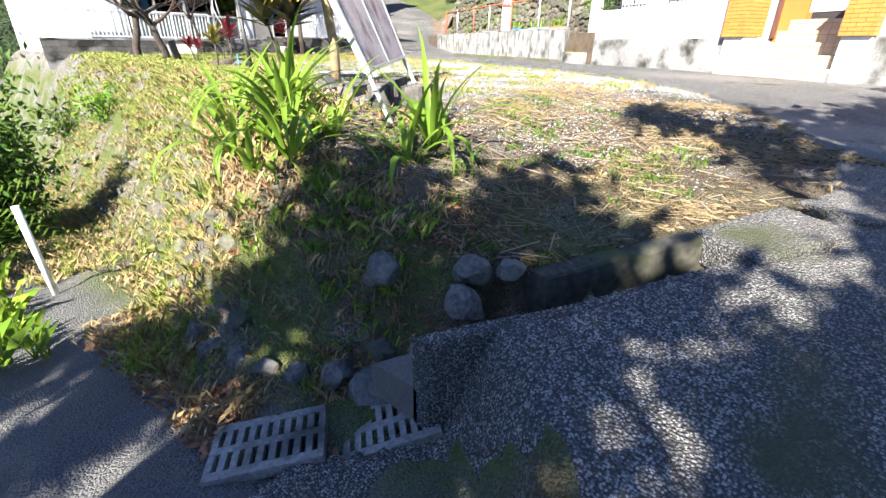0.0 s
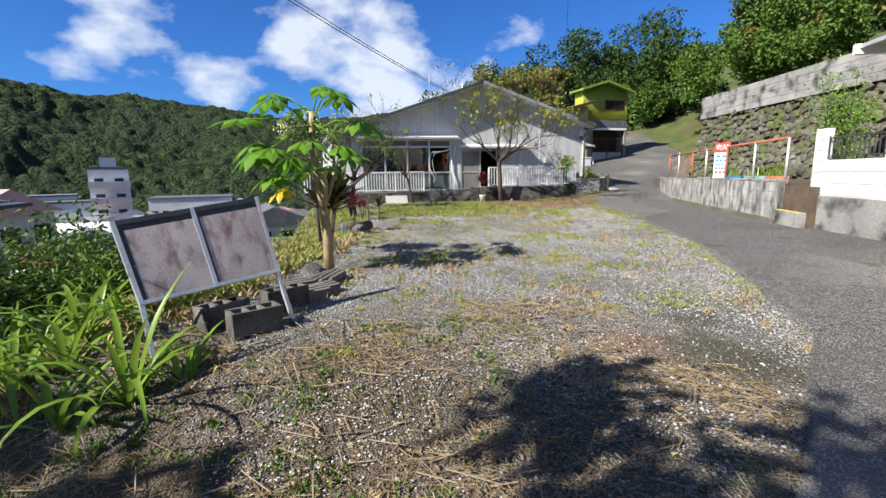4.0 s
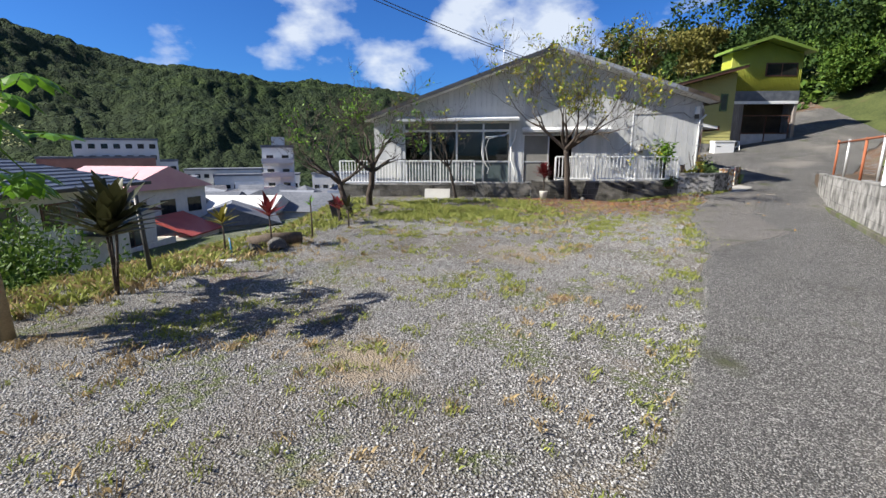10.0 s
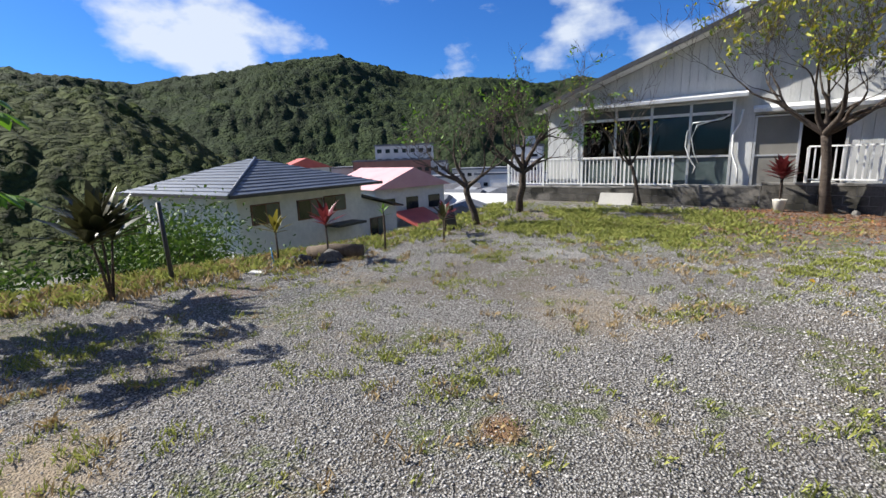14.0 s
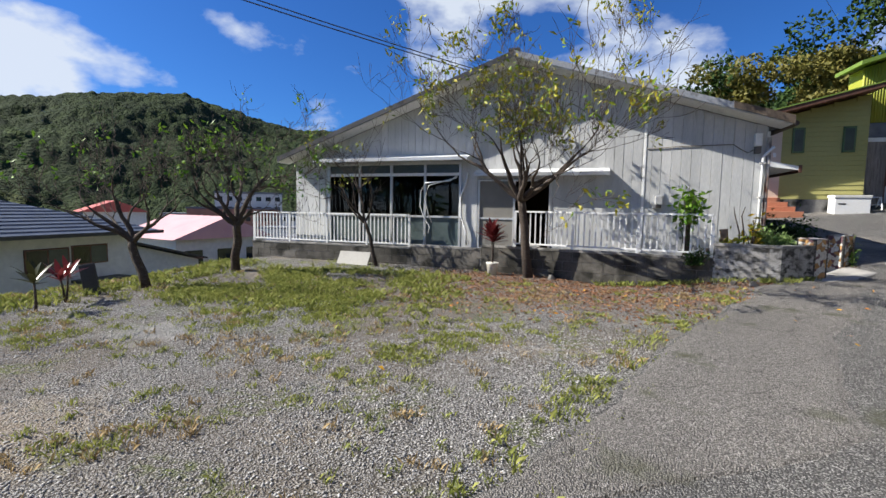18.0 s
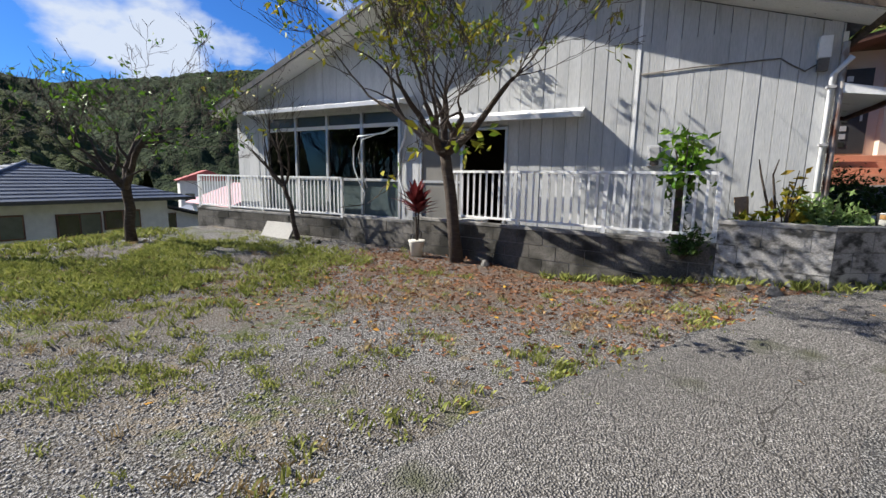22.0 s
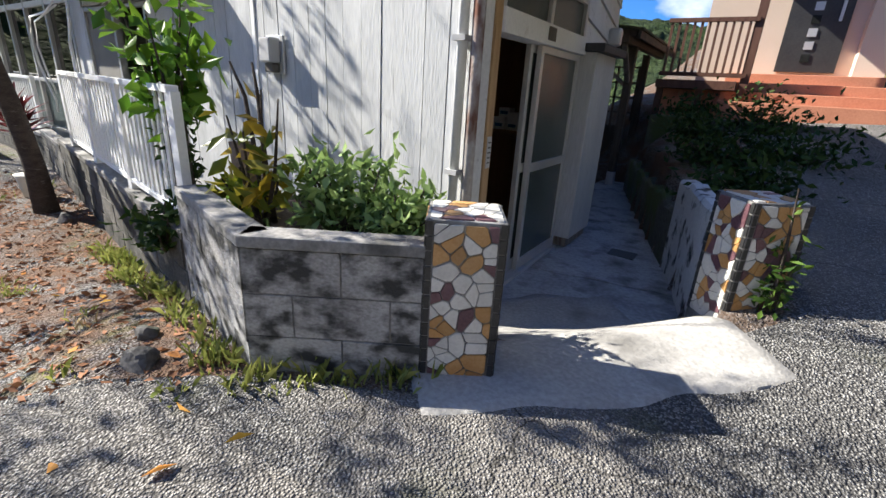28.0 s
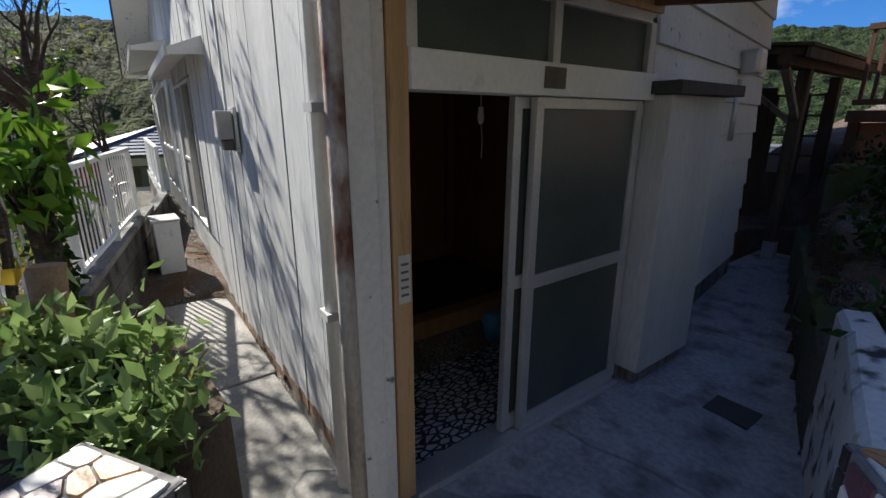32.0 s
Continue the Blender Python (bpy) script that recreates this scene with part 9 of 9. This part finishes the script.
tufts("lawn_grass", scatter(1700, 91, 4.4, 11.5, 11.0, 16.9, free, lawn), 92, 14, 0.085, M_GRASS, "patchy light green grass before the garden wall", 0.0035)
tufts("weeds", scatter(1500, 93, 3.6, 14.5, 2.4, 15.5, free, weeds), 94, 20, 0.05, M_GRASS, "low weeds between the stones", 0.0032)
tufts("dry_weeds", scatter(500, 95, 2.5, 14.5, 0.0, 15.5, free, lambda x, y: max(0.02, noise.noise((x * 0.9, y * 0.9, 33)))), 96, 18, 0.06, M_DRYGRASS, "dry straw-coloured weeds on the lot", 0.003)
tufts("bank_grass", scatter(1100, 97, 0.6, 5.2, 3.0, 16.0, lambda x, y: bank_x(y) - 1.0 < x < bank_x(y) + 0.9), 98, 12, 0.13, M_GRASS, "rough grass along the bank", 0.005)
tufts("bank_straw", scatter(300, 99, 0.6, 5.0, 3.0, 9.0, lambda x, y: bank_x(y) - 0.8 < x < bank_x(y) + 1.2), 100, 12, 0.12, M_DRYGRASS, "dry grass along the bank", 0.005)
tufts("slope_grass", scatter(1800, 101, -4, 4.5, 4.0, 17.0, lambda x, y: x < bank_x(y) - 0.3 and x < 0.06 * y), 102, 10, 0.28, M_STRAP, "tall green growth on the slope", 0.012)
tufts("slope_weeds", scatter(2000, 121, 0.3, 4.4, 4.2, 15.0, lambda x, y: max(bank_x(y) - 3.0, 0.95 if y < 6 else 0.3) < x < bank_x(y) + 0.2), 122, 9, 0.10, M_DRYGRASS, "dry brownish weeds over the bank", 0.004)
tufts("slope_green", scatter(900, 123, 0.3, 4.4, 3.6, 15.0, lambda x, y: max(bank_x(y) - 3.0, 0.95 if y < 6 else 0.3) < x < bank_x(y) + 0.2), 124, 9, 0.11, M_GRASS, "green weeds over the bank", 0.004)
tufts("verge_weeds", scatter(90, 103, 11.0, 16.3, 9.0, 16.0, lambda x, y: abs(x - lane_edge(y)) < 0.3 and y < wall_y(min(15.4, x)) - 0.03), 104, 12, 0.07, M_GRASS, "weeds along the broken edge of the lane")
tufts("wall_weeds", scatter(60, 105, 12.5, 16.2, 14.8, 16.2, lambda x, y: 0.02 < (wall_y(min(15.5, x)) if x < 15.5 else 15.62 + (x - 15.5) * 0.63) - y < 0.16), 106, 14, 0.10, M_GRASS, "weeds at the foot of the planter")


def litter(name, pts, seed, size, mat, label):
    rr = np.random.default_rng(seed)
    c = [(x, y, surface_z(x, y) + 0.006 + (0.03 if x > lane_edge(y) else 0)) for x, y in pts]
    v, f = leaf_mesh(c, seed, size, size * 0.5, 0.0, 0.12)
    v[:, 2] = np.maximum(v[:, 2], np.repeat(np.array([q[2] for q in c]) - 0.002, 4))
    return stuff(name, v, f, mat, label, "fallen leaves")


def under_tree(x, y):
    return S((y - 12.2) / 2.5) * S((x - 8.6) / 1.6)


litter("dead_leaves", scatter(5000, 111, 8.5, 15.4, 12.2, 16.6, lambda x, y: y < wall_y(min(15.4, x)) - 0.04 and x < lane_edge(y) + 0.2, under_tree), 112, 0.055, M_DEADLEAF, "brown dead leaves under the cherry tree")
litter("start_litter", scatter(6500, 113, 0.7, 6.0, -0.2, 3.2, lambda x, y: x < lane_edge(y) and not (x < 2.6 and abs(y - drain_y(x)) < 0.24), lambda x, y: 0.4 + noise.noise((x, y, 4))), 114, 0.045, leafy("straw_litter", (0.07, 0.048, 0.03), (0.27, 0.20, 0.12), 0.9, 0.0), "dry leaf and straw litter near the drain")
litter("bank_litter", scatter(5200, 117, 0.45, 2.2, 1.7, 4.4, lambda x, y: x < bank_x(y) + 0.35 and abs(y - drain_y(x)) > 0.2), 118, 0.05, M_DEADLEAF, "brown leaf litter on the broken end of the bank")
tufts("bank_end_weeds", scatter(130, 119, 0.5, 2.0, 1.9, 4.4, lambda x, y: x < bank_x(y) + 0.25 and abs(y - drain_y(x)) > 0.22, lambda x, y: max(0.05, noise.noise((x * 1.6, y * 1.6, 17)) + 0.2)), 120, 14, 0.09, M_STRAP, "green weeds hanging over the end of the bank", 0.005)
tufts("bank_end_straw", scatter(500, 125, 0.5, 2.0, 1.9, 4.4, lambda x, y: x < bank_x(y) + 0.3 and abs(y - drain_y(x)) > 0.22), 126, 12, 0.09, M_DRYGRASS, "dry straw over the end of the bank", 0.003)
litter("yellow_leaves", scatter(80, 115, 9.5, 16.8, 10.5, 15.8, lambda x, y: y < wall_y(min(15.4, x)) - 0.05, lambda x, y: under_tree(x, y) + 0.1), 116, 0.085, leafy("fallen_yellow_leaf", (0.55, 0.33, 0.04), (0.45, 0.18, 0.05), 0.6, 0.2), "fallen yellow and orange leaves")


def sticks(name, pts, seed, lo, hi, rad, mat, label):
    """Thin broken stalks lying about, each a crossed pair of strips."""
    rr = np.random.default_rng(seed)
    vs, fs = [], []
    for k, (x, y) in enumerate(pts):
        ln, a = rr.uniform(lo, hi), rr.uniform(0, 6.28)
        d = np.array((math.cos(a), math.sin(a))) * ln / 2
        w = np.array((-math.sin(a), math.cos(a))) * rad
        ends = [np.array((x, y)) - d, np.array((x, y)) + d]
        zs = [surface_z(e[0], e[1]) + 0.012 + rr.uniform(0, 0.03) for e in ends]
        q = []
        for e, z in zip(ends, zs):
            q += [(e[0] - w[0], e[1] - w[1], z), (e[0] + w[0], e[1] + w[1], z), (e[0], e[1], z + rad), (e[0], e[1], z - rad)]
        vs += q
        o = k * 8
        fs += [(o, o + 4, o + 6, o + 2), (o + 2, o + 6, o + 5, o + 1), (o + 1, o + 5, o + 7, o + 3), (o + 3, o + 7, o + 4, o)]
    return stuff(name, np.array(vs), np.array(fs), mat, label, "litter")


def off_drain(x, y):
    return x < lane_edge(y) and x > bank_x(y) - 0.3 and not (x < 2.6 and abs(y - drain_y(x)) < 0.24) and y > (drain_y(x) if x < 2.4 else 0.98 - 0.6 * (x - 2.3))


sticks("twigs", scatter(420, 131, 0.9, 6.0, -0.3, 3.2, off_drain), 132, 0.08, 0.28, 0.004, leafy("dry_twig", (0.07, 0.05, 0.035), (0.30, 0.24, 0.17), 0.9, 0.0), "dry broken twigs near the drain")
sticks("straw", scatter(3400, 133, 0.9, 6.2, -0.3, 3.4, off_drain, lambda x, y: max(0.05, noise.noise((x * 1.3, y * 1.3, 9)) + 0.25)), 134, 0.05, 0.18, 0.0016, M_DRYGRASS, "pale straw scattered near the drain")
tufts("start_weeds", scatter(260, 135, 1.4, 4.8, 0.9, 3.0, off_drain, lambda x, y: max(0.03, noise.noise((x * 1.1, y * 1.1, 14)) + 0.1)), 136, 12, 0.045, M_FOREST2, "small dark green weeds near the drain", 0.006)
